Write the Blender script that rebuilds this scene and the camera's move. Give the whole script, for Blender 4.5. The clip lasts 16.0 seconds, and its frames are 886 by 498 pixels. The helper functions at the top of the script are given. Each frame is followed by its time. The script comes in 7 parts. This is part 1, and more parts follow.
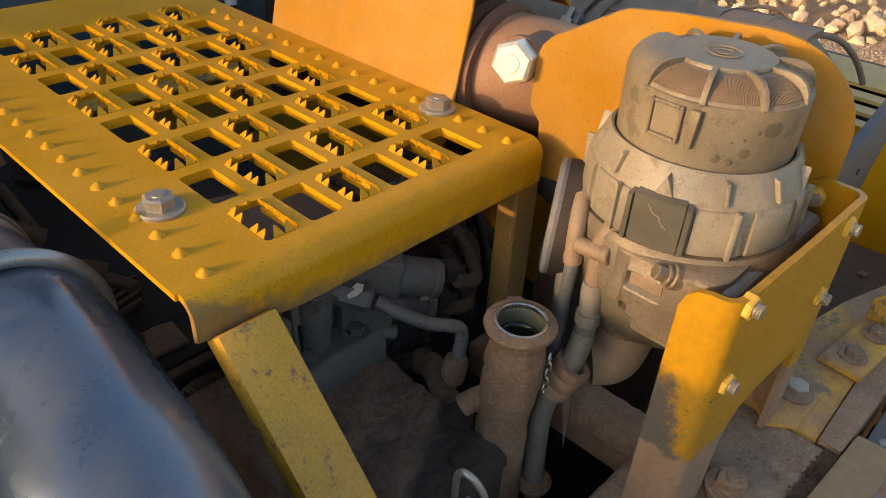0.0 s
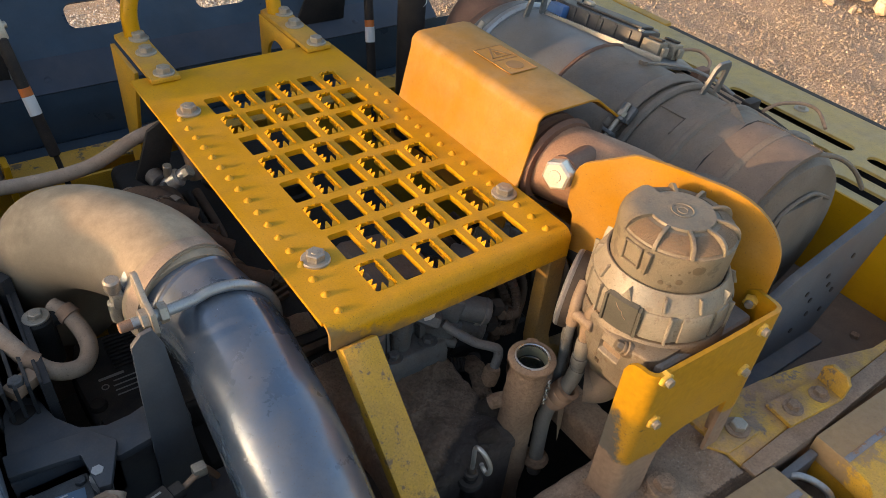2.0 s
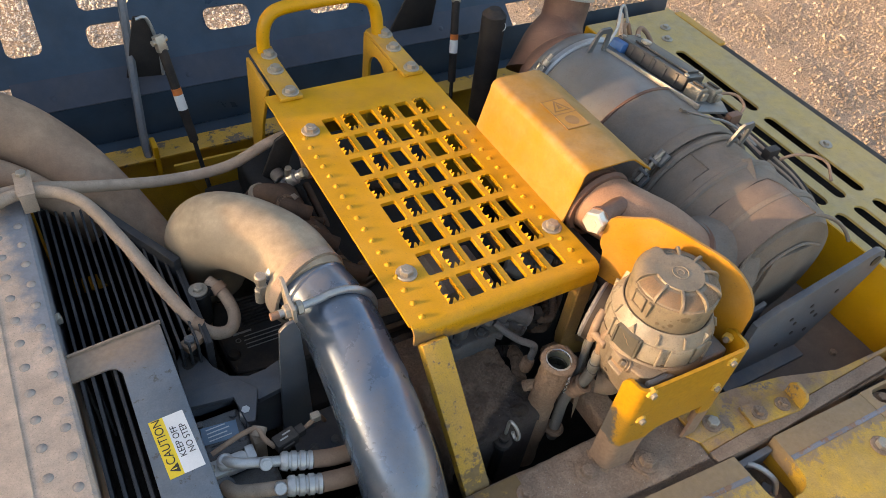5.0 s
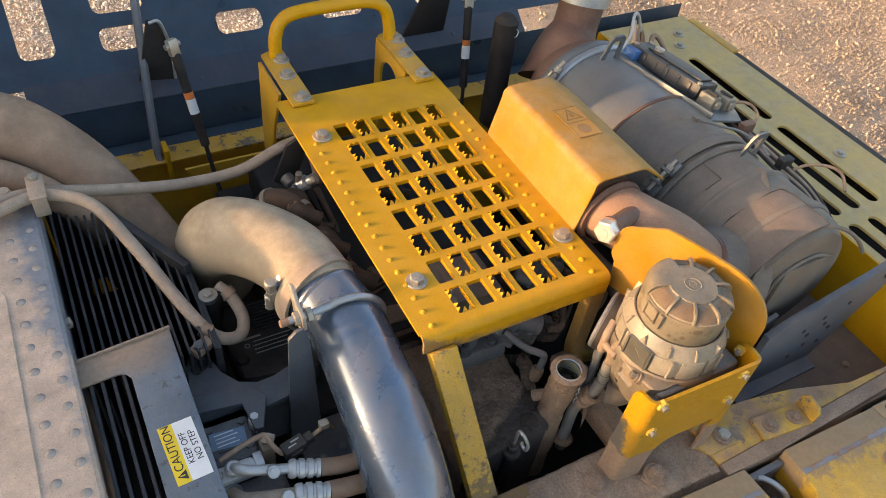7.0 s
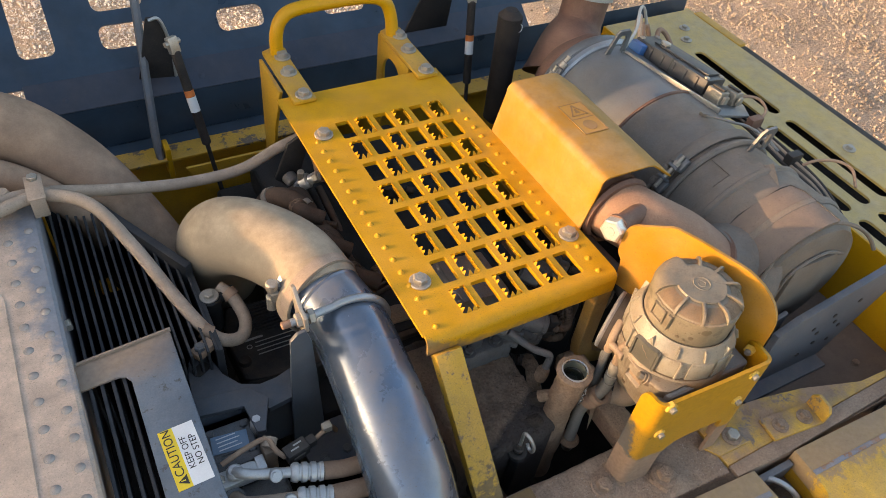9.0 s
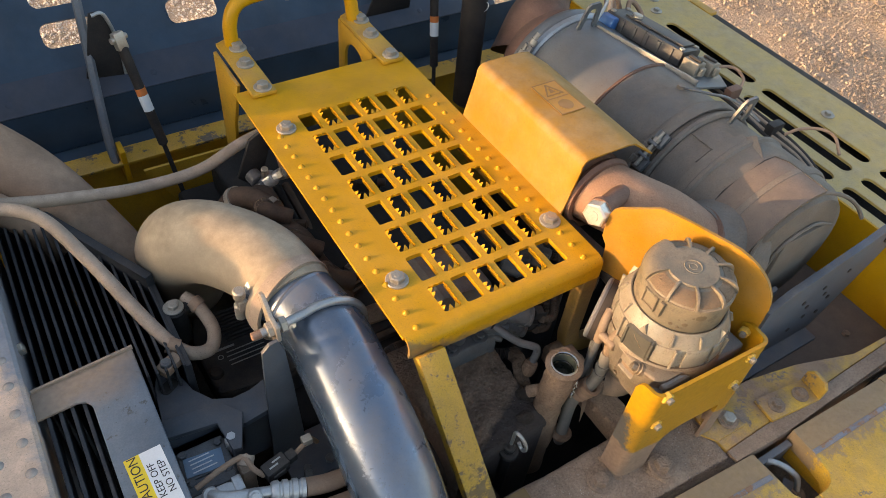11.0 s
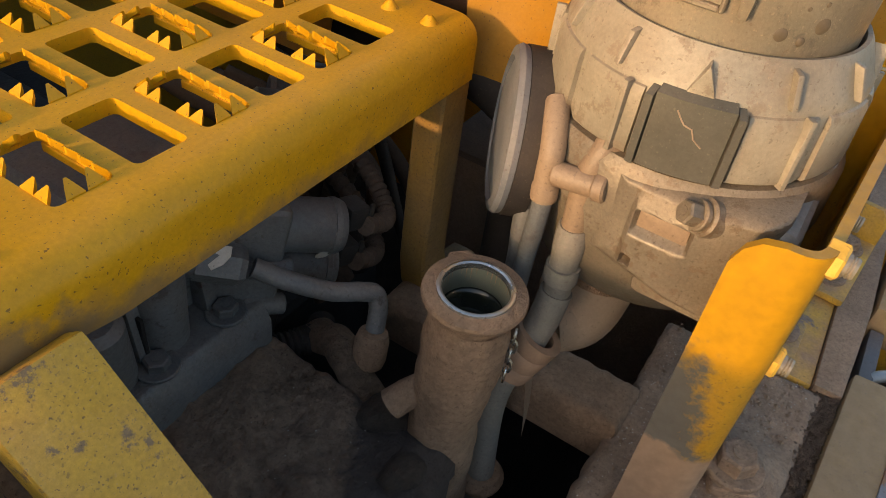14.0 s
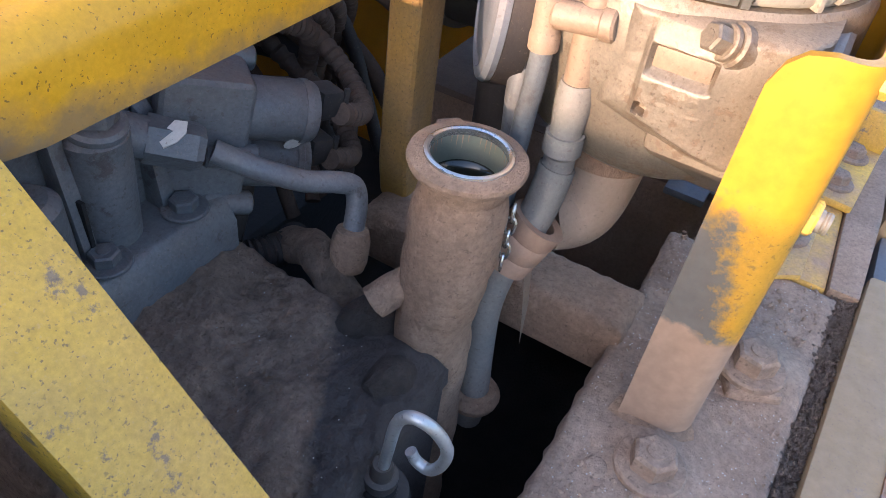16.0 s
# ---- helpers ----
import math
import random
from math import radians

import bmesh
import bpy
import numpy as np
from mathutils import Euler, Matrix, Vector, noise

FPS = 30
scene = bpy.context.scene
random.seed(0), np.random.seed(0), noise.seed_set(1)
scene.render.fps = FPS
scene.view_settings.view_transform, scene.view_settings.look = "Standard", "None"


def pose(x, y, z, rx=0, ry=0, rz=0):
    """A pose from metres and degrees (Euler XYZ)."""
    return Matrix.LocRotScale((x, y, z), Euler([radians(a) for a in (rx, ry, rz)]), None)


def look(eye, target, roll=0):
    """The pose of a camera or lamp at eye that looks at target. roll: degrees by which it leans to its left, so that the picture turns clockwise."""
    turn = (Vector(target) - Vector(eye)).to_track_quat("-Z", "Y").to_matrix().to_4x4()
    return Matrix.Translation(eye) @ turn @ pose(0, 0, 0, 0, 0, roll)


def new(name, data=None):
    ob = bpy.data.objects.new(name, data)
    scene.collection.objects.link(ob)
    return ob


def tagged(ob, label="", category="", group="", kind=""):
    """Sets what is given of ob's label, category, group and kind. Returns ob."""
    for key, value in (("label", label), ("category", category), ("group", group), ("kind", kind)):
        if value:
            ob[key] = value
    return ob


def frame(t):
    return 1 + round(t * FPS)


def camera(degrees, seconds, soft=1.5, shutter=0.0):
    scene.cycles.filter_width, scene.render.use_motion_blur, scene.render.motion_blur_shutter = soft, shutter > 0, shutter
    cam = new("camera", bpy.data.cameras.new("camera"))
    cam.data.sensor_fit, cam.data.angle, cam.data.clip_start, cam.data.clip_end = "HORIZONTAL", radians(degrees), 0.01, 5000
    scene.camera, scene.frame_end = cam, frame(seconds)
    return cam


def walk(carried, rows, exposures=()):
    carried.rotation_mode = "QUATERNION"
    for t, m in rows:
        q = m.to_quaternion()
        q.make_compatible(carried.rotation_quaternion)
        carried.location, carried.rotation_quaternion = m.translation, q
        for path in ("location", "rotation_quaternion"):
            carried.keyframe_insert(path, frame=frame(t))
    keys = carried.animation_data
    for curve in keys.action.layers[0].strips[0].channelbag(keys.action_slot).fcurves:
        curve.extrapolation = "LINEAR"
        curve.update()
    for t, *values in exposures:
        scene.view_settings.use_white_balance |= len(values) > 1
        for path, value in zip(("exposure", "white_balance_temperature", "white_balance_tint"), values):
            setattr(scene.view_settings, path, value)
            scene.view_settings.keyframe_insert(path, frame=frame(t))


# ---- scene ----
cam = camera(61.7, 16.0, soft=0.5)
PATH = [
    (0, (-0.191, -0.399, 0.235), (1.043, 0.706, -0.886), 3.6),
    (0.5, (-0.2, -0.417, 0.254), (0.993, 0.718, -0.882), 3.5),
    (1, (-0.229, -0.451, 0.315), (0.91, 0.72, -0.838), 3.9),
    (1.5, (-0.254, -0.483, 0.389), (0.807, 0.719, -0.807), 4.5),
    (2, (-0.274, -0.524, 0.462), (0.708, 0.69, -0.788), 5.6),
    (2.5, (-0.306, -0.561, 0.54), (0.614, 0.65, -0.758), 6.7),
    (3, (-0.328, -0.587, 0.601), (0.548, 0.609, -0.742), 7.8),
    (3.5, (-0.354, -0.595, 0.646), (0.49, 0.582, -0.733), 8.3),
    (4, (-0.367, -0.605, 0.678), (0.457, 0.557, -0.726), 8.6),
    (4.2, (-0.371, -0.6, 0.697), (0.45, 0.553, -0.716), 8.7),
    (6.5, (-0.371, -0.581, 0.714), (0.435, 0.587, -0.695), 8.8),
    (7, (-0.37, -0.578, 0.712), (0.429, 0.592, -0.699), 8.7),
    (7.5, (-0.368, -0.576, 0.712), (0.428, 0.595, -0.701), 8.7),
    (8, (-0.365, -0.573, 0.711), (0.427, 0.598, -0.704), 8.5),
    (10.5, (-0.35, -0.544, 0.692), (0.444, 0.59, -0.751), 7.2),
    (11, (-0.338, -0.527, 0.677), (0.49, 0.58, -0.768), 7.0),
    (11.5, (-0.309, -0.491, 0.607), (0.59, 0.582, -0.822), 7.2),
    (12, (-0.264, -0.435, 0.478), (0.738, 0.576, -0.927), 7.9),
    (12.5, (-0.219, -0.389, 0.362), (0.898, 0.539, -1.012), 8.5),
    (13, (-0.178, -0.345, 0.289), (1.037, 0.49, -1.062), 8.9),
    (13.5, (-0.139, -0.308, 0.26), (1.152, 0.442, -1.071), 8.8),
    (14, (-0.098, -0.286, 0.157), (1.246, 0.415, -1.147), 8.5),
    (14.5, (-0.086, -0.285, 0.114), (1.29, 0.4, -1.165), 8.4),
    (15, (-0.086, -0.286, 0.099), (1.295, 0.376, -1.187), 8.3),
    (15.5, (-0.099, -0.287, 0.09), (1.276, 0.363, -1.209), 8.5),
    (16, (-0.099, -0.288, 0.092), (1.266, 0.344, -1.226), 8.7),
]
EXPOSURES = [(0.0, 0.48, 7000, 11), (2.0, 0.72, 7000, 12), (4.0, 1.10, 7100, 13), (8.0, 1.12, 7150, 13), (11.0, 1.04, 7100, 12), (12.0, 0.86, 7100, 10), (13.5, 0.37, 7400, 9), (14.0, 0.56, 7000, 11), (14.5, 1.04, 6400, 14), (15.0, 1.46, 5900, 17), (16.0, 1.86, 5500, 18)]
walk(cam, [(t, look(eye, target, roll)) for t, eye, target, roll in PATH], EXPOSURES)

# ---- light ----
SUN_EL, SUN_AZ = 10.5, 168.0   # degrees; the sun stands towards -x
world = bpy.data.worlds.new("sky")
scene.world = world
world.use_nodes = True
wn = world.node_tree.nodes
sky = wn.new("ShaderNodeTexSky")
sky.sky_type, sky.sun_disc = "NISHITA", False
sky.dust_density, sky.air_density = 2.6, 0.9
sky.sun_elevation = radians(SUN_EL)
sky.sun_rotation = radians(90 - SUN_AZ)
wn["Background"].inputs["Strength"].default_value = 0.265
world.node_tree.links.new(sky.outputs[0], wn["Background"].inputs["Color"])
sun = new("sun", bpy.data.lights.new("sun", "SUN"))
sun.data.energy, sun.data.angle, sun.data.color = 2.5, radians(0.45), (1.0, 0.63, 0.33)
sd = Vector((math.cos(radians(SUN_EL)) * math.cos(radians(SUN_AZ)), math.cos(radians(SUN_EL)) * math.sin(radians(SUN_AZ)), math.sin(radians(SUN_EL))))
sun.matrix_world = look(sd * 20, (0, 0, 0))


# ---- materials ----
DUST = (0.36, 0.23, 0.145)


def mk(name, base, rough=0.5, metal=0.0, dust=0.3, dcol=DUST, scale=14.0, var=0.25, bump=0.12, fine=260.0, chips=0.0, chipcol=(0.05, 0.045, 0.04), chipscale=22.0, specks=0.0, patches=0.0, coat=0.0, spec=0.5, blot=15.0):
    m = bpy.data.materials.new(name)
    m.use_nodes = True
    nt = m.node_tree
    N, L = nt.nodes, nt.links
    bs = N["Principled BSDF"]
    tc = N.new("ShaderNodeTexCoord")
    oi = N.new("ShaderNodeObjectInfo")

    def noise_tex(s, d, r=0.6):
        n = N.new("ShaderNodeTexNoise")
        n.inputs["Scale"].default_value, n.inputs["Detail"].default_value, n.inputs["Roughness"].default_value = s, d, r
        L.new(tc.outputs["Object"], n.inputs["Vector"])
        return n.outputs["Fac"]

    def rng(v, a, b, c=0.0, d=1.0):
        n = N.new("ShaderNodeMapRange")
        n.inputs[1].default_value, n.inputs[2].default_value, n.inputs[3].default_value, n.inputs[4].default_value = a, b, c, d
        L.new(v, n.inputs[0])
        return n.outputs[0]

    def op(kind, a, b):
        n = N.new("ShaderNodeMath")
        n.operation = kind
        for i, v in enumerate((a, b)):
            if isinstance(v, (int, float)):
                n.inputs[i].default_value = v
            else:
                L.new(v, n.inputs[i])
        return n.outputs[0]

    def mix(f, a, b):
        n = N.new("ShaderNodeMix")
        n.data_type = "RGBA"
        for k, v in ((0, f), (6, a), (7, b)):
            if isinstance(v, (int, float)):
                n.inputs[k].default_value = v
            elif isinstance(v, tuple):
                n.inputs[k].default_value = (*v, 1)
            else:
                L.new(v, n.inputs[k])
        return n.outputs[2]

    fleck = noise_tex(fine * 1.9, 4, 0.7)
    big = noise_tex(scale, 6)
    grain = noise_tex(fine, 3)
    lo = tuple(c * (1 - var) for c in base)
    hi = tuple(min(0.95, c * (1 + var)) for c in base)
    col = mix(rng(big, 0.3, 0.7), lo, hi)
    if chips:
        ch = rng(noise_tex(chipscale, 9, 0.7), 0.72 - chips, 0.76 - chips)
        col = mix(ch, col, chipcol)
    if patches:
        col = mix(op("MULTIPLY", rng(noise_tex(9, 5, 0.55), 0.52, 0.66), patches), col, (0.20, 0.20, 0.21))
    if specks:
        col = mix(op("MULTIPLY", rng(noise_tex(820, 2, 0.4), 0.70 - 0.02 * specks, 0.73), 0.75), col, (0.09, 0.05, 0.02))
    geo = N.new("ShaderNodeNewGeometry")
    sep = N.new("ShaderNodeSeparateXYZ")
    L.new(geo.outputs["Normal"], sep.inputs[0])
    up = rng(sep.outputs[2], -0.3, 0.9, 0.25, 1.0)
    dn = rng(noise_tex(blot, 9, 0.66), 0.34, 0.66, 0.12, 1.4)
    dm = N.new("ShaderNodeClamp")
    L.new(op("MULTIPLY", op("MULTIPLY", dn, up), dust * 1.25), dm.inputs[0])
    dm.inputs[2].default_value = min(1.0, 0.25 + dust)
    dcl = mix(rng(noise_tex(38, 6, 0.65), 0.3, 0.7), tuple(c * 0.72 for c in dcol), tuple(c * 1.18 for c in dcol))
    col = mix(dm.outputs[0], col, dcl)
    if dust >= 0.15 and bump >= 0.15:
        col = mix(op("MULTIPLY", rng(noise_tex(760, 2, 0.5), 0.64, 0.72), 0.18), col, tuple(min(0.9, c * 1.35) for c in dcol))
        col = mix(op("MULTIPLY", rng(noise_tex(540, 2, 0.5), 0.64, 0.70), 0.45), col, tuple(c * 0.3 for c in dcol))
    tone = N.new("ShaderNodeMix")
    tone.data_type, tone.blend_type = "RGBA", "MULTIPLY"
    tone.inputs[0].default_value = 1.0
    L.new(col, tone.inputs[6])
    L.new(rng(fleck, 0.3, 0.7, 1.0 - min(0.24, 0.04 + 0.4 * bump), 1.0 + min(0.2, 0.03 + 0.35 * bump)), tone.inputs[7])
    col = tone.outputs[2]
    L.new(col, bs.inputs["Base Color"])
    bs.inputs["Metallic"].default_value = metal
    bs.inputs["Specular IOR Level"].default_value = spec
    rr = op("ADD", rng(big, 0.25, 0.75, rough - 0.08, rough + 0.1), op("MULTIPLY", dm.outputs[0], 0.85 - rough))
    cl = N.new("ShaderNodeClamp")
    L.new(rr, cl.inputs[0])
    cl.inputs[1].default_value = 0.05
    L.new(cl.outputs[0], bs.inputs["Roughness"])
    if metal:
        L.new(op("MULTIPLY", op("SUBTRACT", 1.0, dm.outputs[0]), metal), bs.inputs["Metallic"])
    if coat:
        bs.inputs["Coat Weight"].default_value = coat
        bs.inputs["Coat Roughness"].default_value = 0.08
    bp = N.new("ShaderNodeBump")
    bp.inputs["Strength"].default_value = bump
    bp.inputs["Distance"].default_value = 0.002
    height = op("ADD", op("MULTIPLY", grain, 0.5), op("ADD", big, op("MULTIPLY", dm.outputs[0], 0.5)))
    if bump >= 0.5:
        bp.inputs["Distance"].default_value = 0.010
        height = op("ADD", height, op("ADD", op("MULTIPLY", noise_tex(scale * 3.4, 9, 0.72), 0.9), op("MULTIPLY", noise_tex(380, 6, 0.75), 0.55)))
    L.new(height, bp.inputs["Height"])
    L.new(bp.outputs[0], bs.inputs["Normal"])
    return m


YEL = (0.66, 0.328, 0.005)
yellow = mk("yellow_paint", YEL, 0.34, dust=0.10, var=0.10, specks=1.0, bump=0.10, spec=0.25)
yellow_dusty = mk("dusty_yellow_paint", (0.64, 0.345, 0.015), 0.42, dust=0.28, var=0.14, specks=0.6, bump=0.2)
yellow_worn = mk("worn_yellow_paint", (0.60, 0.325, 0.02), 0.5, dust=0.22, var=0.16, chips=0.17, chipcol=(0.09, 0.075, 0.06), specks=1.2, bump=0.3)
yellow_rail = mk("scuffed_dusty_yellow_paint", (0.64, 0.37, 0.03), 0.5, dust=0.75, var=0.2, chips=0.14, chipcol=(0.15, 0.13, 0.12), chipscale=24, bump=0.35)
yellow_pale = mk("faded_yellow_panel", (0.58, 0.385, 0.10), 0.5, dust=0.45, dcol=(0.46, 0.36, 0.22), var=0.12, specks=0.6, bump=0.2)
# Machine yellow made darker and more orange for the sun on these sheets.
yellow_sunlit = mk("sun_toned_yellow_paint", (0.43, 0.195, 0.005), 0.36, dust=0.46, dcol=(0.43, 0.28, 0.14), var=0.10, specks=0.7, bump=0.08, spec=0.25)
leg_paint = mk("chipped_leg_paint", (0.62, 0.345, 0.02), 0.48, dust=0.26, var=0.12, chips=0.145, chipcol=(0.20, 0.125, 0.055), chipscale=58, specks=2.2, bump=0.3)
navy = mk("navy_hood_paint", (0.028, 0.052, 0.080), 0.30, dust=0.07, dcol=(0.2, 0.15, 0.11), var=0.25, bump=0.05, spec=0.4)
navy_band = mk("dusty_hood_band", (0.024, 0.036, 0.058), 0.42, dust=0.18, dcol=(0.12, 0.095, 0.085), var=0.25, bump=0.1)
tube_blue = mk("glossy_steel_blue_paint", (0.098, 0.156, 0.235), 0.09, metal=0.62, dust=0.25, dcol=(0.36, 0.275, 0.20), var=0.25, scale=6, bump=0.004, specks=0.5, chips=0.035, chipcol=(0.50, 0.46, 0.42), chipscale=130, coat=0.5, blot=9)
bracket_dark = mk("dark_blue_steel", (0.070, 0.086, 0.106), 0.38, dust=0.24, dcol=(0.26, 0.19, 0.14), var=0.25, bump=0.12)
arm_steel = mk("slate_blue_steel", (0.100, 0.120, 0.145), 0.48, dust=0.32, dcol=(0.30, 0.23, 0.18), var=0.2, bump=0.15)
cast = mk("dusty_grey_casting", (0.098, 0.112, 0.124), 0.38, dust=0.34, dcol=(0.24, 0.18, 0.135), var=0.45, bump=0.4, chips=0.14, chipcol=(0.05, 0.052, 0.056), chipscale=34)
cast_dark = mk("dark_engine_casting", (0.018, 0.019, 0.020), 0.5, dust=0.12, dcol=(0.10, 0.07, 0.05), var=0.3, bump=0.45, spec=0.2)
caked = mk("caked_brown_dirt", (0.21, 0.145, 0.10), 0.9, dust=0.6, dcol=(0.30, 0.205, 0.14), var=0.3, bump=1.0, fine=120, scale=30)
deck_dirt = mk("dirt_covered_deck", (0.272, 0.184, 0.128), 0.85, dust=0.7, dcol=(0.37, 0.258, 0.180), var=0.2, bump=0.5, fine=170, scale=12)
oily = mk("oily_dark_dirt", (0.045, 0.034, 0.028), 0.75, dust=0.3, dcol=(0.13, 0.09, 0.065), var=0.35, bump=1.0, fine=140, scale=26)
grit = mk("dusty_dark_grit", (0.19, 0.145, 0.115), 0.8, dust=0.8, dcol=(0.27, 0.20, 0.15), var=0.5, bump=1.0, fine=240, scale=90)
neck_dirt = mk("dust_caked_steel_pipe", (0.30, 0.195, 0.125), 0.88, dust=0.5, dcol=(0.40, 0.265, 0.175), var=0.2, bump=0.7, fine=150, scale=26)
rub_tan = mk("dust_coated_rubber_hose", (0.32, 0.235, 0.17), 0.8, dust=0.8, dcol=(0.43, 0.315, 0.23), var=0.15, bump=0.15)
rub_elbow = mk("tan_dusty_rubber_elbow", (0.31, 0.24, 0.165), 0.7, dust=0.95, dcol=(0.42, 0.325, 0.222), var=0.12, bump=0.10, blot=9)
rub_brown = mk("brown_dusty_duct", (0.24, 0.15, 0.10), 0.75, dust=0.9, dcol=(0.40, 0.255, 0.165), var=0.15, bump=0.12, blot=8)
loom_brown = mk("dusty_brown_loom", (0.07, 0.05, 0.04), 0.7, dust=0.4, dcol=(0.19, 0.125, 0.085), var=0.25, bump=0.25, spec=0.2)
module_grey = mk("dull_dark_grey_plastic", (0.036, 0.040, 0.044), 0.42, dust=0.20, dcol=(0.24, 0.19, 0.15), var=0.25, bump=0.15)
black = mk("black_rubber", (0.018, 0.018, 0.020), 0.6, dust=0.22, dcol=(0.17, 0.125, 0.09), var=0.3, bump=0.2, spec=0.2)
plastic = mk("dusty_black_plastic", (0.026, 0.027, 0.029), 0.45, dust=0.22, dcol=(0.20, 0.15, 0.11), var=0.25, bump=0.15, spec=0.2)
cap_mat = mk("olive_grey_plastic_cap", (0.165, 0.148, 0.110), 0.36, dust=0.42, dcol=(0.42, 0.29, 0.18), var=0.4, bump=0.22, fine=420, chips=0.18, chipcol=(0.095, 0.088, 0.070), chipscale=40)
pocket_mat = mk("knurled_cap_under_brown_dust", (0.175, 0.135, 0.09), 0.55, dust=0.5, dcol=(0.36, 0.215, 0.12), var=0.25, bump=0.2, fine=420)
ring_mat = mk("grey_beige_plastic_collar", (0.250, 0.228, 0.182), 0.33, dust=0.30, dcol=(0.39, 0.275, 0.17), var=0.42, bump=0.22, chips=0.165, chipcol=(0.20, 0.168, 0.13), chipscale=55)
alu = mk("dusty_cast_aluminium", (0.205, 0.178, 0.138), 0.36, metal=0.35, dust=0.45, dcol=(0.25, 0.175, 0.112), var=0.40, bump=0.35, fine=380, chips=0.17, chipcol=(0.155, 0.118, 0.082), chipscale=95)
zinc = mk("zinc_bolt_steel", (0.46, 0.42, 0.36), 0.36, metal=0.75, dust=0.36, dcol=(0.42, 0.32, 0.22), var=0.2, bump=0.2)
zinc_yel = mk("yellow_painted_bolt", (0.76, 0.46, 0.06), 0.42, dust=0.2, var=0.15, chips=0.10, chipcol=(0.35, 0.33, 0.3), bump=0.2)
stud_mat = mk("bare_thread_steel", (0.36, 0.33, 0.28), 0.42, metal=0.6, dust=0.4, dcol=(0.36, 0.26, 0.18), bump=0.3)
bright = mk("bright_zinc_hex", (0.78, 0.74, 0.66), 0.30, metal=0.55, dust=0.12, dcol=(0.5, 0.4, 0.28), var=0.2, bump=0.25)
chrome = mk("bare_shiny_steel", (0.62, 0.62, 0.60), 0.24, metal=0.95, dust=0.08, bump=0.08)
galv = mk("galvanised_u_bolt", (0.42, 0.44, 0.45), 0.36, metal=0.7, dust=0.2, dcol=(0.35, 0.3, 0.25), bump=0.15)
alu_tube = mk("silver_aluminium_fitting", (0.66, 0.65, 0.63), 0.30, metal=0.55, dust=0.18, dcol=(0.4, 0.3, 0.22), bump=0.12)
rust = mk("rust_brown_exhaust_pipe", (0.29, 0.155, 0.095), 0.62, dust=0.35, dcol=(0.42, 0.27, 0.18), var=0.22, bump=0.4, chips=0.05, chipcol=(0.14, 0.07, 0.045))
rust_dark = mk("dark_rusted_steel", (0.15, 0.075, 0.05), 0.66, dust=0.3, dcol=(0.32, 0.19, 0.13), var=0.35, bump=0.4)
dpf_mat = mk("dust_coated_grey_canister", (0.155, 0.138, 0.120), 0.48, metal=0.0, dust=0.55, dcol=(0.235, 0.178, 0.130), var=0.25, bump=0.3)
dpf_steel = mk("brushed_grey_steel_shell", (0.17, 0.185, 0.195), 0.36, metal=0.45, dust=0.22, dcol=(0.26, 0.195, 0.14), var=0.2, bump=0.2)
tank_mat = mk("worn_slate_tank_paint", (0.50, 0.36, 0.265), 0.5, dust=0.95, dcol=(0.68, 0.48, 0.35), var=0.2, chips=0.10, chipcol=(0.17, 0.18, 0.20), chipscale=12, bump=0.2, blot=9)
fin_mat = mk("dark_fin_metal", (0.026, 0.030, 0.036), 0.45, dust=0.22, dcol=(0.17, 0.145, 0.125), var=0.25, bump=0.15, spec=0.2)
# Near-black colour that stands for the shade in deep places.
void = mk("painted_bay_dark", (0.016, 0.014, 0.013), 0.9, dust=0.3, dcol=(0.05, 0.038, 0.03), bump=0.5, spec=0.2)
oil = mk("engine_oil_film", (0.015, 0.017, 0.012), 0.06, dust=0.0, var=0.1, bump=0.02)
neck_in = mk("oily_grey_green_bore", (0.14, 0.15, 0.115), 0.3, dust=0.12, dcol=(0.2, 0.17, 0.12), bump=0.1)
lab_yel = mk("yellow_label_vinyl", (0.85, 0.60, 0.03), 0.4, dust=0.06, var=0.05, bump=0.02)
lab_glint_wht = mk("white_label_and_glint", (0.80, 0.80, 0.79), 0.4, dust=0.10, var=0.04, bump=0.02)
ink = mk("black_label_ink", (0.02, 0.02, 0.02), 0.5, dust=0.08, bump=0.0)
lab_blue = mk("faded_blue_plate", (0.16, 0.30, 0.44), 0.4, dust=0.25, var=0.15, bump=0.05)
lab_or = mk("orange_warning_vinyl", (0.75, 0.20, 0.04), 0.45, dust=0.1, bump=0.02)
decal = mk("grey_print", (0.42, 0.41, 0.38), 0.5, dust=0.15, bump=0.02)
decal_y = mk("weathered_yellow_decal", (0.50, 0.235, 0.012), 0.45, dust=0.3, var=0.2, bump=0.05)
decal_d = mk("worn_dark_print", (0.30, 0.155, 0.035), 0.6, dust=0.3, var=0.3, bump=0.03)
paint_white = mk("pale_paint_daub", (0.55, 0.53, 0.48), 0.6, dust=0.2, bump=0.2)
blue_plug = mk("blue_connector_plastic", (0.03, 0.14, 0.36), 0.45, dust=0.2, bump=0.1)
dirt = mk("dry_red_brown_soil", (0.41, 0.29, 0.20), 0.95, dust=0.5, dcol=(0.50, 0.37, 0.26), var=0.3, bump=1.0, scale=3.0, fine=40)
stone = mk("buff_gravel_stone", (0.44, 0.345, 0.26), 0.85, dust=0.35, dcol=(0.5, 0.37, 0.26), var=0.3, bump=0.5, scale=9, fine=80)
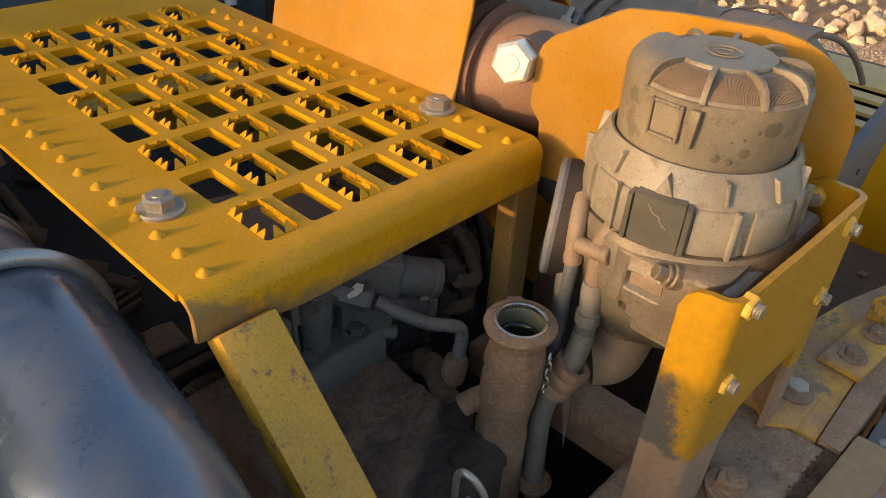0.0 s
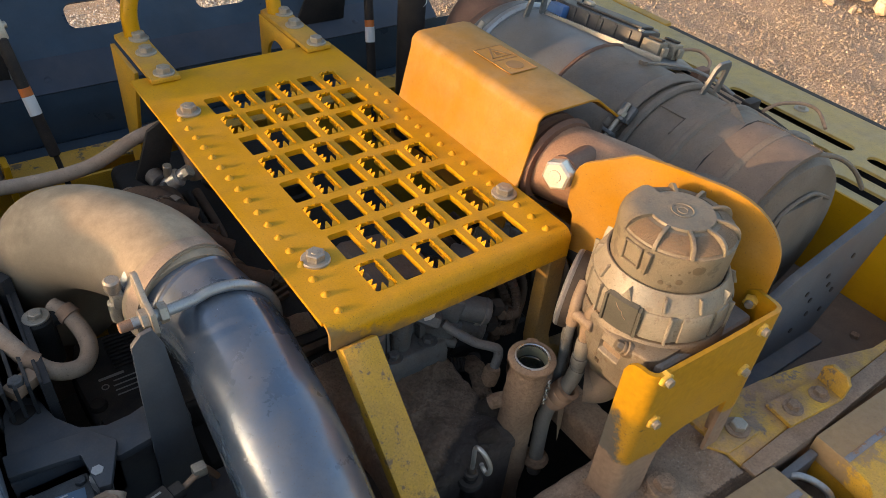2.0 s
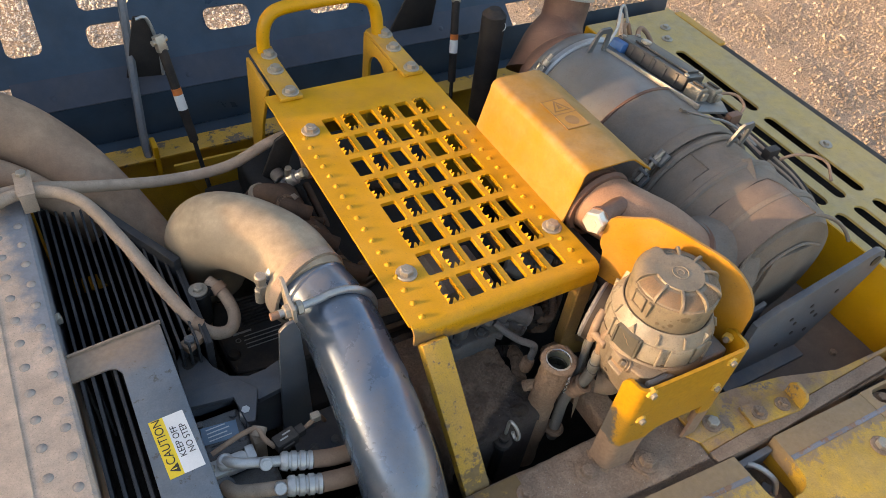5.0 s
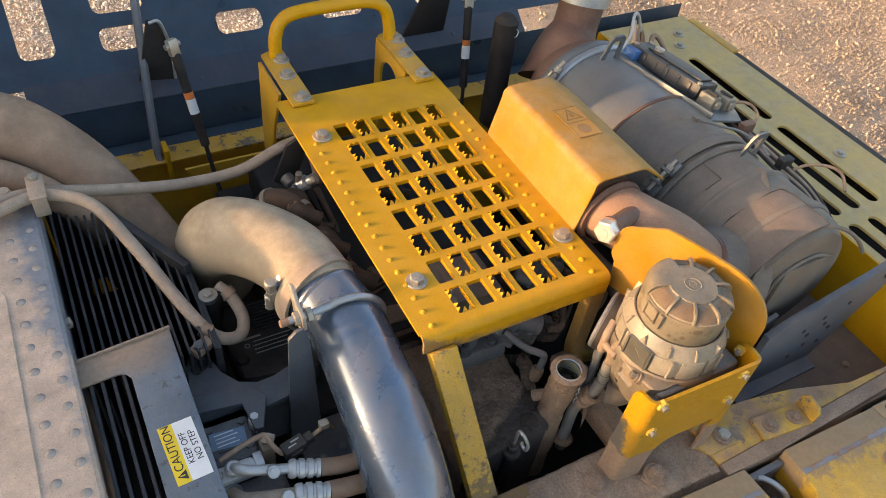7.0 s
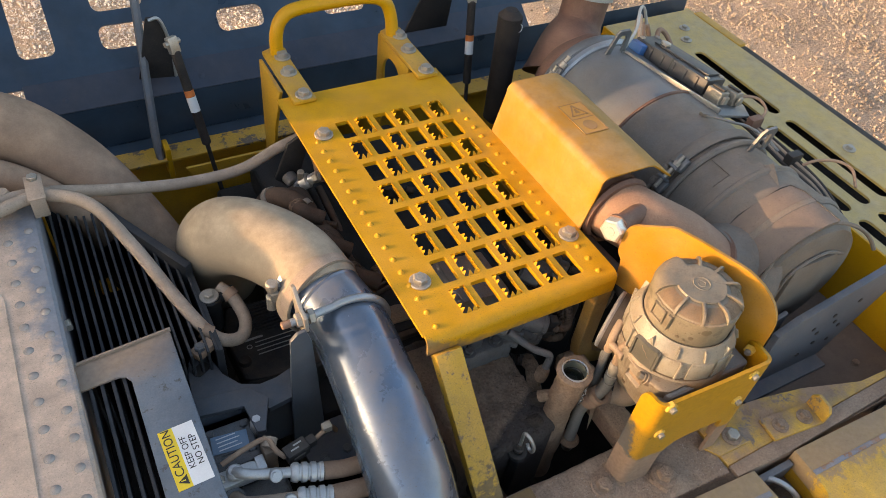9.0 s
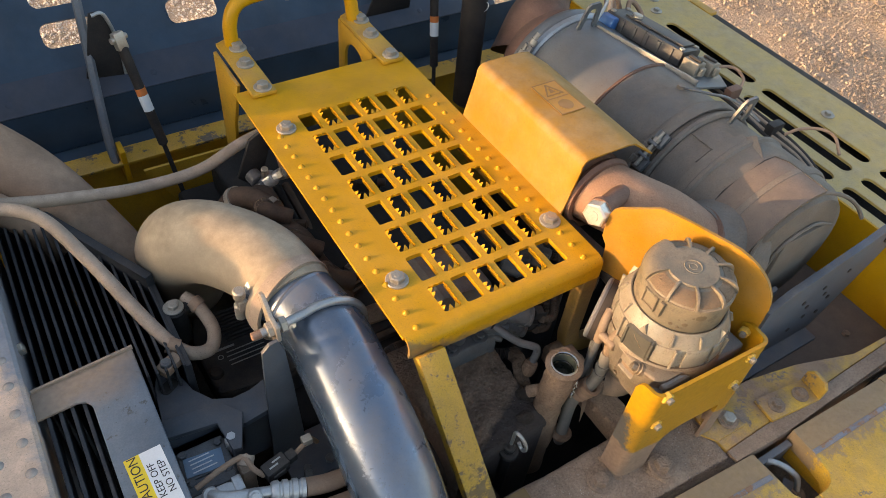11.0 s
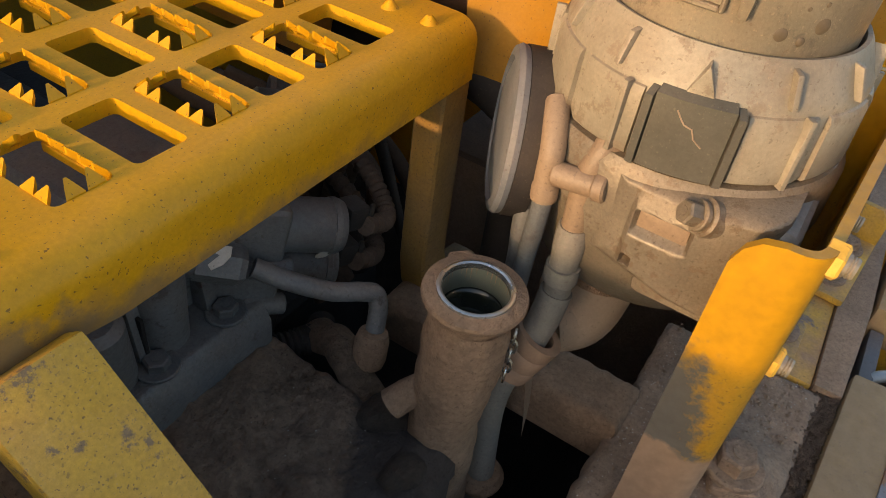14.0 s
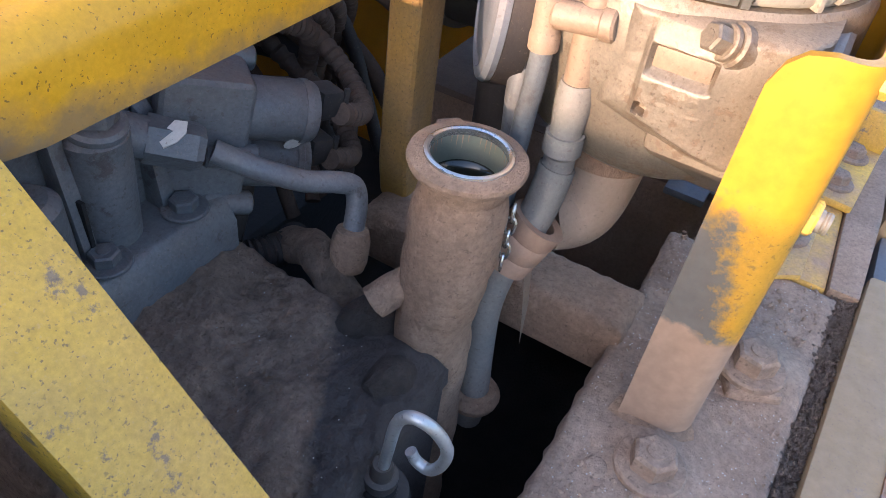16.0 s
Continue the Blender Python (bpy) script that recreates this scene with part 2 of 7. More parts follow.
# Paler than the other gravel, partly to paint the sunlight on it.
pale_stone = mk("pale_sun_toned_gravel_stone", (0.66, 0.58, 0.50), 0.85, dust=0.3, dcol=(0.64, 0.53, 0.43), var=0.3, bump=0.4, scale=9, fine=80)
rock = mk("pale_tan_rock", (0.60, 0.47, 0.34), 0.85, dust=0.3, dcol=(0.55, 0.41, 0.28), var=0.3, bump=0.6, scale=7, fine=60)
scrub = mk("grey_green_scrub", (0.13, 0.16, 0.07), 0.8, dust=0.2, bump=0.2)


def overlay(m, col, vec, lo, hi, amp, nscale, most=1.0, rough=None):
    """Lays a second colour over a material where the place along vec, roughened by noise, passes from lo to hi."""
    N, L = m.node_tree.nodes, m.node_tree.links
    bs = N["Principled BSDF"]
    tc = N.new("ShaderNodeTexCoord")
    dot = N.new("ShaderNodeVectorMath")
    dot.operation = "DOT_PRODUCT"
    dot.inputs[1].default_value = vec
    L.new(tc.outputs["Object"], dot.inputs[0])
    nz = N.new("ShaderNodeTexNoise")
    nz.inputs["Scale"].default_value, nz.inputs["Detail"].default_value, nz.inputs["Roughness"].default_value = nscale, 8, 0.68
    L.new(tc.outputs["Object"], nz.inputs["Vector"])
    ma = N.new("ShaderNodeMath")
    ma.operation = "MULTIPLY_ADD"
    ma.inputs[1].default_value = amp
    L.new(nz.outputs["Fac"], ma.inputs[0])
    L.new(dot.outputs["Value"], ma.inputs[2])
    mr = N.new("ShaderNodeMapRange")
    mr.inputs[1].default_value, mr.inputs[2].default_value, mr.inputs[4].default_value = lo + amp / 2, hi + amp / 2, most
    L.new(ma.outputs[0], mr.inputs[0])
    gr = N.new("ShaderNodeTexNoise")
    gr.inputs["Scale"].default_value, gr.inputs["Detail"].default_value = 150, 5
    L.new(tc.outputs["Object"], gr.inputs["Vector"])
    cm = N.new("ShaderNodeMix")
    cm.data_type = "RGBA"
    cm.inputs[6].default_value = (*[c * 0.7 for c in col], 1)
    cm.inputs[7].default_value = (*[c * 1.3 for c in col], 1)
    L.new(gr.outputs["Fac"], cm.inputs[0])
    mx = N.new("ShaderNodeMix")
    mx.data_type = "RGBA"
    L.new(mr.outputs[0], mx.inputs[0])
    L.new(bs.inputs["Base Color"].links[0].from_socket, mx.inputs[6])
    L.new(cm.outputs[2], mx.inputs[7])
    L.new(mx.outputs[2], bs.inputs["Base Color"])
    if rough is not None:
        rm = N.new("ShaderNodeMix")
        L.new(mr.outputs[0], rm.inputs[0])
        L.new(bs.inputs["Roughness"].links[0].from_socket, rm.inputs[2])
        rm.inputs[3].default_value = rough
        L.new(rm.outputs[0], bs.inputs["Roughness"])
    return m


plate_paint = overlay(mk("step_plate_paint", YEL, 0.34, dust=0.12, var=0.16, specks=1.5, bump=0.16, spec=0.25), (0.22, 0.14, 0.06), (-0.06, 0, -1), 0.018, 0.032, 0.038, 60, 0.85, 0.7)
overlay(plate_paint, (0.165, 0.120, 0.070), (-0.35, -1, -0.5), 0.133, 0.139, 0.030, 75, 0.75, 0.75)
overlay(leg_paint, (0.17, 0.115, 0.065), (0.6, 0, -1), 0.135, 0.160, 0.22, 85, 0.85, 0.75)
bracket_foot = mk("rubbed_bracket_leg_paint", (0.46, 0.235, 0.007), 0.45, dust=0.16, var=0.12, specks=0.6, bump=0.2, chips=0.10, chipcol=(0.16, 0.10, 0.035), chipscale=70)
overlay(bracket_foot, (0.085, 0.090, 0.094), (0, 1, -0.25), -0.2790, -0.2700, 0.040, 150, 0.92, 0.6)
overlay(bracket_foot, (0.45, 0.23, 0.008), (0, 0.15, 1), -0.1120, -0.0980, 0.045, 130, 1.0, 0.42)
overlay(bracket_foot, (0.30, 0.198, 0.132), (0, 0.1, -1), 0.0895, 0.0925, 0.018, 60, 1.0, 0.9)
overlay(tank_mat, (0.21, 0.235, 0.27), (1, 0.12, 0), -0.452, -0.428, 0.13, 16, 0.85, 0.45)
side_leg_paint = mk("brown_dusty_leg_paint", (0.34, 0.19, 0.03), 0.5, dust=0.95, dcol=(0.21, 0.140, 0.085), var=0.2, specks=1.0, bump=0.3)
slate_sheet = overlay(mk("slate_bracket_paint", (0.105, 0.138, 0.176), 0.40, dust=0.12, dcol=(0.42, 0.35, 0.28), var=0.3, chips=0.13, chipcol=(0.055, 0.062, 0.070), chipscale=70, bump=0.2), (0.33, 0.225, 0.15), (-0.6, 1, 0), 0.205, 0.265, 0.10, 22, 0.9, 0.85)
# Greyer than the alloy below, to put sky light into the top.
shoulder_mat = mk("sky_toned_grey_housing_top", (0.20, 0.205, 0.205), 0.42, dust=0.35, dcol=(0.30, 0.235, 0.18), var=0.3, bump=0.25)
plate_dark = mk("dusty_dark_data_plate", (0.070, 0.070, 0.060), 0.45, dust=0.28, dcol=(0.22, 0.18, 0.13), var=0.3, bump=0.2)
tee_mat = mk("dusty_brown_fitting", (0.24, 0.17, 0.115), 0.42, dust=0.45, dcol=(0.33, 0.235, 0.16), var=0.3, bump=0.25)
rivet_mat = mk("dusty_slate_rivet", (0.30, 0.27, 0.25), 0.5, dust=0.5, dcol=(0.48, 0.37, 0.29), var=0.2, bump=0.15)
cover_paint = overlay(mk("dusty_yellow_cover_paint", (0.66, 0.385, 0.03), 0.45, dust=0.30, dcol=(0.42, 0.30, 0.17), var=0.2, chips=0.10, chipcol=(0.20, 0.16, 0.11), chipscale=34, specks=1.2, bump=0.3, blot=22), (0.29, 0.21, 0.15), (0.055, 1, 0), -0.409, -0.397, 0.11, 75, 0.80, 0.85)
ridge_mat = mk("rubbed_blue_steel_edge", (0.17, 0.20, 0.26), 0.45, dust=0.3, dcol=(0.34, 0.25, 0.17), var=0.3, chips=0.20, chipcol=(0.26, 0.115, 0.05), chipscale=26, bump=0.2)
# Pale so the added screen bounces light onto pipe and cooler.
screen_grey = mk("pale_bounce_screen_grey", (0.46, 0.455, 0.44), 0.6, dust=0.3, dcol=(0.44, 0.36, 0.28), var=0.15, bump=0.2, scale=3, fine=60)
end_panel_mat = mk("brown_dusty_panel", (0.145, 0.118, 0.098), 0.52, dust=0.45, dcol=(0.23, 0.165, 0.125), var=0.2, bump=0.2)
hose_grey = mk("dusty_grey_rubber_sleeve", (0.17, 0.165, 0.15), 0.6, dust=0.45, dcol=(0.33, 0.245, 0.18), var=0.2, bump=0.25)
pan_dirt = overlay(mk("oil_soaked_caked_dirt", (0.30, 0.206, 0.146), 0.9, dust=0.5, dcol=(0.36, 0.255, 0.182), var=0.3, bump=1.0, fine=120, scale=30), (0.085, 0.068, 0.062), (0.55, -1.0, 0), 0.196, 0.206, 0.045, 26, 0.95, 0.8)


def islands(m, lo=0.6, hi=1.3):
    """Each stone of a joined heap takes a tone of its own."""
    nt = m.node_tree
    N, L = nt.nodes, nt.links
    g = N.new("ShaderNodeNewGeometry")
    r = N.new("ShaderNodeMapRange")
    r.inputs[3].default_value, r.inputs[4].default_value = lo, hi
    L.new(g.outputs["Random Per Island"], r.inputs[0])
    mx = N.new("ShaderNodeMix")
    mx.data_type, mx.blend_type = "RGBA", "MULTIPLY"
    mx.inputs[0].default_value = 1.0
    bs = N["Principled BSDF"]
    L.new(bs.inputs["Base Color"].links[0].from_socket, mx.inputs[6])
    L.new(r.outputs[0], mx.inputs[7])
    L.new(mx.outputs[2], bs.inputs["Base Color"])


islands(stone, 0.5, 1.3), islands(pale_stone, 0.7, 1.3), islands(rock, 0.55, 1.25)


# ---- mesh helpers ----
def thing(name, label, category, at=(0, 0, 0), group="", kind=""):
    e = new(name)
    e.empty_display_size = 0.02
    e.location = at
    return tagged(e, label, category, group, kind)


def part(name, bm, material, parent=None, label="", m=None, smooth=True, angle=35):
    if isinstance(bm, bpy.types.Mesh):
        me = bm
    else:
        bmesh.ops.recalc_face_normals(bm, faces=bm.faces)
        me = bpy.data.meshes.new(name)
        bm.to_mesh(me)
        bm.free()
        if smooth:
            for p in me.polygons:
                p.use_smooth = True
            me.set_sharp_from_angle(angle=radians(angle))
        me.materials.append(material)
    ob = new(name, me)
    if m is not None:
        ob.matrix_basis = m
    if parent is not None:
        ob.parent = parent
        ob.matrix_parent_inverse = world_of(parent).inverted()
    if label:
        ob["label"] = label
    return ob


def world_of(ob):
    m = ob.matrix_parent_inverse @ ob.matrix_basis if ob.parent else ob.matrix_basis.copy()
    return world_of(ob.parent) @ m if ob.parent else m


def bevelled(bm, w, seg=2):
    if w > 0:
        bmesh.ops.bevel(bm, geom=[e for e in bm.edges if e.calc_face_angle(0) > 0.5], offset=w, segments=seg, affect="EDGES", profile=0.6, clamp_overlap=True)
    return bm


def box(x0, x1, y0, y1, z0, z1, w=0.002, seg=2):
    bm = bmesh.new()
    bmesh.ops.create_cube(bm, size=1)
    for v in bm.verts:
        v.co = Vector(((x0 + x1) / 2 + v.co.x * (x1 - x0), (y0 + y1) / 2 + v.co.y * (y1 - y0), (z0 + z1) / 2 + v.co.z * (z1 - z0)))
    return bevelled(bm, w, seg)


def prism(pts, plane, a, b, w=0.0, seg=2):
    """A 2D outline in plane xy, xz or yz, drawn out from a to b along the third axis."""
    bm = bmesh.new()
    put = {"xy": lambda u, v, t: (u, v, t), "xz": lambda u, v, t: (u, t, v), "yz": lambda u, v, t: (t, u, v)}[plane]
    lo = [bm.verts.new(put(u, v, a)) for u, v in pts]
    hi = [bm.verts.new(put(u, v, b)) for u, v in pts]
    bm.faces.new(lo), bm.faces.new(hi)
    n = len(pts)
    for i in range(n):
        bm.faces.new((lo[i], lo[(i + 1) % n], hi[(i + 1) % n], hi[i]))
    bmesh.ops.recalc_face_normals(bm, faces=bm.faces)
    return bevelled(bm, w, seg)


def smooth_path(pts, per=8):
    """A curve through the points."""
    p = [Vector(q) for q in pts]
    if len(p) < 3:
        return p
    out = []
    for i in range(len(p) - 1):
        a, b = p[i], p[i + 1]
        ta = (b - p[i - 1]) / 2 if i else (b - a)
        tb = (p[i + 2] - a) / 2 if i + 2 < len(p) else (b - a)
        for k in range(per):
            t = k / per
            out.append(a * (2 * t ** 3 - 3 * t * t + 1) + ta * (t ** 3 - 2 * t * t + t) + b * (-2 * t ** 3 + 3 * t * t) + tb * (t ** 3 - t * t))
    return out + [p[-1]]


def tube(pts, r, n=14, per=8, hollow=0.0, rough=0.0, caps=True, smoothed=True):
    """A round bar or pipe along a path. r: one radius, or a function of the way along (0 to 1)."""
    path = smooth_path(pts, per) if smoothed else [Vector(q) for q in pts]
    bm = bmesh.new()
    rad = r if callable(r) else (lambda s: r)
    rings, nor = [], None
    for i, q in enumerate(path):
        d = (path[min(i + 1, len(path) - 1)] - path[max(i - 1, 0)]).normalized()
        if nor is None:
            nor = d.orthogonal().normalized()
        nor = (nor - d * nor.dot(d)).normalized()
        bi = d.cross(nor)
        rr = rad(i / max(1, len(path) - 1))
        ring = []
        for k in range(n):
            a = 2 * math.pi * k / n
            off = nor * math.cos(a) + bi * math.sin(a)
            g = rr
            if rough:
                g += rough * noise.noise((q + off * rr) * 28) + 0.4 * rough * noise.noise((q + off * rr) * 90)
            ring.append(bm.verts.new(q + off * g))
        rings.append(ring)
    for a, b in zip(rings, rings[1:]):
        for k in range(n):
            bm.faces.new((a[k], a[(k + 1) % n], b[(k + 1) % n], b[k]))
    if caps:
        bm.faces.new(rings[0][::-1]), bm.faces.new(rings[-1])
    return bm


def lathe(profile, n=32, m=None, closed=False):
    """Turns an outline of (radius, height) about the z axis, then places it by m."""
    bm = bmesh.new()
    rings = []
    for r, z in profile:
        if r < 1e-6:
            rings.append([bm.verts.new((0, 0, z))])
        else:
            rings.append([bm.verts.new((r * math.cos(2 * math.pi * k / n), r * math.sin(2 * math.pi * k / n), z)) for k in range(n)])
    pairs = list(zip(rings, rings[1:])) + ([(rings[-1], rings[0])] if closed else [])
    for a, b in pairs:
        for k in range(n):
            j = (k + 1) % n
            if len(a) == 1 and len(b) == 1:
                continue
            if len(a) == 1:
                bm.faces.new((a[0], b[k], b[j]))
            elif len(b) == 1:
                bm.faces.new((a[k], a[j], b[0]))
            else:
                bm.faces.new((a[k], a[j], b[j], b[k]))
    if m is not None:
        bmesh.ops.transform(bm, matrix=m, verts=bm.verts)
    return bm


def sector(profile, a0, a1, n, m=None):
    """A closed outline of (radius, height) turned only from a0 to a1 degrees."""
    bm = bmesh.new()
    rings = []
    for k in range(n + 1):
        a = radians(a0 + (a1 - a0) * k / n)
        rings.append([bm.verts.new((r * math.cos(a), r * math.sin(a), z)) for r, z in profile])
    q = len(profile)
    for a, b in zip(rings, rings[1:]):
        for k in range(q):
            bm.faces.new((a[k], a[(k + 1) % q], b[(k + 1) % q], b[k]))
    bm.faces.new(rings[0]), bm.faces.new(rings[-1])
    if m is not None:
        bmesh.ops.transform(bm, matrix=m, verts=bm.verts)
    return bm


def fbm(x, y, s, octaves=4):
    return sum(noise.noise((x * s * 2 ** k, y * s * 2 ** k, 7.3 * k)) / 1.8 ** k for k in range(octaves))


def crust(x0, x1, y0, y1, top, thick, amp, step, more=lambda x, y: 0.0):
    """An uneven layer of caked dirt with a ragged rounded edge. top(x, y): height of what it lies on."""
    bm = bmesh.new()
    nx, ny = int((x1 - x0) / step), int((y1 - y0) / step)
    rows = []
    for i in range(nx + 1):
        row = []
        for j in range(ny + 1):
            x, y = x0 + (x1 - x0) * i / nx, y0 + (y1 - y0) * j / ny
            e = min(i, nx - i, j, ny - j) * step
            f = min(1.0, max(0.0, (e + 0.0015 * fbm(x, y, 120, 2)) / 0.007))
            rim = math.sqrt(max(0.0, 1 - (1 - f) ** 2))
            h = (thick + amp * fbm(x, y, 28) + 0.35 * amp * fbm(x, y, 170, 3) + more(x, y)) * rim - 0.005 * (1 - rim)
            if e == 0:
                h = -0.008
                x, y = x + 0.002 * fbm(x, y, 90, 2), y + 0.002 * fbm(y, x, 90, 2)
            row.append(bm.verts.new((x, y, top(x, y) + h)))
        rows.append(row)
    for a, b in zip(rows, rows[1:]):
        for j in range(ny):
            bm.faces.new((a[j], b[j], b[j + 1], a[j + 1]))
    return bm


def grains(name, spots, material, parent, label=""):
    """Many tiny angular grains in one mesh. spots: (x, y, z, size)."""
    r = random.Random(8)
    vs2, fs = [], []
    for x, y, z, s in spots:
        o = len(vs2)
        for c in ((1, 0, 0), (0, 1, 0), (-1, 0, 0), (0, -1, 0), (0, 0, 1), (0, 0, -1)):
            vs2.append((x + c[0] * s * r.uniform(0.6, 1.2), y + c[1] * s * r.uniform(0.6, 1.2), z + c[2] * s * r.uniform(0.5, 1.0)))
        for k in range(4):
            fs += [(o + k, o + (k + 1) % 4, o + 4), (o + (k + 1) % 4, o + k, o + 5)]
    me = bpy.data.meshes.new(name)
    me.from_pydata(vs2, [], fs)
    me.materials.append(material)
    ob = part(name, me, None, parent, label)
    ob["kind"] = "stuff"
    return ob


def axis_pose(p, d, spin=0.0):
    """A pose at p whose z axis points along d."""
    return Matrix.Translation(p) @ Vector(d).to_track_quat("Z", "Y").to_matrix().to_4x4() @ Matrix.Rotation(spin, 4, "Z")


def rod(p0, p1, r, n=16, w=0.0):
    p0, p1 = Vector(p0), Vector(p1)
    h = (p1 - p0).length
    w = min(w, r * 0.5, h * 0.4)
    prof = [(0, 0), (r - w, 0), (r, w), (r, h - w), (r - w, h), (0, h)] if w else [(0, 0), (r, 0), (r, h), (0, h)]
    return lathe(prof, n, axis_pose(p0, p1 - p0))


def moved(bm, m):
    bmesh.ops.transform(bm, matrix=m, verts=bm.verts)
    return bm


def joined(*bms):
    out = bmesh.new()
    tmp = bpy.data.meshes.new("tmp")
    for b in bms:
        bmesh.ops.recalc_face_normals(b, faces=b.faces)
        b.to_mesh(tmp)
        b.free()
        out.from_mesh(tmp)
        tmp.clear_geometry()
    bpy.data.meshes.remove(tmp)
    return out


def round_rect(u0, u1, v0, v1, r, k=4):
    pts = []
    for cu, cv, a0 in ((u1 - r, v1 - r, 0), (u0 + r, v1 - r, 90), (u0 + r, v0 + r, 180), (u1 - r, v0 + r, 270)):
        for i in range(k + 1):
            a = radians(a0 + 90 * i / k)
            pts.append((cu + r * math.cos(a), cv + r * math.sin(a)))
    return pts


def perforated(us, vs, hole, put, depth):
    """A sheet on the grid lines us and vs; hole(i, j) gives (u0, u1, v0, v1, r) for a rounded opening in a cell, or None. put(u, v, w) places it."""
    bm = bmesh.new()
    memo = {}

    def V(u, v):
        key = (round(u, 6), round(v, 6))
        if key not in memo:
            memo[key] = bm.verts.new((u, v, 0))
        return memo[key]
    for i in range(len(us) - 1):
        for j in range(len(vs) - 1):
            c = [V(us[i + 1], vs[j + 1]), V(us[i], vs[j + 1]), V(us[i], vs[j]), V(us[i + 1], vs[j])]
            h = hole(i, j)
            if not h:
                bm.faces.new(c)
                continue
            if h == "gone":
                continue
            k = 4
            o = [V(*p) for p in round_rect(*h, k)]
            for q in range(4):
                arc = o[q * (k + 1):(q + 1) * (k + 1)]
                for a, b in zip(arc, arc[1:]):
                    bm.faces.new((c[q], b, a))
                bm.faces.new((c[q], c[(q + 1) % 4], o[((q + 1) * (k + 1)) % len(o)], arc[-1]))
    bmesh.ops.recalc_face_normals(bm, faces=bm.faces)
    top = list(bm.faces)
    ext = bmesh.ops.extrude_face_region(bm, geom=top, use_keep_orig=True)
    for g in ext["geom"]:
        if isinstance(g, bmesh.types.BMVert):
            g.co.z = -depth
    for v in bm.verts:
        v.co = Vector(put(*v.co))
    bmesh.ops.recalc_face_normals(bm, faces=bm.faces)
    return bm


def hex_mesh(name, material, r, h, dome=0.0):
    """A hexagonal head standing on z = 0, across corners 2r."""
    bm = bmesh.new()
    lo = [bm.verts.new((r * math.cos(radians(60 * k)), r * math.sin(radians(60 * k)), 0)) for k in range(6)]
    hi = [bm.verts.new((r * math.cos(radians(60 * k)), r * math.sin(radians(60 * k)), h * 0.86)) for k in range(6)]
    tp = [bm.verts.new((0.84 * r * math.cos(radians(60 * k)), 0.84 * r * math.sin(radians(60 * k)), h)) for k in range(6)]
    for k in range(6):
        j = (k + 1) % 6
        bm.faces.new((lo[k], lo[j], hi[j], hi[k])), bm.faces.new((hi[k], hi[j], tp[j], tp[k]))
    bm.faces.new(tp), bm.faces.new(lo[::-1])
    bm2 = lathe([(0, h), (r * 0.42, h), (r * 0.40, h + r * 0.05), (0, h + r * 0.05)], 14)
    bm = joined(bm, bm2)
    return mesh_of(name, bm, material, 20)


def mesh_of(name, bm, material, angle=35):
    bmesh.ops.recalc_face_normals(bm, faces=bm.faces)
    me = bpy.data.meshes.new(name)
    bm.to_mesh(me)
    bm.free()
    for p in me.polygons:
        p.use_smooth = True
    me.set_sharp_from_angle(angle=radians(angle))
    me.materials.append(material)
    return me


def washer_mesh(name, material, r, h):
    return mesh_of(name, lathe([(0, 0), (r, 0), (r, h * 0.7), (r * 0.94, h), (0, h)], 28), material)


HEX = hex_mesh("bolt_head", zinc, 0.0098, 0.0075)
HEX_S = hex_mesh("small_bolt_head", zinc, 0.0080, 0.0060)
HEX_Y = hex_mesh("painted_bolt_head", zinc_yel, 0.0078, 0.0075)
HEX_D = hex_mesh("dirty_bolt_head", deck_dirt, 0.0098, 0.0085)
HEX_C = hex_mesh("casting_bolt_head", cast, 0.0085, 0.0065)
WASH = washer_mesh("washer", zinc, 0.0145, 0.0028)
WASH_D = washer_mesh("dirty_washer", deck_dirt, 0.0150, 0.0030)
STUD = mesh_of("stud", lathe([(0, 0), (0.0046, 0), (0.0046, 0.006), (0.0042, 0.0066), (0.0046, 0.0072), (0.0042, 0.0078), (0.0046, 0.0084), (0.0040, 0.0095), (0, 0.0095)], 12), stud_mat)


def bolt(parent, at, d=(0, 0, 1), head=None, washer=None, s=1.0, spin=0.3, stud=False, label=""):
    m = axis_pose(at, d, spin) @ Matrix.Scale(s, 4)
    h = washer.vertices[-1].co.z if washer else 0.0
    ob = part("bolt", head or HEX, None, parent, label, m @ Matrix.Translation((0, 0, h)))
    if washer:
        part("washer", washer, None, ob, "", m)
    if stud:
        part("stud", STUD, None, ob, "bare threaded end", m @ Matrix.Translation((0, 0, h + 0.0025)))
    return ob


# ---- the ground ----
GZ = -1.45


def ground_sheet():
    bm = bmesh.new()
    xs = [-400, -120, -40, -14, -6, -3] + [-2 + 0.12 * i for i in range(86)] + [9.5, 13, 22, 50, 140, 400]
    ys = [-400, -120, -40, -14, -6, -3] + [-2 + 0.12 * i for i in range(86)] + [9.5, 13, 22, 50, 140, 400]
    grid = []
    for x in xs:
        row = []
        for y in ys:
            z = GZ + 0.05 * noise.noise((x * 0.8, y * 0.8, 0)) + 0.018 * noise.noise((x * 4, y * 4, 3)) if abs(x) < 13 and abs(y) < 13 else GZ
            row.append(bm.verts.new((x, y, z)))
        grid.append(row)
    for a, b in zip(grid, grid[1:]):
        for j in range(len(ys) - 1):
            bm.faces.new((a[j], b[j], b[j + 1], a[j + 1]))
    return bm


tagged(part("ground", ground_sheet(), dirt), "dry reddish-brown soil strewn with gravel", "ground", kind="structure")


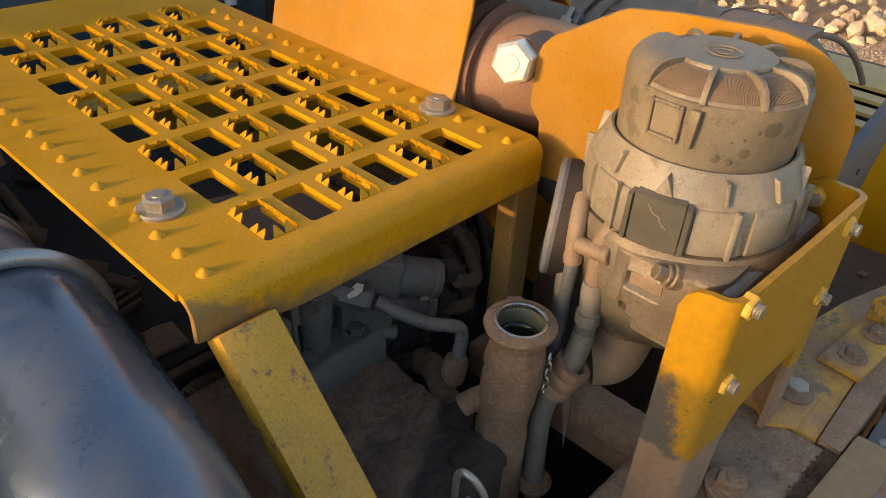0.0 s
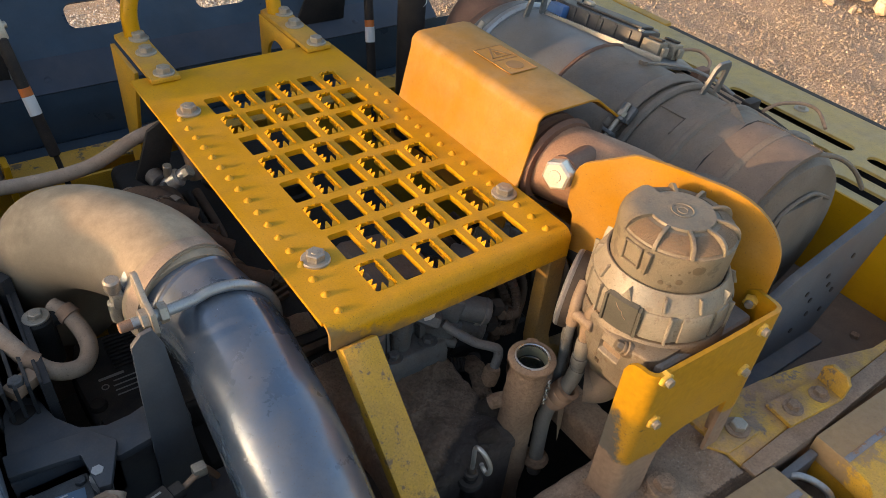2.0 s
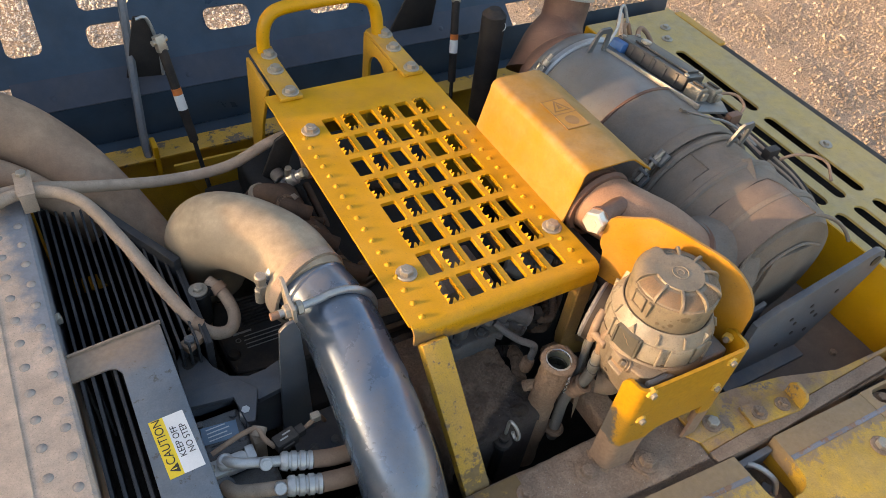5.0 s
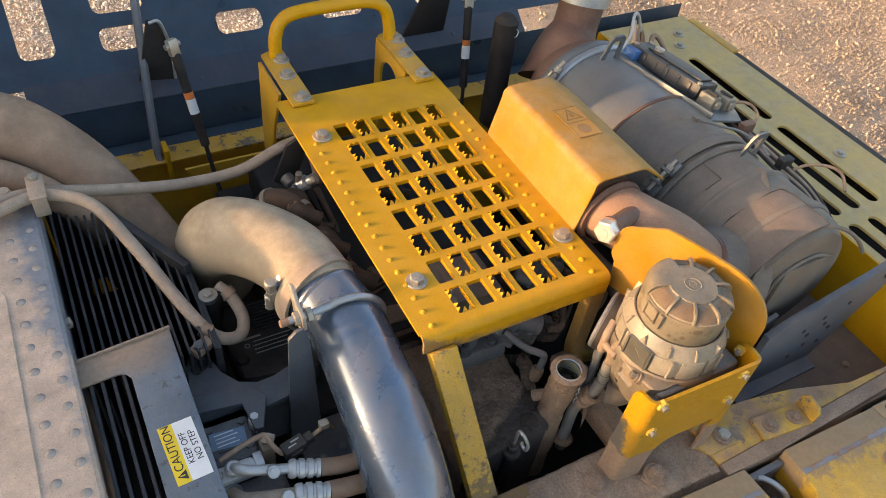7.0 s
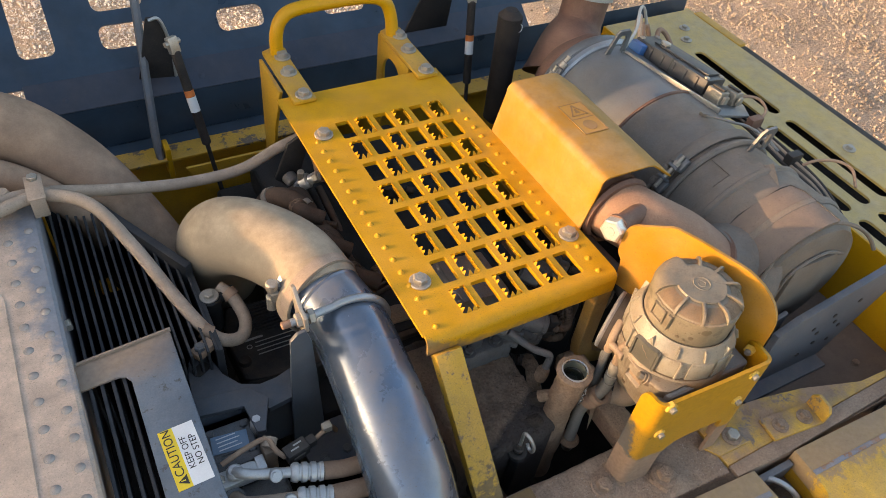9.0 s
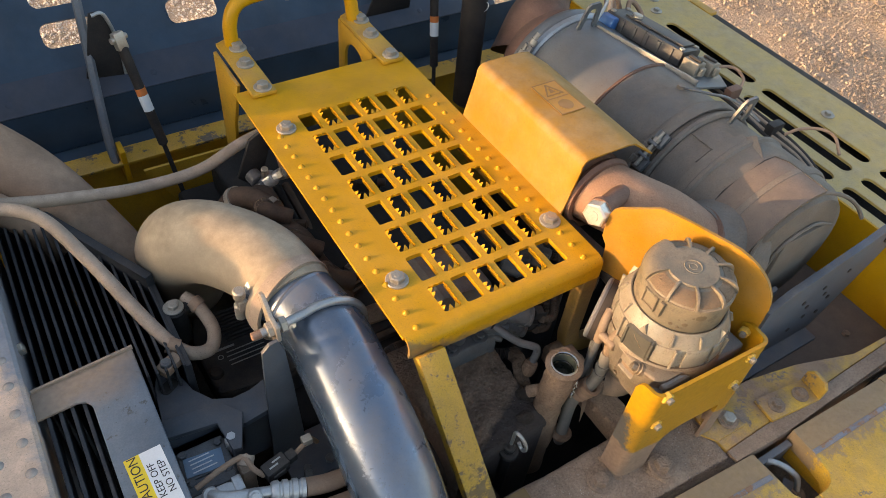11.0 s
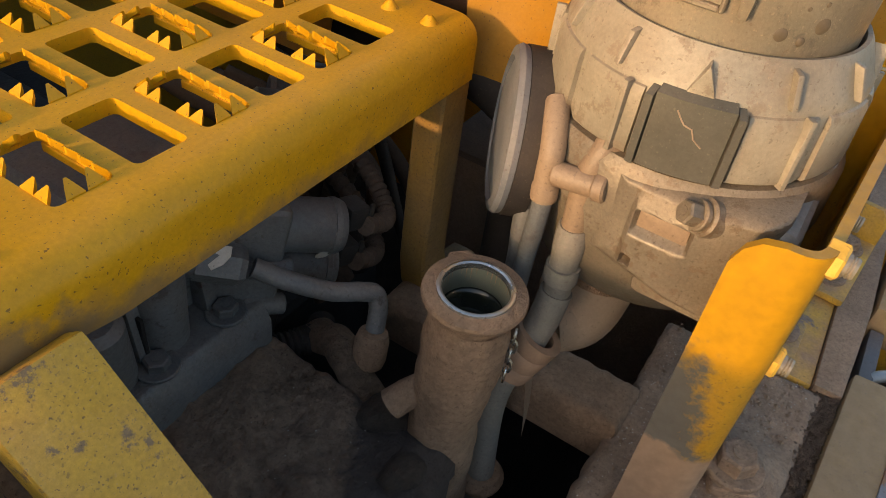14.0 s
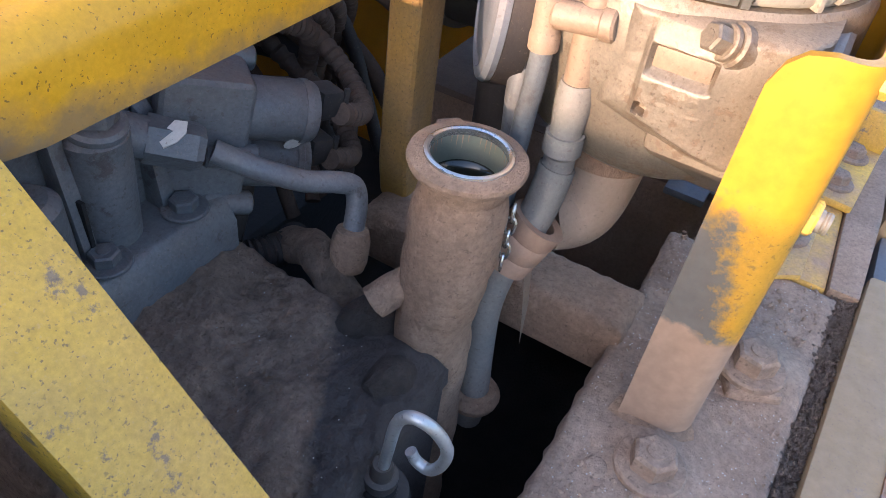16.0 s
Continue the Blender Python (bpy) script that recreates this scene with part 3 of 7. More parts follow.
def heap(name, material, spots, label, category, coarse=False):
    """Many angular stones in one mesh. spots: (x, y, z, size)."""
    rng2 = np.random.default_rng(5)
    base = bmesh.new()
    if coarse:
        bmesh.ops.create_icosphere(base, subdivisions=1, radius=1)
    else:
        q = [base.verts.new(c) for c in ((1, 0, 0), (0, 1, 0), (-1, 0, 0), (0, -1, 0), (0, 0, 1), (0, 0, -1))]
        for k in range(4):
            base.faces.new((q[k], q[(k + 1) % 4], q[4])), base.faces.new((q[(k + 1) % 4], q[k], q[5]))
        base.verts.index_update()
    vb = np.array([v.co[:] for v in base.verts])
    fb = np.array([[v.index for v in f.verts] for f in base.faces])
    base.free()
    verts, faces = [], []
    for k, (x, y, z, s) in enumerate(spots):
        jig = vb * (1 + rng2.uniform(-0.28, 0.28, (len(vb), 1))) * rng2.uniform(0.65, 1.15, 3) * s
        a, b = rng2.uniform(0, 6.28, 2)
        ca, sa, cb, sb = math.cos(a), math.sin(a), math.cos(b), math.sin(b)
        rot = np.array([[ca, -sa, 0], [sa, ca, 0], [0, 0, 1]]) @ np.array([[1, 0, 0], [0, cb, -sb], [0, sb, cb]])
        verts.append(jig @ rot.T + (x, y, z))
        faces.append(fb + k * len(vb))
    me = bpy.data.meshes.new(name)
    me.from_pydata(np.concatenate(verts).tolist(), [], np.concatenate(faces).tolist())
    me.materials.append(material)
    return tagged(new(name, me), label, category, kind="stuff")


R = random.Random(11)
spots = []
for _ in range(190000):
    x, y = R.uniform(2.0, 6.4), R.uniform(0.0, 5.6)
    n = noise.noise((x * 0.9, y * 0.9, 9)) + 0.5 * noise.noise((x * 3, y * 3, 2))
    rim = min(x - 2.0, y, 6.4 - x, 5.6 - y)
    if n < R.uniform(-0.7, 0.15) or rim < 0.5 * R.random() * (1.2 + noise.noise((x * 1.3, y * 1.3, 4))):
        continue
    s = 0.0028 + 0.011 * R.random() ** 7
    spots.append((x, y, GZ + 0.05 * noise.noise((x * 0.8, y * 0.8, 0)) + 0.018 * noise.noise((x * 4, y * 4, 3)) + s * 0.35, s))
heap("gravel", stone, spots, "loose buff gravel scattered on the soil", "gravel")
spots = []
for _ in range(70000):
    x, y = R.uniform(-1.6, 2.2), R.uniform(2.0, 4.6)
    if min(x + 1.6, 2.2 - x + 1.0, y - 2.0 + 0.5, 4.6 - y) < 0.6 * R.random() * (1.0 + noise.noise((x * 1.3, y * 1.3, 6))):
        continue
    s = 0.003 + 0.009 * R.random() ** 4
    spots.append((x, y, GZ + 0.05 * noise.noise((x * 0.8, y * 0.8, 0)) + 0.018 * noise.noise((x * 4, y * 4, 3)) + s * 0.3, s))
heap("pale_gravel", pale_stone, spots, "pale fine gravel behind the raised hood, with sunlight in its colour", "gravel")
spots = []
for _ in range(3800):
    x, y = R.uniform(5.6, 10.5), R.uniform(-2.5, 8)
    edge = x - 5.75 - 0.25 * math.sin(y * 1.7)
    if edge < 0:
        continue
    s = 0.035 + 0.05 * R.random() ** 1.5
    spots.append((x, y, GZ + 0.02 + min(1.1, 0.34 * edge) + R.uniform(-0.02, 0.03), s))
heap("rock_bank", rock, spots, "bank of broken pale tan rock beyond the machine", "rocks", True)


def scrub_tuft(x, y, z):
    bm = bmesh.new()
    r = random.Random(4)
    for _ in range(260):
        a, q = r.uniform(0, 6.28), r.random() ** 0.6 * 0.22
        p = Vector((x + q * math.cos(a), y + q * math.sin(a), z + r.uniform(0, 0.10)))
        d = Vector((r.uniform(-1, 1), r.uniform(-1, 1), r.uniform(0.3, 1.3))).normalized() * r.uniform(0.03, 0.07)
        sd2 = d.orthogonal().normalized() * 0.006
        bm.faces.new([bm.verts.new(p - sd2), bm.verts.new(p + sd2), bm.verts.new(p + d)])
    return bm


tagged(part("scrub", scrub_tuft(5.6, 2.5, GZ + 0.03), scrub), "low grey-green weed on the gravel", "weed", kind="stuff")


# ---- the machine round the bay ----
# engine bay tub: floor and plain walls
# Closing floor, its black painted in for the shade of the bay.
bay = thing("bay_floor", "near-black floor sheet painted as the shade deep in the engine bay", "floor", (0, 0, -0.62), kind="structure")
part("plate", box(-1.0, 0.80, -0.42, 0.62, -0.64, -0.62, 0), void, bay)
wl = thing("wall_front", "dusty front wall of the engine bay", "wall", (0, -0.36, -0.6), kind="structure")
part("plate", box(-1.0, 1.05, -0.372, -0.36, -1.51, -0.20, 0.002), deck_dirt, wl)
wb = thing("wall_rear", "yellow painted bulkhead behind the engine", "wall", (0, 0.62, -0.6), kind="structure")
part("plate", box(-1.0, 0.80, 0.60, 0.612, -1.51, -0.20, 0.002), yellow_dusty, wb)
part("top_flange", box(-1.0, 0.80, 0.565, 0.612, -0.199, -0.193, 0.002), yellow_worn, wb)
part("gusset", prism([(-0.06, -0.2), (0.14, -0.2), (0.14, -0.34), (0.0, -0.34)], "xz", 0.52, 0.526, 0.001), yellow_dusty, wb)
part("gusset", prism([(-0.20, -0.205), (-0.04, -0.205), (-0.04, -0.32), (-0.14, -0.32)], "xz", 0.545, 0.551, 0.001), yellow_dusty, wb)
# Unseen screen added to cast the low-sun shade edges over the bay.
sun_screen = thing("sun_screen_left", "unseen pale screen added to block the low sun beyond the tank", "wall", (-1.3, 0, -1.4), kind="structure")
SHADE_Z = -0.060 + (1.30 + 0.145) * math.tan(radians(SUN_EL)) / math.cos(radians(180 - SUN_AZ))
# Stepped top edges trim where sun reaches pipe, elbow and filter.
for y0, y1, dz in ((-2.2, 0.118, 0.0), (0.119, 0.205, -0.012), (0.206, 0.296, -0.026), (0.297, 0.325, -0.021), (0.326, 0.385, -0.011), (0.386, 0.42, -0.003), (0.421, 0.6195, 0.012)):
    part("side_wall", box(-1.34, -1.30, y0, y1, GZ - 0.06, SHADE_Z + dz, 0.002), screen_grey, sun_screen)
# Taller unseen part keeps the hood and the step's rear in shade.
part("cab_wall", box(-1.34, -1.30, 0.62, 0.70, GZ - 0.06, 1.3, 0.004), screen_grey, sun_screen)
part("cab_wall", box(-1.34, -1.30, 0.701, 2.2, -0.22, 1.3, 0.004), screen_grey, sun_screen)

# slotted side panel along the far flank
SP = -0.13
panel = thing("side_panel", "faded yellow side panel with long cooling slots", "panel", (0.93, 0, SP), kind="structure")
us = [0.80, 0.8125, 0.8525, 0.866, 0.906, 0.920, 0.960, 1.06]
ys0 = [-0.93 + 0.279 * i for i in range(6)]
vs = [-1.1] + [y for y in ys0] + [0.62]


def slot(i, j):
    if i in (1, 3, 5) and 1 <= j <= 5:
        a, b = vs[j] + 0.013, vs[j + 1] - 0.013
        if i == 1 and j == 5:
            return None
        return (us[i] + 0.006, us[i + 1] - 0.006, a, b, 0.0135)
    return None


part("top_plate", perforated(us, vs, slot, lambda u, v, w: (u, v, SP + w), 0.005), yellow_pale, panel)
part("inner_wall", box(0.795, 0.80, -1.1, 0.62, -0.30, SP - 0.0, 0.001), yellow, panel)
# Black sheet close under the slots, so they read as deep shade.
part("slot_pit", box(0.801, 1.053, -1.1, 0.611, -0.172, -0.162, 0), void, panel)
part("outer_wall", box(1.054, 1.06, -1.1, 0.62, GZ - 0.06, SP - 0.006, 0.001), yellow_dusty, panel)
part("end_wall", box(0.80, 1.054, 0.612, 0.62, -1.51, SP - 0.006, 0.001), yellow_dusty, panel)
part("rim_strip", box(1.061, 1.085, -1.1, 0.44, SP - 0.03, SP - 0.004, 0.003), black, panel, "black rubber edge strip")
part("rim_rail", box(1.086, 1.104, -1.1, 0.66, SP - 0.06, SP - 0.022, 0.003), yellow_pale, panel)
part("rim_end", box(1.061, 1.085, 0.44, 0.60, SP - 0.04, SP + 0.002, 0.003), yellow_dusty, panel)
for bx, by in ((0.99, 0.053), (0.951, 0.503), (0.985, 0.548), (0.99, -0.42)):
    bolt(panel, (bx, by, SP), head=HEX_S, washer=WASH, s=0.9)

# floor of the far compartment
fl = thing("compartment_floor", "dusty brown steel floor of the side compartment", "floor", (0.6, -0.1, -0.25), kind="structure")
part("plate", prism([(0.50, -0.335), (0.795, -0.335), (0.795, 0.05), (0.50, 0.05)], "xy", -0.288, -0.28, 0.001), mk("brown_floor_dust", (0.16, 0.115, 0.09), 0.8, dust=0.5, dcol=(0.20, 0.145, 0.11), var=0.15, bump=0.3), fl)
part("inner_skirt", box(0.50, 0.507, -0.335, 0.05, -0.5, -0.288, 0.001), deck_dirt, fl)
bolt(fl, (0.72, -0.28, -0.28), head=HEX_D, s=0.7)

# deck rail with its dirt, and the yellow beam it carries
rail = thing("deck_rail", "dirt-covered steel deck rail in front of the engine", "rail", (0.2, -0.31, -0.19))
def edge_y(x):
    """The line of the front cover's rear edge."""
    return -0.354 - 0.058 * x


part("top_plate", prism([(-0.6, edge_y(-0.6) + 0.009), (0.30, edge_y(0.30) + 0.009), (0.30, -0.258), (0.16, -0.262), (0.10, -0.262), (0.03, -0.257), (-0.6, -0.255)], "xy", -0.23, -0.19, 0.004, 3), deck_dirt, rail)
part("yellow_beam", prism([(0.301, -0.353), (0.69, -0.3452), (1.0, -0.344), (1.0, -0.335), (0.70, -0.338), (0.60, -0.334), (0.50, -0.303), (0.42, -0.288), (0.36, -0.282), (0.301, -0.278)], "xy", -0.23, -0.188, 0.003), yellow_rail, rail)
part("edge_bar", prism([(0.3005, -0.3535), (0.688, -0.3457), (0.688, -0.367), (0.402, -0.3745), (0.3005, -0.3712)], "xy", -0.21, -0.1855, 0.002, 2), deck_dirt, rail, "raised bar under brown dust")
part("grit_channel", prism([(-0.6, edge_y(-0.6)), (0.30, edge_y(0.30)), (0.30, edge_y(0.30) + 0.0088), (-0.6, edge_y(-0.6) + 0.0088)], "xy", -0.212, -0.1925, 0.001), grit, rail, "channel full of dark grit")
part("bolt_pad", moved(box(-0.017, 0.017, -0.014, 0.014, 0, 0.008, 0.003, 3), Matrix.Translation((0.203, -0.327, -0.1895)) @ Matrix.Rotation(radians(24), 4, "Z")), deck_dirt, rail, "dirt-caked square pad")


def deck_lumps(x, y):
    h = 0.006 * math.exp(-((x - 0.146) ** 2 + (y + 0.296) ** 2) / 0.0004)
    h += 0.007 * math.exp(-((x - 0.213) ** 2 + (y + 0.329) ** 2) / 0.00030)
    return h + 0.004 * math.exp(-((x - 0.121) ** 2 + (y + 0.304) ** 2) / 0.00016)


deck_crust = crust(-0.10, 0.299, -0.3515, -0.2585, lambda x, y: -0.190, 0.0022, 0.0013, 0.0016, deck_lumps)
for v in deck_crust.verts:
    v.co.y -= 0.058 * (v.co.x - 0.1) * (v.co.y + 0.2585) / -0.093
part("dirt_crust", deck_crust, deck_dirt, rail, "uneven crust of brown dirt")
quartz = mk("pale_quartz_grain", (0.62, 0.58, 0.52), 0.25, dust=0.0, var=0.3, bump=0.0)
rg = random.Random(21)
grains("sand", [(rg.uniform(0.05, 0.295), rg.uniform(-0.352, -0.262), -0.1872 + rg.uniform(-0.0006, 0.0008), rg.uniform(0.00022, 0.00055)) for _ in range(900)], quartz, rail, "pale sand grains")
grains("loose_dirt", [(rg.uniform(0.0, 0.299), rg.uniform(-0.352, -0.262), -0.1878, 0.0006 + 0.0018 * rg.random() ** 3) for _ in range(1500)], deck_dirt, rail)
grains("grit", [(x, edge_y(x) + 0.0005 + 0.014 * rg.random() ** 1.6, -0.1912 + rg.uniform(0, 0.0022), 0.0005 + 0.0016 * rg.random() ** 2) for x in (rg.uniform(-0.1, 0.30) for _ in range(3600))], grit, rail, "loose black grit")
for bx, by, s in ((0.203, -0.327, 1.15), (0.121, -0.302, 1.1), (0.03, -0.29, 0.9)):
    bolt(rail, (bx, by, -0.1815 if bx > 0.2 else -0.1870), head=HEX_D, washer=WASH_D, s=s)
for k in range(9):
    r = random.Random(k)
    c = Vector((r.uniform(0.08, 0.29), r.uniform(-0.345, -0.27), -0.190))
    s = r.uniform(0.004, 0.009)
    part("dirt_clod", lathe([(0, s * 0.5), (s * 0.6, s * 0.42), (s, 0.0)], 9, Matrix.Translation(c)), deck_dirt, rail)

cross = thing("cross_bar", "dirt-caked square cross bar under the filter", "bar", (0.2, -0.24, -0.19))
part("bar", box(0.184, 0.222, -0.262, -0.10, -0.215, -0.182, 0.003), neck_dirt, cross)
part("dirt_crust", crust(0.182, 0.224, -0.266, -0.10, lambda x, y: -0.182, 0.002, 0.0011, 0.0014), neck_dirt, cross, "pitted crust of brown dirt")

# small bolted plate with a turned-up tongue
tab = thing("hook_plate", "small dusty yellow plate with two bolts and a raised tongue", "bracket", (0.43, -0.345, -0.186))
part("plate", moved(box(-0.040, 0.052, -0.018, 0.018, 0, 0.006, 0.0015), Matrix.Translation((0.430, -0.340, -0.187)) @ Matrix.Rotation(radians(-6), 4, "Z")), yellow_rail, tab)
part("tongue", moved(prism([(-0.018, 0.004), (0.018, 0.004), (0.018, 0.026), (0.010, 0.036), (-0.010, 0.036), (-0.018, 0.026)], "yz", 0.048, 0.054, 0.0015), Matrix.Translation((0.430, -0.340, -0.187)) @ Matrix.Rotation(radians(-6), 4, "Z")), yellow_rail, tab)
bolt(tab, (0.412, -0.339, -0.181), head=HEX_D, washer=WASH_D, s=0.8)
bolt(tab, (0.457, -0.344, -0.181), head=HEX_D, washer=WASH_D, s=0.8)

# front body with the latch recess
front = thing("front_cover", "scuffed dusty yellow front cover with a latch recess", "cover", (0.4, -0.5, -0.2), kind="structure")
part("left_plate", prism([(-0.6, -0.9), (0.3599, -0.9), (0.3599, -0.457), (0.350, -0.457), (0.338, -0.452), (0.330, -0.440), (0.327, edge_y(0.327) - 0.0006), (-0.6, edge_y(-0.6) - 0.0006)], "xy", -0.215, -0.184, 0.003), cover_paint, front)
part("right_plate", prism([(0.360, -0.9), (0.5899, -0.9), (0.5899, -0.383), (0.403, -0.3765), (0.400, -0.42), (0.396, -0.443), (0.387, -0.453), (0.375, -0.457), (0.360, -0.457)], "xy", -0.215, -0.183, 0.0025), cover_paint, front)
part("end_plate", perforated([0.59, 0.604, 0.664, 1.0], [-0.9, -0.416, -0.384, -0.3825], lambda i, j: (0.6055, 0.6625, -0.413, -0.387, 0.0125) if (i, j) == (1, 1) else None, lambda u, v, w: (u, v - 0.029 * (u - 0.59), -0.183 + w), 0.02), cover_paint, front)
# Sheet under the slot, painted black for the shade inside it.
part("slot_pit", box(0.595, 0.675, -0.43, -0.375, -0.225, -0.2035, 0.001), void, front)
bolt(front, (0.634, -0.402, -0.2035), head=HEX_D, washer=WASH_D, s=0.9)
bolt(front, (0.541, -0.460, -0.183), head=HEX, washer=WASH_D, s=1.05)
for x0, x1, yr, z, tilt in ((0.13, 0.323, -0.4025, -0.184, -4.0), (0.402, 0.95, -0.421, -0.183, -1.4)):
    part("scuffed_ridge", moved(box(-(x1 - x0) / 2, (x1 - x0) / 2, -0.0036, 0.0036, -0.001, 0.0016, 0.0012), Matrix.Translation(((x0 + x1) / 2, yr, z)) @ Matrix.Rotation(radians(tilt), 4, "Z")), ridge_mat, front, "ridge rubbed to bare blue-grey steel")
part("recess_wall", box(0.404, 0.409, -0.458, -0.381, -0.29, -0.2155, 0.001), yellow_dusty, front)
part("recess_floor", box(0.30, 0.42, -0.48, -0.376, -0.252, -0.240, 0.001), grit, front)
bolt(front, (0.374, -0.436, -0.240), head=HEX_D, washer=WASH_D, s=0.9)
lat = thing("latch", "worn steel latch rod in the cover recess", "latch", (0.36, -0.41, -0.23))
part("rod", tube([(0.348, -0.386, -0.205), (0.355, -0.394, -0.200), (0.365, -0.408, -0.202), (0.374, -0.424, -0.212), (0.374, -0.434, -0.232)], 0.0042, 12), galv, lat)
part("catch", box(0.335, 0.399, -0.3895, -0.3795, -0.238, -0.199, 0.002), arm_steel, lat)
part("catch_plate", moved(box(-0.016, 0.016, -0.010, 0.010, 0, 0.004, 0.001), Matrix.Translation((0.365, -0.428, -0.236)) @ Matrix.Rotation(0.5, 4, "Z")), arm_steel, lat)


# hinge arm at the far side
arm = thing("hinge_arm", "slate-grey steel hinge arm with bolt holes", "hinge", (0.6, -0.22, -0.25))
part("plate", prism([(0.50, -0.28), (0.655, -0.28), (0.668, -0.27), (0.712, -0.205), (0.756, -0.136), (0.766, -0.110), (0.764, -0.088), (0.752, -0.072), (0.735, -0.065), (0.718, -0.068), (0.688, -0.078), (0.53, -0.118), (0.49, -0.138), (0.49, -0.27)], "xz", -0.238, -0.226, 0.002), arm_steel, arm)
part("foot", prism([(0.47, -0.262), (0.66, -0.262), (0.66, -0.226), (0.47, -0.226)], "xy", -0.2795, -0.272, 0.002), arm_steel, arm)
part("rear_web", prism([(0.49, -0.272), (0.53, -0.272), (0.53, -0.125), (0.49, -0.14)], "xz", -0.214, -0.206, 0.002), arm_steel, arm)
part("pin_hole", rod((0.740, -0.2395, -0.090), (0.740, -0.2245, -0.090), 0.0105, 20), ink, arm)
for hx, hz in ((0.585, -0.165), (0.605, -0.185), (0.625, -0.150), (0.640, -0.172), (0.66, -0.190), (0.675, -0.135), (0.615, -0.215), (0.59, -0.235), (0.655, -0.225)):
    part("bolt_hole", rod((hx, -0.2393, hz), (hx, -0.2255, hz), 0.0042, 12), ink, arm)


# ---- raised hood behind the engine ----
hood = thing("hood", "raised dark navy engine hood with rounded rectangular openings", "hood", (0, 0.65, -0.2))
HA = radians(42)
HY, HZ = 0.70, -0.075


def on_hood(u, v, w):
    return (u, HY + v * math.cos(HA) - w * math.sin(HA) * 0 + (-w) * math.sin(HA), HZ + v * math.sin(HA) + w * math.cos(HA))


hus = [-1.3, -0.415, -0.348] + [q for k in range(6) for q in (-0.280 + 0.2105 * k, -0.184 + 0.2105 * k)] + [1.08]
hvs = [-0.008, 0.033, 0.085, 0.103, 0.155, 0.173, 0.225, 0.9]


def hood_hole(i, j):
    if j in (1, 3, 5) and i >= 3 and i % 2 == 1:
        return (hus[i] + 0.004, hus[i + 1] - 0.004, hvs[j] + 0.004, hvs[j + 1] - 0.004, 0.014)
    return None


part("perforated_panel", perforated(hus[2:], hvs, lambda i, j: hood_hole(i + 2, j), on_hood, 0.004), navy, hood)
part("end_panel", perforated(hus[:3], [-0.008, 0.036, 0.205, 0.9], lambda i, j: (-0.411, -0.352, 0.042, 0.199, 0.014) if (i, j) == (1, 1) else None, on_hood, 0.004), navy, hood)
part("mounting_band", prism([(0.652, -0.115), (0.700, -0.079), (0.697, -0.075), (0.648, -0.111)], "yz", -0.42, 0.60, 0.001), navy_band, hood, "dusty band with a row of rivets")
# Unseen extension, added so the intake pipe mirrors dark hood instead of sky.
part("upper_panel", prism([(1.372, 0.528), (1.52, 1.35), (1.516, 1.351), (1.368, 0.530)], "yz", -1.3, 1.08, 0), navy, hood)
part("lower_skirt", prism([(0.645, -0.195), (0.650, -0.113), (0.655, -0.116), (0.652, -0.2)], "yz", -1.3, 1.08, 0.001), navy, hood)
part("bottom_lip", prism([(0.607, -0.205), (0.652, -0.196), (0.652, -0.2), (0.607, -0.209)], "yz", -1.3, 1.08, 0.001), navy, hood)
for hx in (-0.36, -0.125, 0.055, 0.25, 0.42):
    part("rivet", lathe([(0, 0.004), (0.006, 0.0025), (0.0085, 0)], 14, axis_pose((hx, 0.668, -0.0995), (0, -0.6, 0.8))), navy_band, hood)
part("stay_bracket", prism([(-0.235, -0.075), (-0.170, -0.082), (-0.173, -0.02), (-0.185, 0.038), (-0.205, 0.038)], "xz", 0.655, 0.660, 0.001), black, hood)
part("stay_bracket_rim", tube([(-0.172, 0.655, -0.08), (-0.172, 0.652, -0.02), (-0.184, 0.650, 0.035), (-0.202, 0.650, 0.037)], 0.003, 8), galv, hood)
part("stay_bracket", prism([(0.30, -0.09), (0.40, -0.09), (0.41, 0.0), (0.405, 0.09), (0.385, 0.09)], "xz", 0.675, 0.680, 0.001), black, hood)


def gas_strut(name, top, low, foot):
    th = thing(name, "black gas strut with an orange and white warning label", "gas strut", low, "hood struts")
    t0, l0, f0 = Vector(top), Vector(low), Vector(foot)
    d = (l0 - t0).normalized()
    part("body", rod(t0, l0, 0.0082, 18, 0.002), black, th)
    part("piston_rod", rod(l0, f0, 0.0040, 12), black, th)
    part("end_joint", joined(moved(box(-0.009, 0.009, -0.006, 0.006, -0.004, 0.024, 0.002), axis_pose(t0, -d)), moved(rod((-0.014, 0, 0.014), (0.014, 0, 0.014), 0.005, 12), axis_pose(t0, -d))), zinc, th)
    a, b = t0.lerp(l0, 0.40), t0.lerp(l0, 0.47)
    part("warning_label", rod(a, b, 0.0086, 18), lab_or, th, "orange warning label")
    part("text_label", rod(b, t0.lerp(l0, 0.63), 0.0086, 18), lab_glint_wht, th, "white label with small print")
    return th


gas_strut("gas_strut", (-0.178, 0.585, 0.012), (-0.158, 0.540, -0.155), (-0.146, 0.515, -0.27))
gas_strut("gas_strut", (0.400, 0.590, 0.010), (0.385, 0.545, -0.15), (0.378, 0.52, -0.27))
stay = thing("stay_bar", "flat blue-grey stay bar propping the hood", "bar", (-0.235, 0.578, -0.19))
part("bar", tube([(-0.236, 0.574, -0.20), (-0.235, 0.60, -0.15), (-0.214, 0.69, 0.02), (-0.20, 0.75, 0.14)], 0.0075, 6, 3), arm_steel, stay)
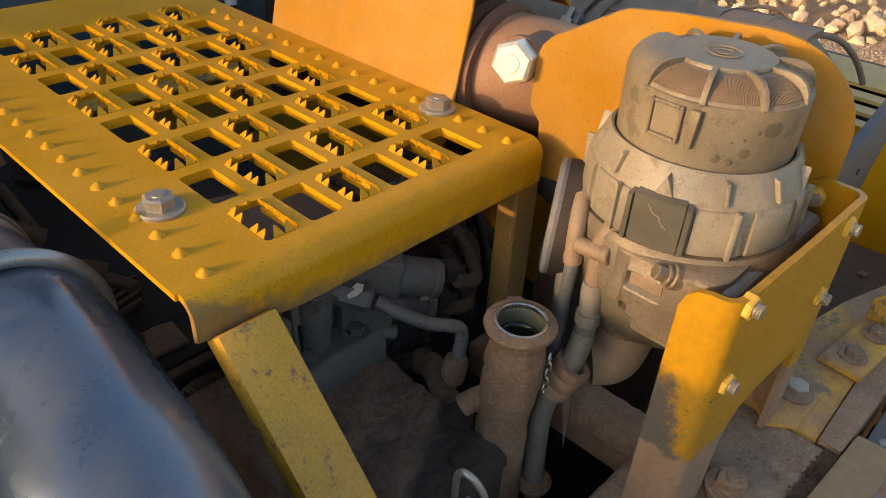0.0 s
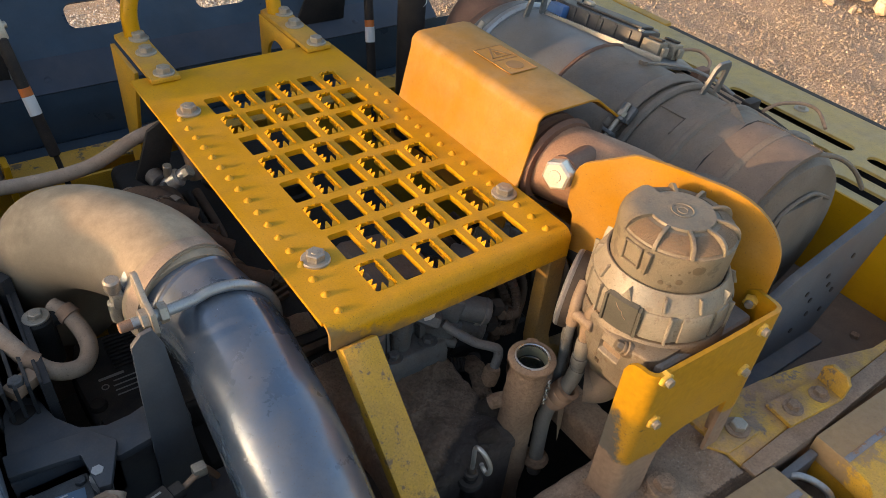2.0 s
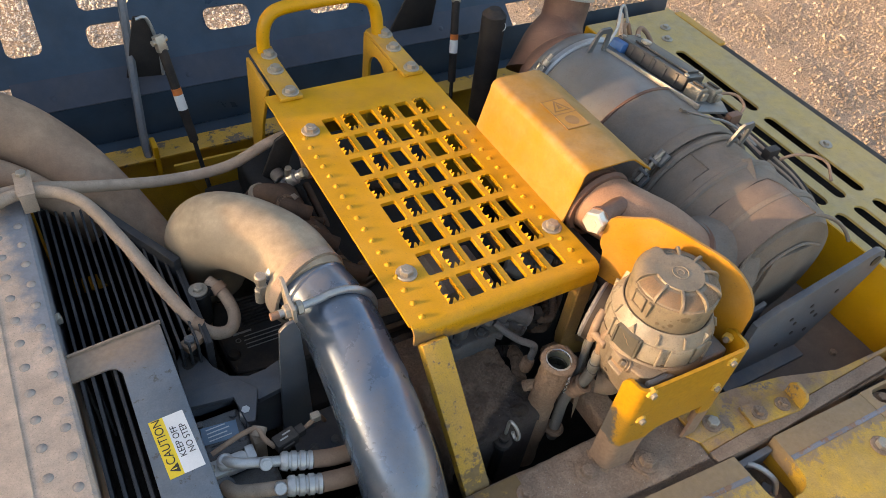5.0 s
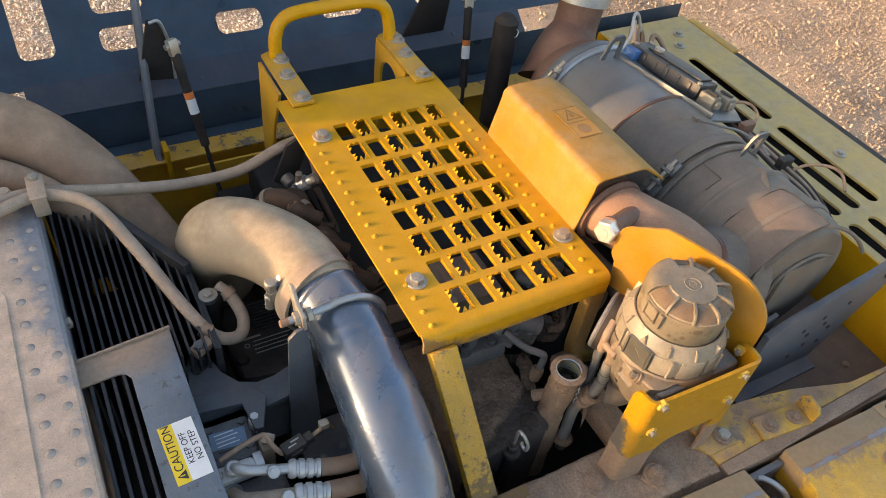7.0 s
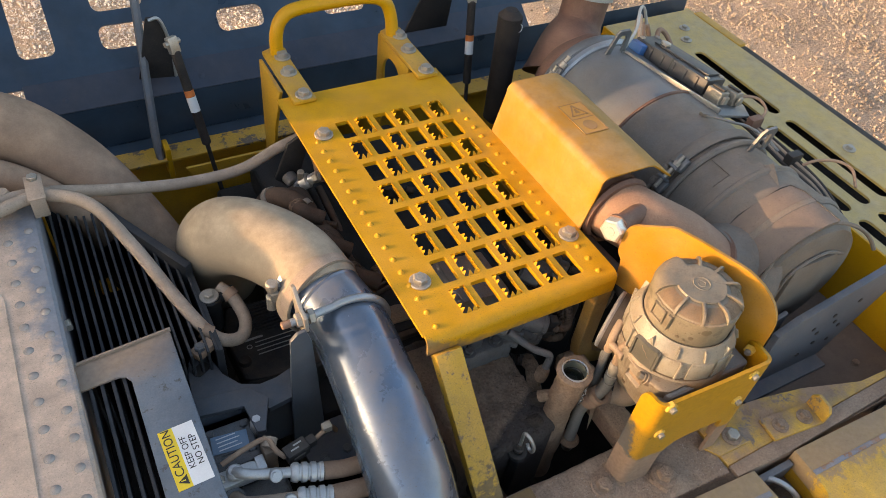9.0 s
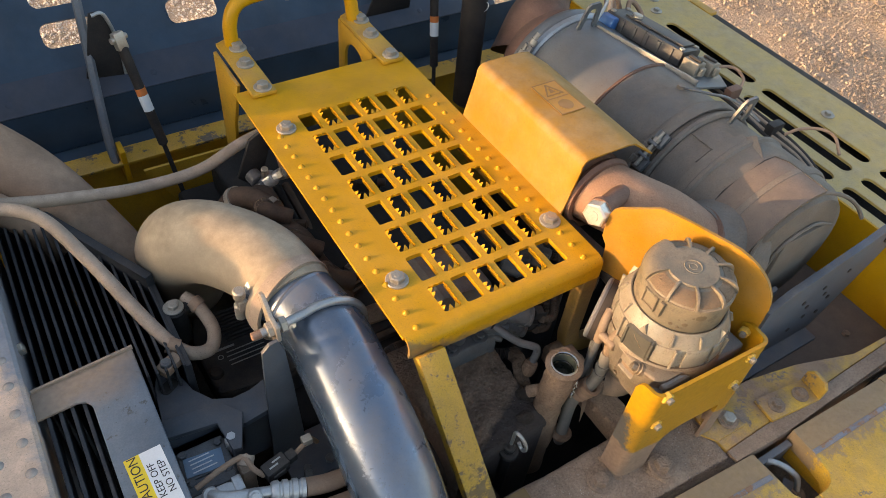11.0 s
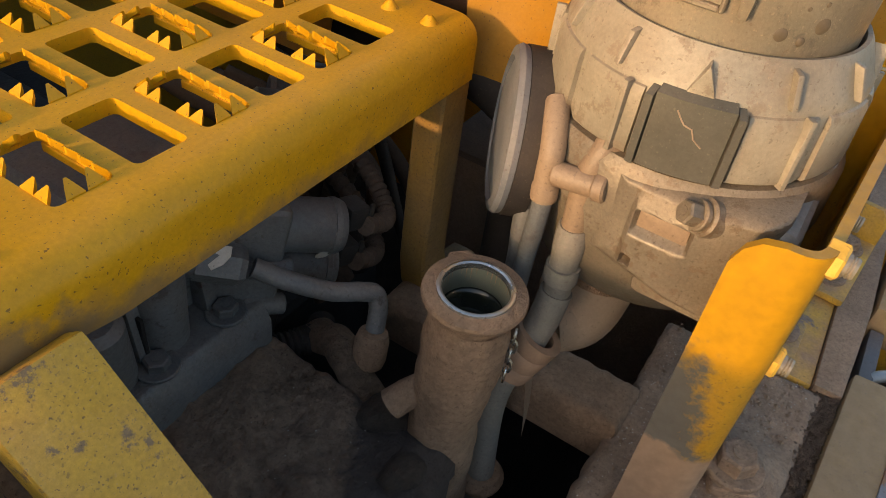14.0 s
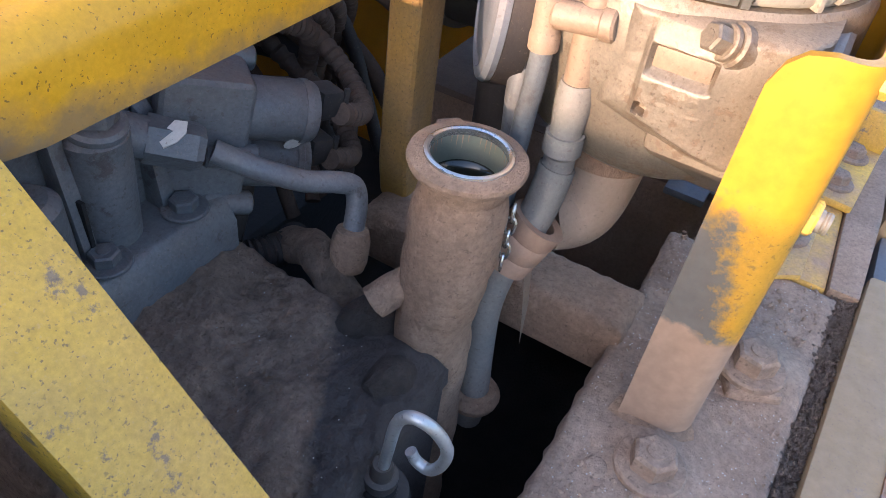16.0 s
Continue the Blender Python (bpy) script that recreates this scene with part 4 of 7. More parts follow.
part("lug", box(-0.228, -0.218, 0.565, 0.60, -0.235, -0.17, 0.003), yellow, stay)


# ---- exhaust side ----
cov = thing("heat_shield", "folded yellow sheet-metal heat shield, sun-toned orange, with a warning decal", "heat shield", (0.3, 0.09, 0.0))


def folded(profile, y0, y1, th):
    """A folded sheet: an open outline in xz with thickness, drawn out along y."""
    ins = []
    for i, p in enumerate(profile):
        a = Vector(profile[max(i - 1, 0)])
        b = Vector(profile[min(i + 1, len(profile) - 1)])
        n = (b - a).normalized()
        ins.append((p[0] + n.y * th, p[1] - n.x * th))
    return prism(list(profile) + ins[::-1], "xz", y0, y1, 0.0006, 1)


cprof = [(0.214, -0.055), (0.2415, 0.068)] + [(0.2555 - 0.014 * math.cos(radians(a)), 0.072 + 0.014 * math.sin(radians(a))) for a in range(15, 91, 15)] + [(0.322, 0.086), (0.334, 0.083), (0.376, 0.052)]
part("shield_sheet", folded(cprof, -0.026, 0.219, 0.003), yellow_sunlit, cov)
dk = Matrix.Translation((0.298, 0.100, 0.0866))
part("decal", moved(box(-0.021, 0.021, -0.036, 0.036, 0, 0.0006, 0), dk), decal_y, cov, "weathered yellow warning decal")
part("decal_line", joined(*[moved(box(*b, 0.0006, 0.0010, 0), dk) for b in ((-0.021, -0.0195, -0.036, 0.036), (0.0195, 0.021, -0.036, 0.036), (-0.0195, 0.0195, 0.0345, 0.036), (-0.0195, 0.0195, -0.036, -0.0345), (-0.0195, 0.0195, -0.001, 0.0005))]), decal_d, cov)
part("decal_triangle", joined(*[moved(prism(p, "xy", 0.0006, 0.0011), dk) for p in ([(-0.015, 0.006), (0.015, 0.006), (0.013, 0.008), (-0.013, 0.008)], [(-0.015, 0.006), (-0.0125, 0.006), (0.001, 0.030), (-0.001, 0.032)], [(0.015, 0.006), (0.0125, 0.006), (-0.001, 0.030), (0.001, 0.032)], [(-0.004, 0.012), (0.004, 0.012), (0.001, 0.022), (-0.001, 0.022)])]), decal_d, cov)
part("decal_disc", lathe([(0, 0.0006), (0.011, 0.0006), (0.011, 0.0011), (0, 0.0011)], 20, dk @ Matrix.Translation((0, -0.018, 0))), decal_d, cov)

pipe = thing("exhaust_pipe", "rust-brown exhaust pipe with a clamped flange", "pipe", (0.3, -0.05, -0.02))
part("elbow", tube([(0.286, 0.12, 0.012), (0.286, 0.03, 0.012), (0.292, -0.02, 0.012), (0.318, -0.064, 0.006), (0.356, -0.092, -0.012), (0.398, -0.116, -0.045), (0.44, -0.130, -0.085)], 0.047, 30), rust, pipe)
part("flange", lathe([(0.047, -0.006), (0.054, -0.006), (0.057, 0.0), (0.054, 0.006), (0.047, 0.006)], 36, axis_pose((0.290, -0.022, 0.010), (0.02, -1, 0)), True), rust_dark, pipe)
part("flange", lathe([(0.047, -0.003), (0.053, -0.003), (0.053, 0.003), (0.047, 0.003)], 36, axis_pose((0.2885, -0.002, 0.012), (0.02, -1, 0)), True), rust_dark, pipe)
part("end_ring", lathe([(0.046, -0.008), (0.053, -0.005), (0.053, 0.005), (0.046, 0.008)], 36, axis_pose((0.402, -0.118, -0.049), (0.75, -0.28, -0.6)), True), rust_dark, pipe)
hd = Vector((-0.93, -0.30, 0.12)).normalized()
hp = Vector((0.2225, -0.0835, 0.0490))
part("sensor_boss", rod(hp - hd * 0.075, hp - hd * 0.018, 0.0135, 22, 0.002), rust_dark, pipe)
part("boss_nut", mesh_of("boss_nut", lathe([(0, -0.02), (0.0175, -0.02), (0.0175, -0.014), (0, -0.014)], 20), rust_dark), None, pipe, "", axis_pose(hp, hd))
part("hex_plug", hex_mesh("hex_plug", bright, 0.0168, 0.016), None, pipe, "bright bare hexagon plug", axis_pose(hp - hd * 0.014, hd, 0.35))
seal = thing("bay_seal", "black rubber seal beside the step", "seal", (0.24, -0.03, -0.04))
part("strip", tube([(0.222, 0.20, -0.035), (0.236, 0.02, -0.03), (0.244, -0.06, -0.035), (0.262, -0.12, -0.055), (0.268, -0.14, -0.10), (0.268, -0.14, -0.3)], 0.016, 12), black, seal)

can = thing("exhaust_canister", "dust-coated grey exhaust after-treatment canister", "canister", (0.55, 0.1, -0.23))
CX, CZ, CR = 0.552, -0.098, 0.128
M = axis_pose((CX, 0, CZ), (0, 1, 0))
part("front_body", lathe([(0, -0.192), (0.085, -0.192), (0.112, -0.186), (0.124, -0.168), (0.127, -0.14), (0.127, -0.06), (0.122, -0.05), (0.122, 0.04), (0, 0.04)], 56, M), dpf_mat, can)
part("middle_shell", lathe([(0, 0.0405), (0.1245, 0.0405), (0.1245, 0.17), (0, 0.17)], 56, M), dpf_mat, can)
part("rear_shell", lathe([(0, 0.171), (0.121, 0.171), (0.121, 0.36), (0.112, 0.37), (0, 0.37)], 56, M), dpf_steel, can)
part("outlet_cone", lathe([(0, 0.371), (0.108, 0.371), (0.112, 0.385), (0.105, 0.41), (0.07, 0.45), (0.05, 0.47), (0, 0.47)], 48, M), rust_dark, can)


def band(y, r, w, mat, name="band"):
    return part(name, lathe([(r - 0.003, y - w / 2), (r, y - w / 2), (r + 0.0035, y - w / 4), (r + 0.0035, y + w / 4), (r, y + w / 2), (r - 0.003, y + w / 2)], 64, M, True), mat, can)


band(0.042, 0.128, 0.022, dpf_mat, "clamp_band")
band(0.018, 0.126, 0.012, dpf_mat, "clamp_band")
band(0.168, 0.1235, 0.006, rust_dark, "seam")
band(0.345, 0.124, 0.016, galv, "clamp_band")
band(0.372, 0.117, 0.022, dpf_steel, "clamp_band")
band(-0.055, 0.127, 0.012, dpf_mat, "seam")
band(-0.135, 0.1285, 0.016, dpf_mat, "seam")


def on_can(a, y, r=0.128):
    """A point on the canister, a degrees from straight up towards -x."""
    return Vector((CX - r * math.sin(radians(a)), y, CZ + r * math.cos(radians(a))))


for y, a in ((0.042, 55), (0.345, 50)):
    p = on_can(a, y, 0.133)
    d = Vector((-math.sin(radians(a)), 0, math.cos(radians(a))))
    t = Vector((math.cos(radians(a)), 0, math.sin(radians(a))))
    part("clamp_screw", joined(rod(p - t * 0.03 + d * 0.006, p + t * 0.03 + d * 0.006, 0.0042, 10), rod(p - t * 0.018 + d * 0.004, p - t * 0.006 + d * 0.004, 0.0075, 12, 0.001), rod(p + t * 0.006 + d * 0.004, p + t * 0.018 + d * 0.004, 0.0075, 12, 0.001)), zinc if y > 0.3 else dpf_mat, can)


def lifting_eye(y, a):
    """A small upright plate loop on the canister."""
    pts = [(-0.022, 0), (-0.016, 0.045), (-0.010, 0.052), (0.010, 0.052), (0.016, 0.045), (0.022, 0)]
    inn = [(0.012, 0.0), (0.009, 0.036), (0.005, 0.041), (-0.005, 0.041), (-0.009, 0.036), (-0.012, 0)]
    return part("lifting_eye", moved(prism(pts + inn, "xy", -0.0022, 0.0022), axis_pose(on_can(a, y, 0.122), (0, 1, 0.2))), dpf_steel, can)


lifting_eye(0.315, 4), lifting_eye(0.0, -18)
for y, a in ((0.030, 50), (0.345, 62)):
    d = Vector((-math.sin(radians(a)), 0, math.cos(radians(a))))
    q = Vector((math.cos(radians(a)), 0, math.sin(radians(a))))
    c = on_can(a, y, 0.133)
    fr = Matrix.Translation(c) @ Matrix(((q.x, 0, d.x), (q.y, 1, d.y), (q.z, 0, d.z))).to_4x4()
    lt = part("clamp_latch", moved(joined(box(-0.034, -0.012, -0.011, 0.011, -0.002, 0.006, 0.0015), box(0.010, 0.034, -0.011, 0.011, -0.002, 0.006, 0.0015), box(-0.014, -0.009, -0.009, 0.009, 0.004, 0.015, 0.001), box(0.009, 0.014, -0.009, 0.009, 0.004, 0.015, 0.001)), fr), dpf_steel, can, "clamp latch of two folded tabs")
    part("t_bolt", moved(joined(rod((-0.03, 0, 0.010), (0.034, 0, 0.010), 0.0034, 12), rod((0.0145, 0, 0.010), (0.022, 0, 0.010), 0.0062, 6)), fr), zinc, lt)


def can_band(angles, y0, y1, r, thick):
    """One bent sheet lying round the canister."""
    bm = bmesh.new()
    rows = [[bm.verts.new(on_can(a, y, q)) for y, q in ((y0, r), (y1, r), (y1, r + thick), (y0, r + thick))] for a in angles]
    for p, q in zip(rows, rows[1:]):
        for k in range(4):
            bm.faces.new((p[k], p[(k + 1) % 4], q[(k + 1) % 4], q[k]))
    bm.faces.new(rows[0])
    bm.faces.new(rows[-1][::-1])
    bmesh.ops.recalc_face_normals(bm, faces=bm.faces)
    return bm


part("flat_strap", can_band(range(-4, 94, 3), -0.052, -0.034, 0.1255, 0.0022), dpf_mat, can)
part("fork_tab", moved(prism([(-0.020, 0.0), (0.020, 0.0), (0.024, 0.030), (0.026, 0.062), (0.014, 0.064), (0.010, 0.036), (0.004, 0.030), (-0.004, 0.030), (-0.010, 0.036), (-0.014, 0.064), (-0.026, 0.062), (-0.024, 0.030)], "xy", -0.0018, 0.0018, 0.0006), axis_pose(on_can(-2, -0.040, 0.124), (-0.55, 0.15, 1)) @ Matrix.Rotation(radians(-115), 4, "Z")), dpf_mat, can, "forked lifting tab")
part("name_plate", can_band(range(2, 24, 4), -0.052, -0.012, 0.1232, 0.0012), dpf_mat, can)
part("end_rib", tube([on_can(a, -0.165 - 0.0006 * abs(a - 20), 0.1255) for a in range(-60, 90, 10)], 0.0032, 8, 2), dpf_mat, can)
part("sensor_pipe", tube([on_can(-6, 0.10, 0.124), on_can(-8, 0.075, 0.134), on_can(-14, 0.055, 0.138), on_can(-26, 0.045, 0.140), on_can(-34, 0.02, 0.142), on_can(-38, -0.01, 0.138)], 0.0024, 10), dpf_steel, can)
part("sensor_boss", rod(on_can(-6, 0.10, 0.122), on_can(-6, 0.10, 0.130), 0.0075, 6), dpf_mat, can)
part("strap", tube([on_can(a, 0.17, 0.1265) for a in range(-60, 100, 10)], 0.0012, 6, 2), rust_dark, can)
part("embossed_panel", tube([on_can(36, -0.03, 0.123), on_can(22, -0.03, 0.123), on_can(22, 0.02, 0.123)], 0.0012, 6, 2, smoothed=False), dpf_mat, can)
part("end_panel", can_band(range(-8, 74, 4), -0.184, -0.098, 0.1255, 0.0055), end_panel_mat, can, "raised brown panel")
part("panel_seam", tube([on_can(-8, -0.184, 0.1312), on_can(-8, -0.116, 0.1312), on_can(-3, -0.0975, 0.1312), on_can(6, -0.0965, 0.1312), on_can(40, -0.0965, 0.1312), on_can(74, -0.0965, 0.1312)], 0.0011, 8, 6, smoothed=False), ink, can)
part("end_pad", moved(box(-0.045, 0.045, -0.004, 0.004, -0.055, 0.055, 0.003), Matrix.Translation((CX + 0.0, -0.194, CZ + 0.01))), dpf_mat, can)
part("end_bead", tube([(CX - 0.06, -0.1935, CZ - 0.02), (CX - 0.05, -0.1945, CZ + 0.055), (CX + 0.01, -0.1945, CZ + 0.075), (CX + 0.07, -0.1935, CZ + 0.05)], 0.003, 8), dpf_mat, can)
part("inlet_cone", lathe([(0.0, -0.01), (0.054, -0.01), (0.058, 0.0), (0.085, 0.055), (0, 0.055)], 40, axis_pose((0.412, -0.122, -0.058), (0.78, -0.1, -0.35))), dpf_mat, can)

stack = thing("exhaust_stack", "rusted exhaust stack pipe with a steel band clamp", "pipe", (0.58, 0.5, 0))
part("lower_pipe", tube([(0.555, 0.44, -0.10), (0.575, 0.47, -0.055), (0.605, 0.495, -0.01), (0.622, 0.51, 0.06), (0.64, 0.53, 0.22)], lambda s: 0.092 - 0.10 * min(s, 0.46), 28), rust_dark, stack)
part("band_clamp", lathe([(0.045, -0.011), (0.0525, -0.011), (0.0525, 0.011), (0.045, 0.011)], 36, axis_pose((0.6185, 0.506, 0.040), (0.2, 0.2, 1)), True), galv, stack)
part("clamp_screw", rod((0.668, 0.480, 0.040), (0.668, 0.525, 0.046), 0.007, 12, 0.001), zinc, stack)
post = thing("buffer_post", "black rubber buffer post", "post", (0.43, 0.49, -0.2))
part("post", rod((0.43, 0.49, -0.22), (0.43, 0.495, 0.035), 0.024, 24, 0.012), black, post)
# Highlight on the post's rounded top, painted as a white crescent.
part("crescent_mark", moved(prism([(0.010 * math.cos(radians(a)), 0.010 * math.sin(radians(a))) for a in range(-70, 71, 14)] + [(0.004 + 0.0075 * math.cos(radians(a)), 0.0088 * math.sin(radians(a))) for a in range(70, -71, -14)], "xz", -0.0005, 0), Matrix.Translation((0.432, 0.4695, 0.008))), lab_glint_wht, post)

mod = thing("sensor_module", "dusty sensor module with plugs on a canister bracket", "sensor", (0.65, 0.23, 0.0))
MM = Matrix.Translation((0.636, 0.238, 0.000)) @ Matrix.Scale(1.22, 4) @ Matrix.Rotation(radians(9), 4, "Z") @ Matrix.Rotation(radians(14), 4, "Y")
part("mounting_plate", moved(prism([(-0.042, -0.105), (0.030, -0.118), (0.058, -0.09), (0.052, 0.10), (-0.03, 0.11), (-0.052, 0.07)], "xy", -0.004, 0.0, 0.001), MM), dpf_steel, mod)
part("plate_hole", moved(box(-0.032, -0.008, -0.075, -0.045, 0.0005, 0.0012, 0), MM), ink, mod)
part("housing", moved(box(-0.012, 0.040, -0.055, 0.085, 0.001, 0.024, 0.004), MM), module_grey, mod)
part("side_rail", moved(box(0.0405, 0.046, -0.085, 0.095, 0.0, 0.012, 0.001), MM), dpf_steel, mod)
part("seam", moved(box(-0.0125, 0.0405, 0.010, 0.0125, 0.001, 0.0246, 0.0004), MM), ink, mod)
part("cover_strip", moved(box(0.0, 0.034, -0.045, 0.06, 0.0245, 0.028, 0.002), MM), module_grey, mod)
for dx, dy in ((-0.004, -0.072), (0.028, -0.078)):
    part("connector", moved(joined(box(dx - 0.011, dx + 0.011, dy - 0.013, dy + 0.013, 0.0, 0.020, 0.002), box(dx - 0.006, dx + 0.006, dy - 0.019, dy - 0.0135, 0.004, 0.016, 0.002)), MM), ring_mat, mod, "beige plug connector")
    part("latch", moved(box(dx - 0.004, dx + 0.004, dy - 0.010, dy + 0.010, 0.0205, 0.0235, 0.001), MM), plastic, mod)
part("blue_plug", moved(box(-0.026, -0.004, 0.060, 0.086, 0.0, 0.020, 0.003), MM), blue_plug, mod, "blue plastic plug")
for dx, dy in ((-0.006, 0.078), (0.034, 0.078), (-0.006, -0.048), (0.034, -0.048)):
    part("housing_screw", moved(rod((dx, dy, 0.022), (dx, dy, 0.0262), 0.0042, 12, 0.0006), MM), zinc, mod)
for k in range(5):
    part("housing_rib", moved(box(-0.0145, -0.0122, -0.040 + 0.022 * k, -0.034 + 0.022 * k, 0.003, 0.021, 0.0006), MM), module_grey, mod)
part("plate_lip", moved(prism([(-0.052, 0.07), (-0.042, -0.105), (-0.039, -0.105), (-0.049, 0.07)], "xy", 0.0005, 0.010, 0.0006), MM), dpf_steel, mod)
part("steel_pipe", tube([on_can(-4, 0.315, 0.120), (0.590, 0.325, 0.055), (0.606, 0.345, 0.082), (0.622, 0.352, 0.080), (0.634, 0.345, 0.050)], 0.0030, 10), galv, mod)
part("round_cap", moved(rod((0.008, 0.045, 0.028), (0.008, 0.045, 0.033), 0.008, 16, 0.001), MM), zinc, mod)
for k, pts in enumerate([[(0.62, 0.335, 0.012), (0.626, 0.355, 0.050), (0.642, 0.375, 0.048), (0.655, 0.385, 0.01)], [(0.635, 0.335, 0.01), (0.642, 0.358, 0.032), (0.662, 0.37, 0.03), (0.672, 0.36, 0.0)], [(0.665, 0.335, 0.005), (0.68, 0.352, 0.025), (0.70, 0.345, 0.012), (0.705, 0.31, -0.02)]]):
    part("cable", tube(pts, 0.0048, 10), rub_brown if k else rub_tan, mod)

har = thing("sensor_harness", "dusty wiring harness running beside the canister", "cable", (0.7, 0.0, -0.05))
for k in range(5):
    o = 0.006 * (k - 2)
    part("cable", tube([(0.69 + o, 0.15, -0.012 - abs(o)), (0.700 + o, 0.08, -0.028), (0.694 + o, 0.0, -0.03 + 0.3 * o), (0.70 + o, -0.07, -0.04), (0.69 + o, -0.14, -0.06)], 0.003, 8), rub_tan if k % 2 else plastic, har)
part("loop", tube([(0.688, 0.135, -0.008), (0.708, 0.140, 0.002), (0.736, 0.128, 0.0), (0.738, 0.106, -0.008), (0.720, 0.094, -0.012), (0.702, 0.09, -0.02)], 0.0028, 8), rub_brown, har)
part("loop", tube([(0.693, -0.03, -0.02), (0.712, -0.040, -0.008), (0.742, -0.058, -0.006), (0.752, -0.080, -0.010), (0.738, -0.106, -0.022)], 0.0026, 8), rub_brown, har)
part("clip", box(0.684, 0.712, 0.083, 0.098, -0.026, -0.006, 0.002), rust_dark, har)
part("clip", box(0.684, 0.712, -0.014, 0.001, -0.036, -0.014, 0.002), plastic, har)


# ---- step platform ----
step = thing("step_platform", "yellow steel step plate with toothed anti-slip openings", "step", (0.08, 0.15, -0.05))
PX0, PX1, PY0, PY1, PT = -0.0635, 0.226, -0.106, 0.412, 0.0042
CW, RL = 0.0322, 0.05375
gx0, gy0 = -0.0053, -0.102
gus = [PX0] + [gx0 + CW * c for c in range(7)] + [PX1]
gvs = [PY0] + [gy0 + RL * r for r in range(9)] + [PY1]


def cell_hole(i, j):
    c, r = i - 1, j - 1
    if 0 <= c < 6 and 0 <= r < 8:
        return (gus[i] + 0.0043, gus[i + 1] - 0.0043, gvs[j] + 0.0058, gvs[j + 1] - 0.0055, 0.0028)
    return None


plate_bm = perforated(gus, gvs, cell_hole, lambda u, v, w: (u, v, w), PT)
BR = 0.013
arc = [(PY0 - BR * math.sin(radians(a)), -BR + BR * math.cos(radians(a))) for a in range(0, 91, 10)] + [(PY0 - BR, -0.034)]
arc_in = [(PY0 - (BR - PT) * math.sin(radians(a)), -BR + (BR - PT) * math.cos(radians(a))) for a in range(0, 91, 10)] + [(PY0 - BR + PT, -0.036)]
lip_bm = prism(arc + arc_in[::-1], "yz", 0.0, PX1, 0)
corner_bm = prism(arc + arc_in[::-1], "yz", PX0 + 0.002, 0.0, 0)
for v in corner_bm.verts:
    if v.co.x < -0.03 and v.co.z < -0.02:
        v.co.z += 0.009
part("plate", joined(plate_bm, lip_bm, corner_bm), plate_paint, step)
for c in range(6):
    for r in range(8):
        u0, u1 = gus[c + 1] + 0.0043, gus[c + 2] - 0.0043
        v0, v1 = gvs[r + 1] + 0.0058, gvs[r + 2] - 0.0055
        um, vm = (u0 + u1) / 2, (v0 + v1) / 2
        if (r + c) % 2:
            # turned-down flange of a plain opening
            o = round_rect(u0, u1, v0, v1, 0.0028, 3)
            q = round_rect(u0 - 0.0016, u1 + 0.0016, v0 - 0.0016, v1 + 0.0016, 0.0042, 3)
            bm = bmesh.new()
            rings = [[bm.verts.new((x, y, z)) for x, y in loop] for loop, z in ((o, -PT), (o, -0.0072), (q, -0.0072), (q, -PT))]
            n = len(o)
            for a, b in zip(rings, rings[1:]):
                for k in range(n):
                    bm.faces.new((a[k], a[(k + 1) % n], b[(k + 1) % n], b[k]))
            part("opening_flange", bm, yellow, step)
        else:
            # raised teeth round a gripping opening
            bms = []

            def tooth(px, py, dx, dy, wid, ln, rise):
                t = Vector((-dy, dx, 0))
                d = Vector((dx, dy, 0))
                p = Vector((px, py, 0))
                b = bmesh.new()
                z0, z1 = -0.0028, 0.0006
                prof = [(-wid, 0, 0), (-wid * 0.52, ln * 0.6, rise * 0.6), (-wid * 0.16, ln, rise), (wid * 0.16, ln, rise), (wid * 0.52, ln * 0.6, rise * 0.6), (wid, 0, 0)]
                lo = [b.verts.new(p + t * s + d * e + Vector((0, 0, h + z0))) for s, e, h in prof]
                hi = [b.verts.new(p + t * s + d * e + Vector((0, 0, h + z1))) for s, e, h in prof]
                b.faces.new(lo), b.faces.new(hi)
                for k in range(6):
                    b.faces.new((lo[k], lo[(k + 1) % 6], hi[(k + 1) % 6], hi[k]))
                return b
            for k, y in enumerate((v0 + 0.0065, v0 + 0.0135, v0 + 0.0205, v1 - 0.0130, v1 - 0.006)):
                if k != 2:
                    bms.append(tooth(u0, y, 1, 0, 0.0034, 0.0036, 0.0034))
                bms.append(tooth(u1, y + 0.001, -1, 0, 0.0034, 0.0030, 0.0030))
            for x in (um - 0.0055, um + 0.0025):
                bms.append(tooth(x + 0.002, v0, 0, 1, 0.0036, 0.0042, 0.0050))
                bms.append(tooth(x, v1, 0, -1, 0.0034, 0.0028, 0.0028))
            bms.append(box(u1 - 0.0008, u1 + 0.0012, v0 + 0.002, v1 - 0.002, -0.0080, -PT, 0.0003, 1))
            part("toothed_opening", joined(*bms), yellow, step)
DIMPLE = mesh_of("stud_dimple", lathe([(0, 0.0042), (0.0012, 0.0041), (0.0024, 0.0030), (0.0036, 0.0012), (0.0048, 0)], 14), yellow)
for k in range(17):
    y = -0.0995 + 0.0241 * k
    part("grip_dimple", DIMPLE, None, step, "", Matrix.Translation((-0.0425, y, 0)))
    if k != 3:
        part("grip_dimple", DIMPLE, None, step, "", Matrix.Translation((0.203, y - 0.003, 0)))
for bx, by in ((-0.0275, -0.0275), (0.2045, -0.030), (-0.0275, 0.300)):
    bolt(step, (bx, by, 0), head=HEX, washer=WASH, s=1.0, spin=0.2 + by)
leg_d = Vector((0.06, -0.76, -1.0)).normalized()
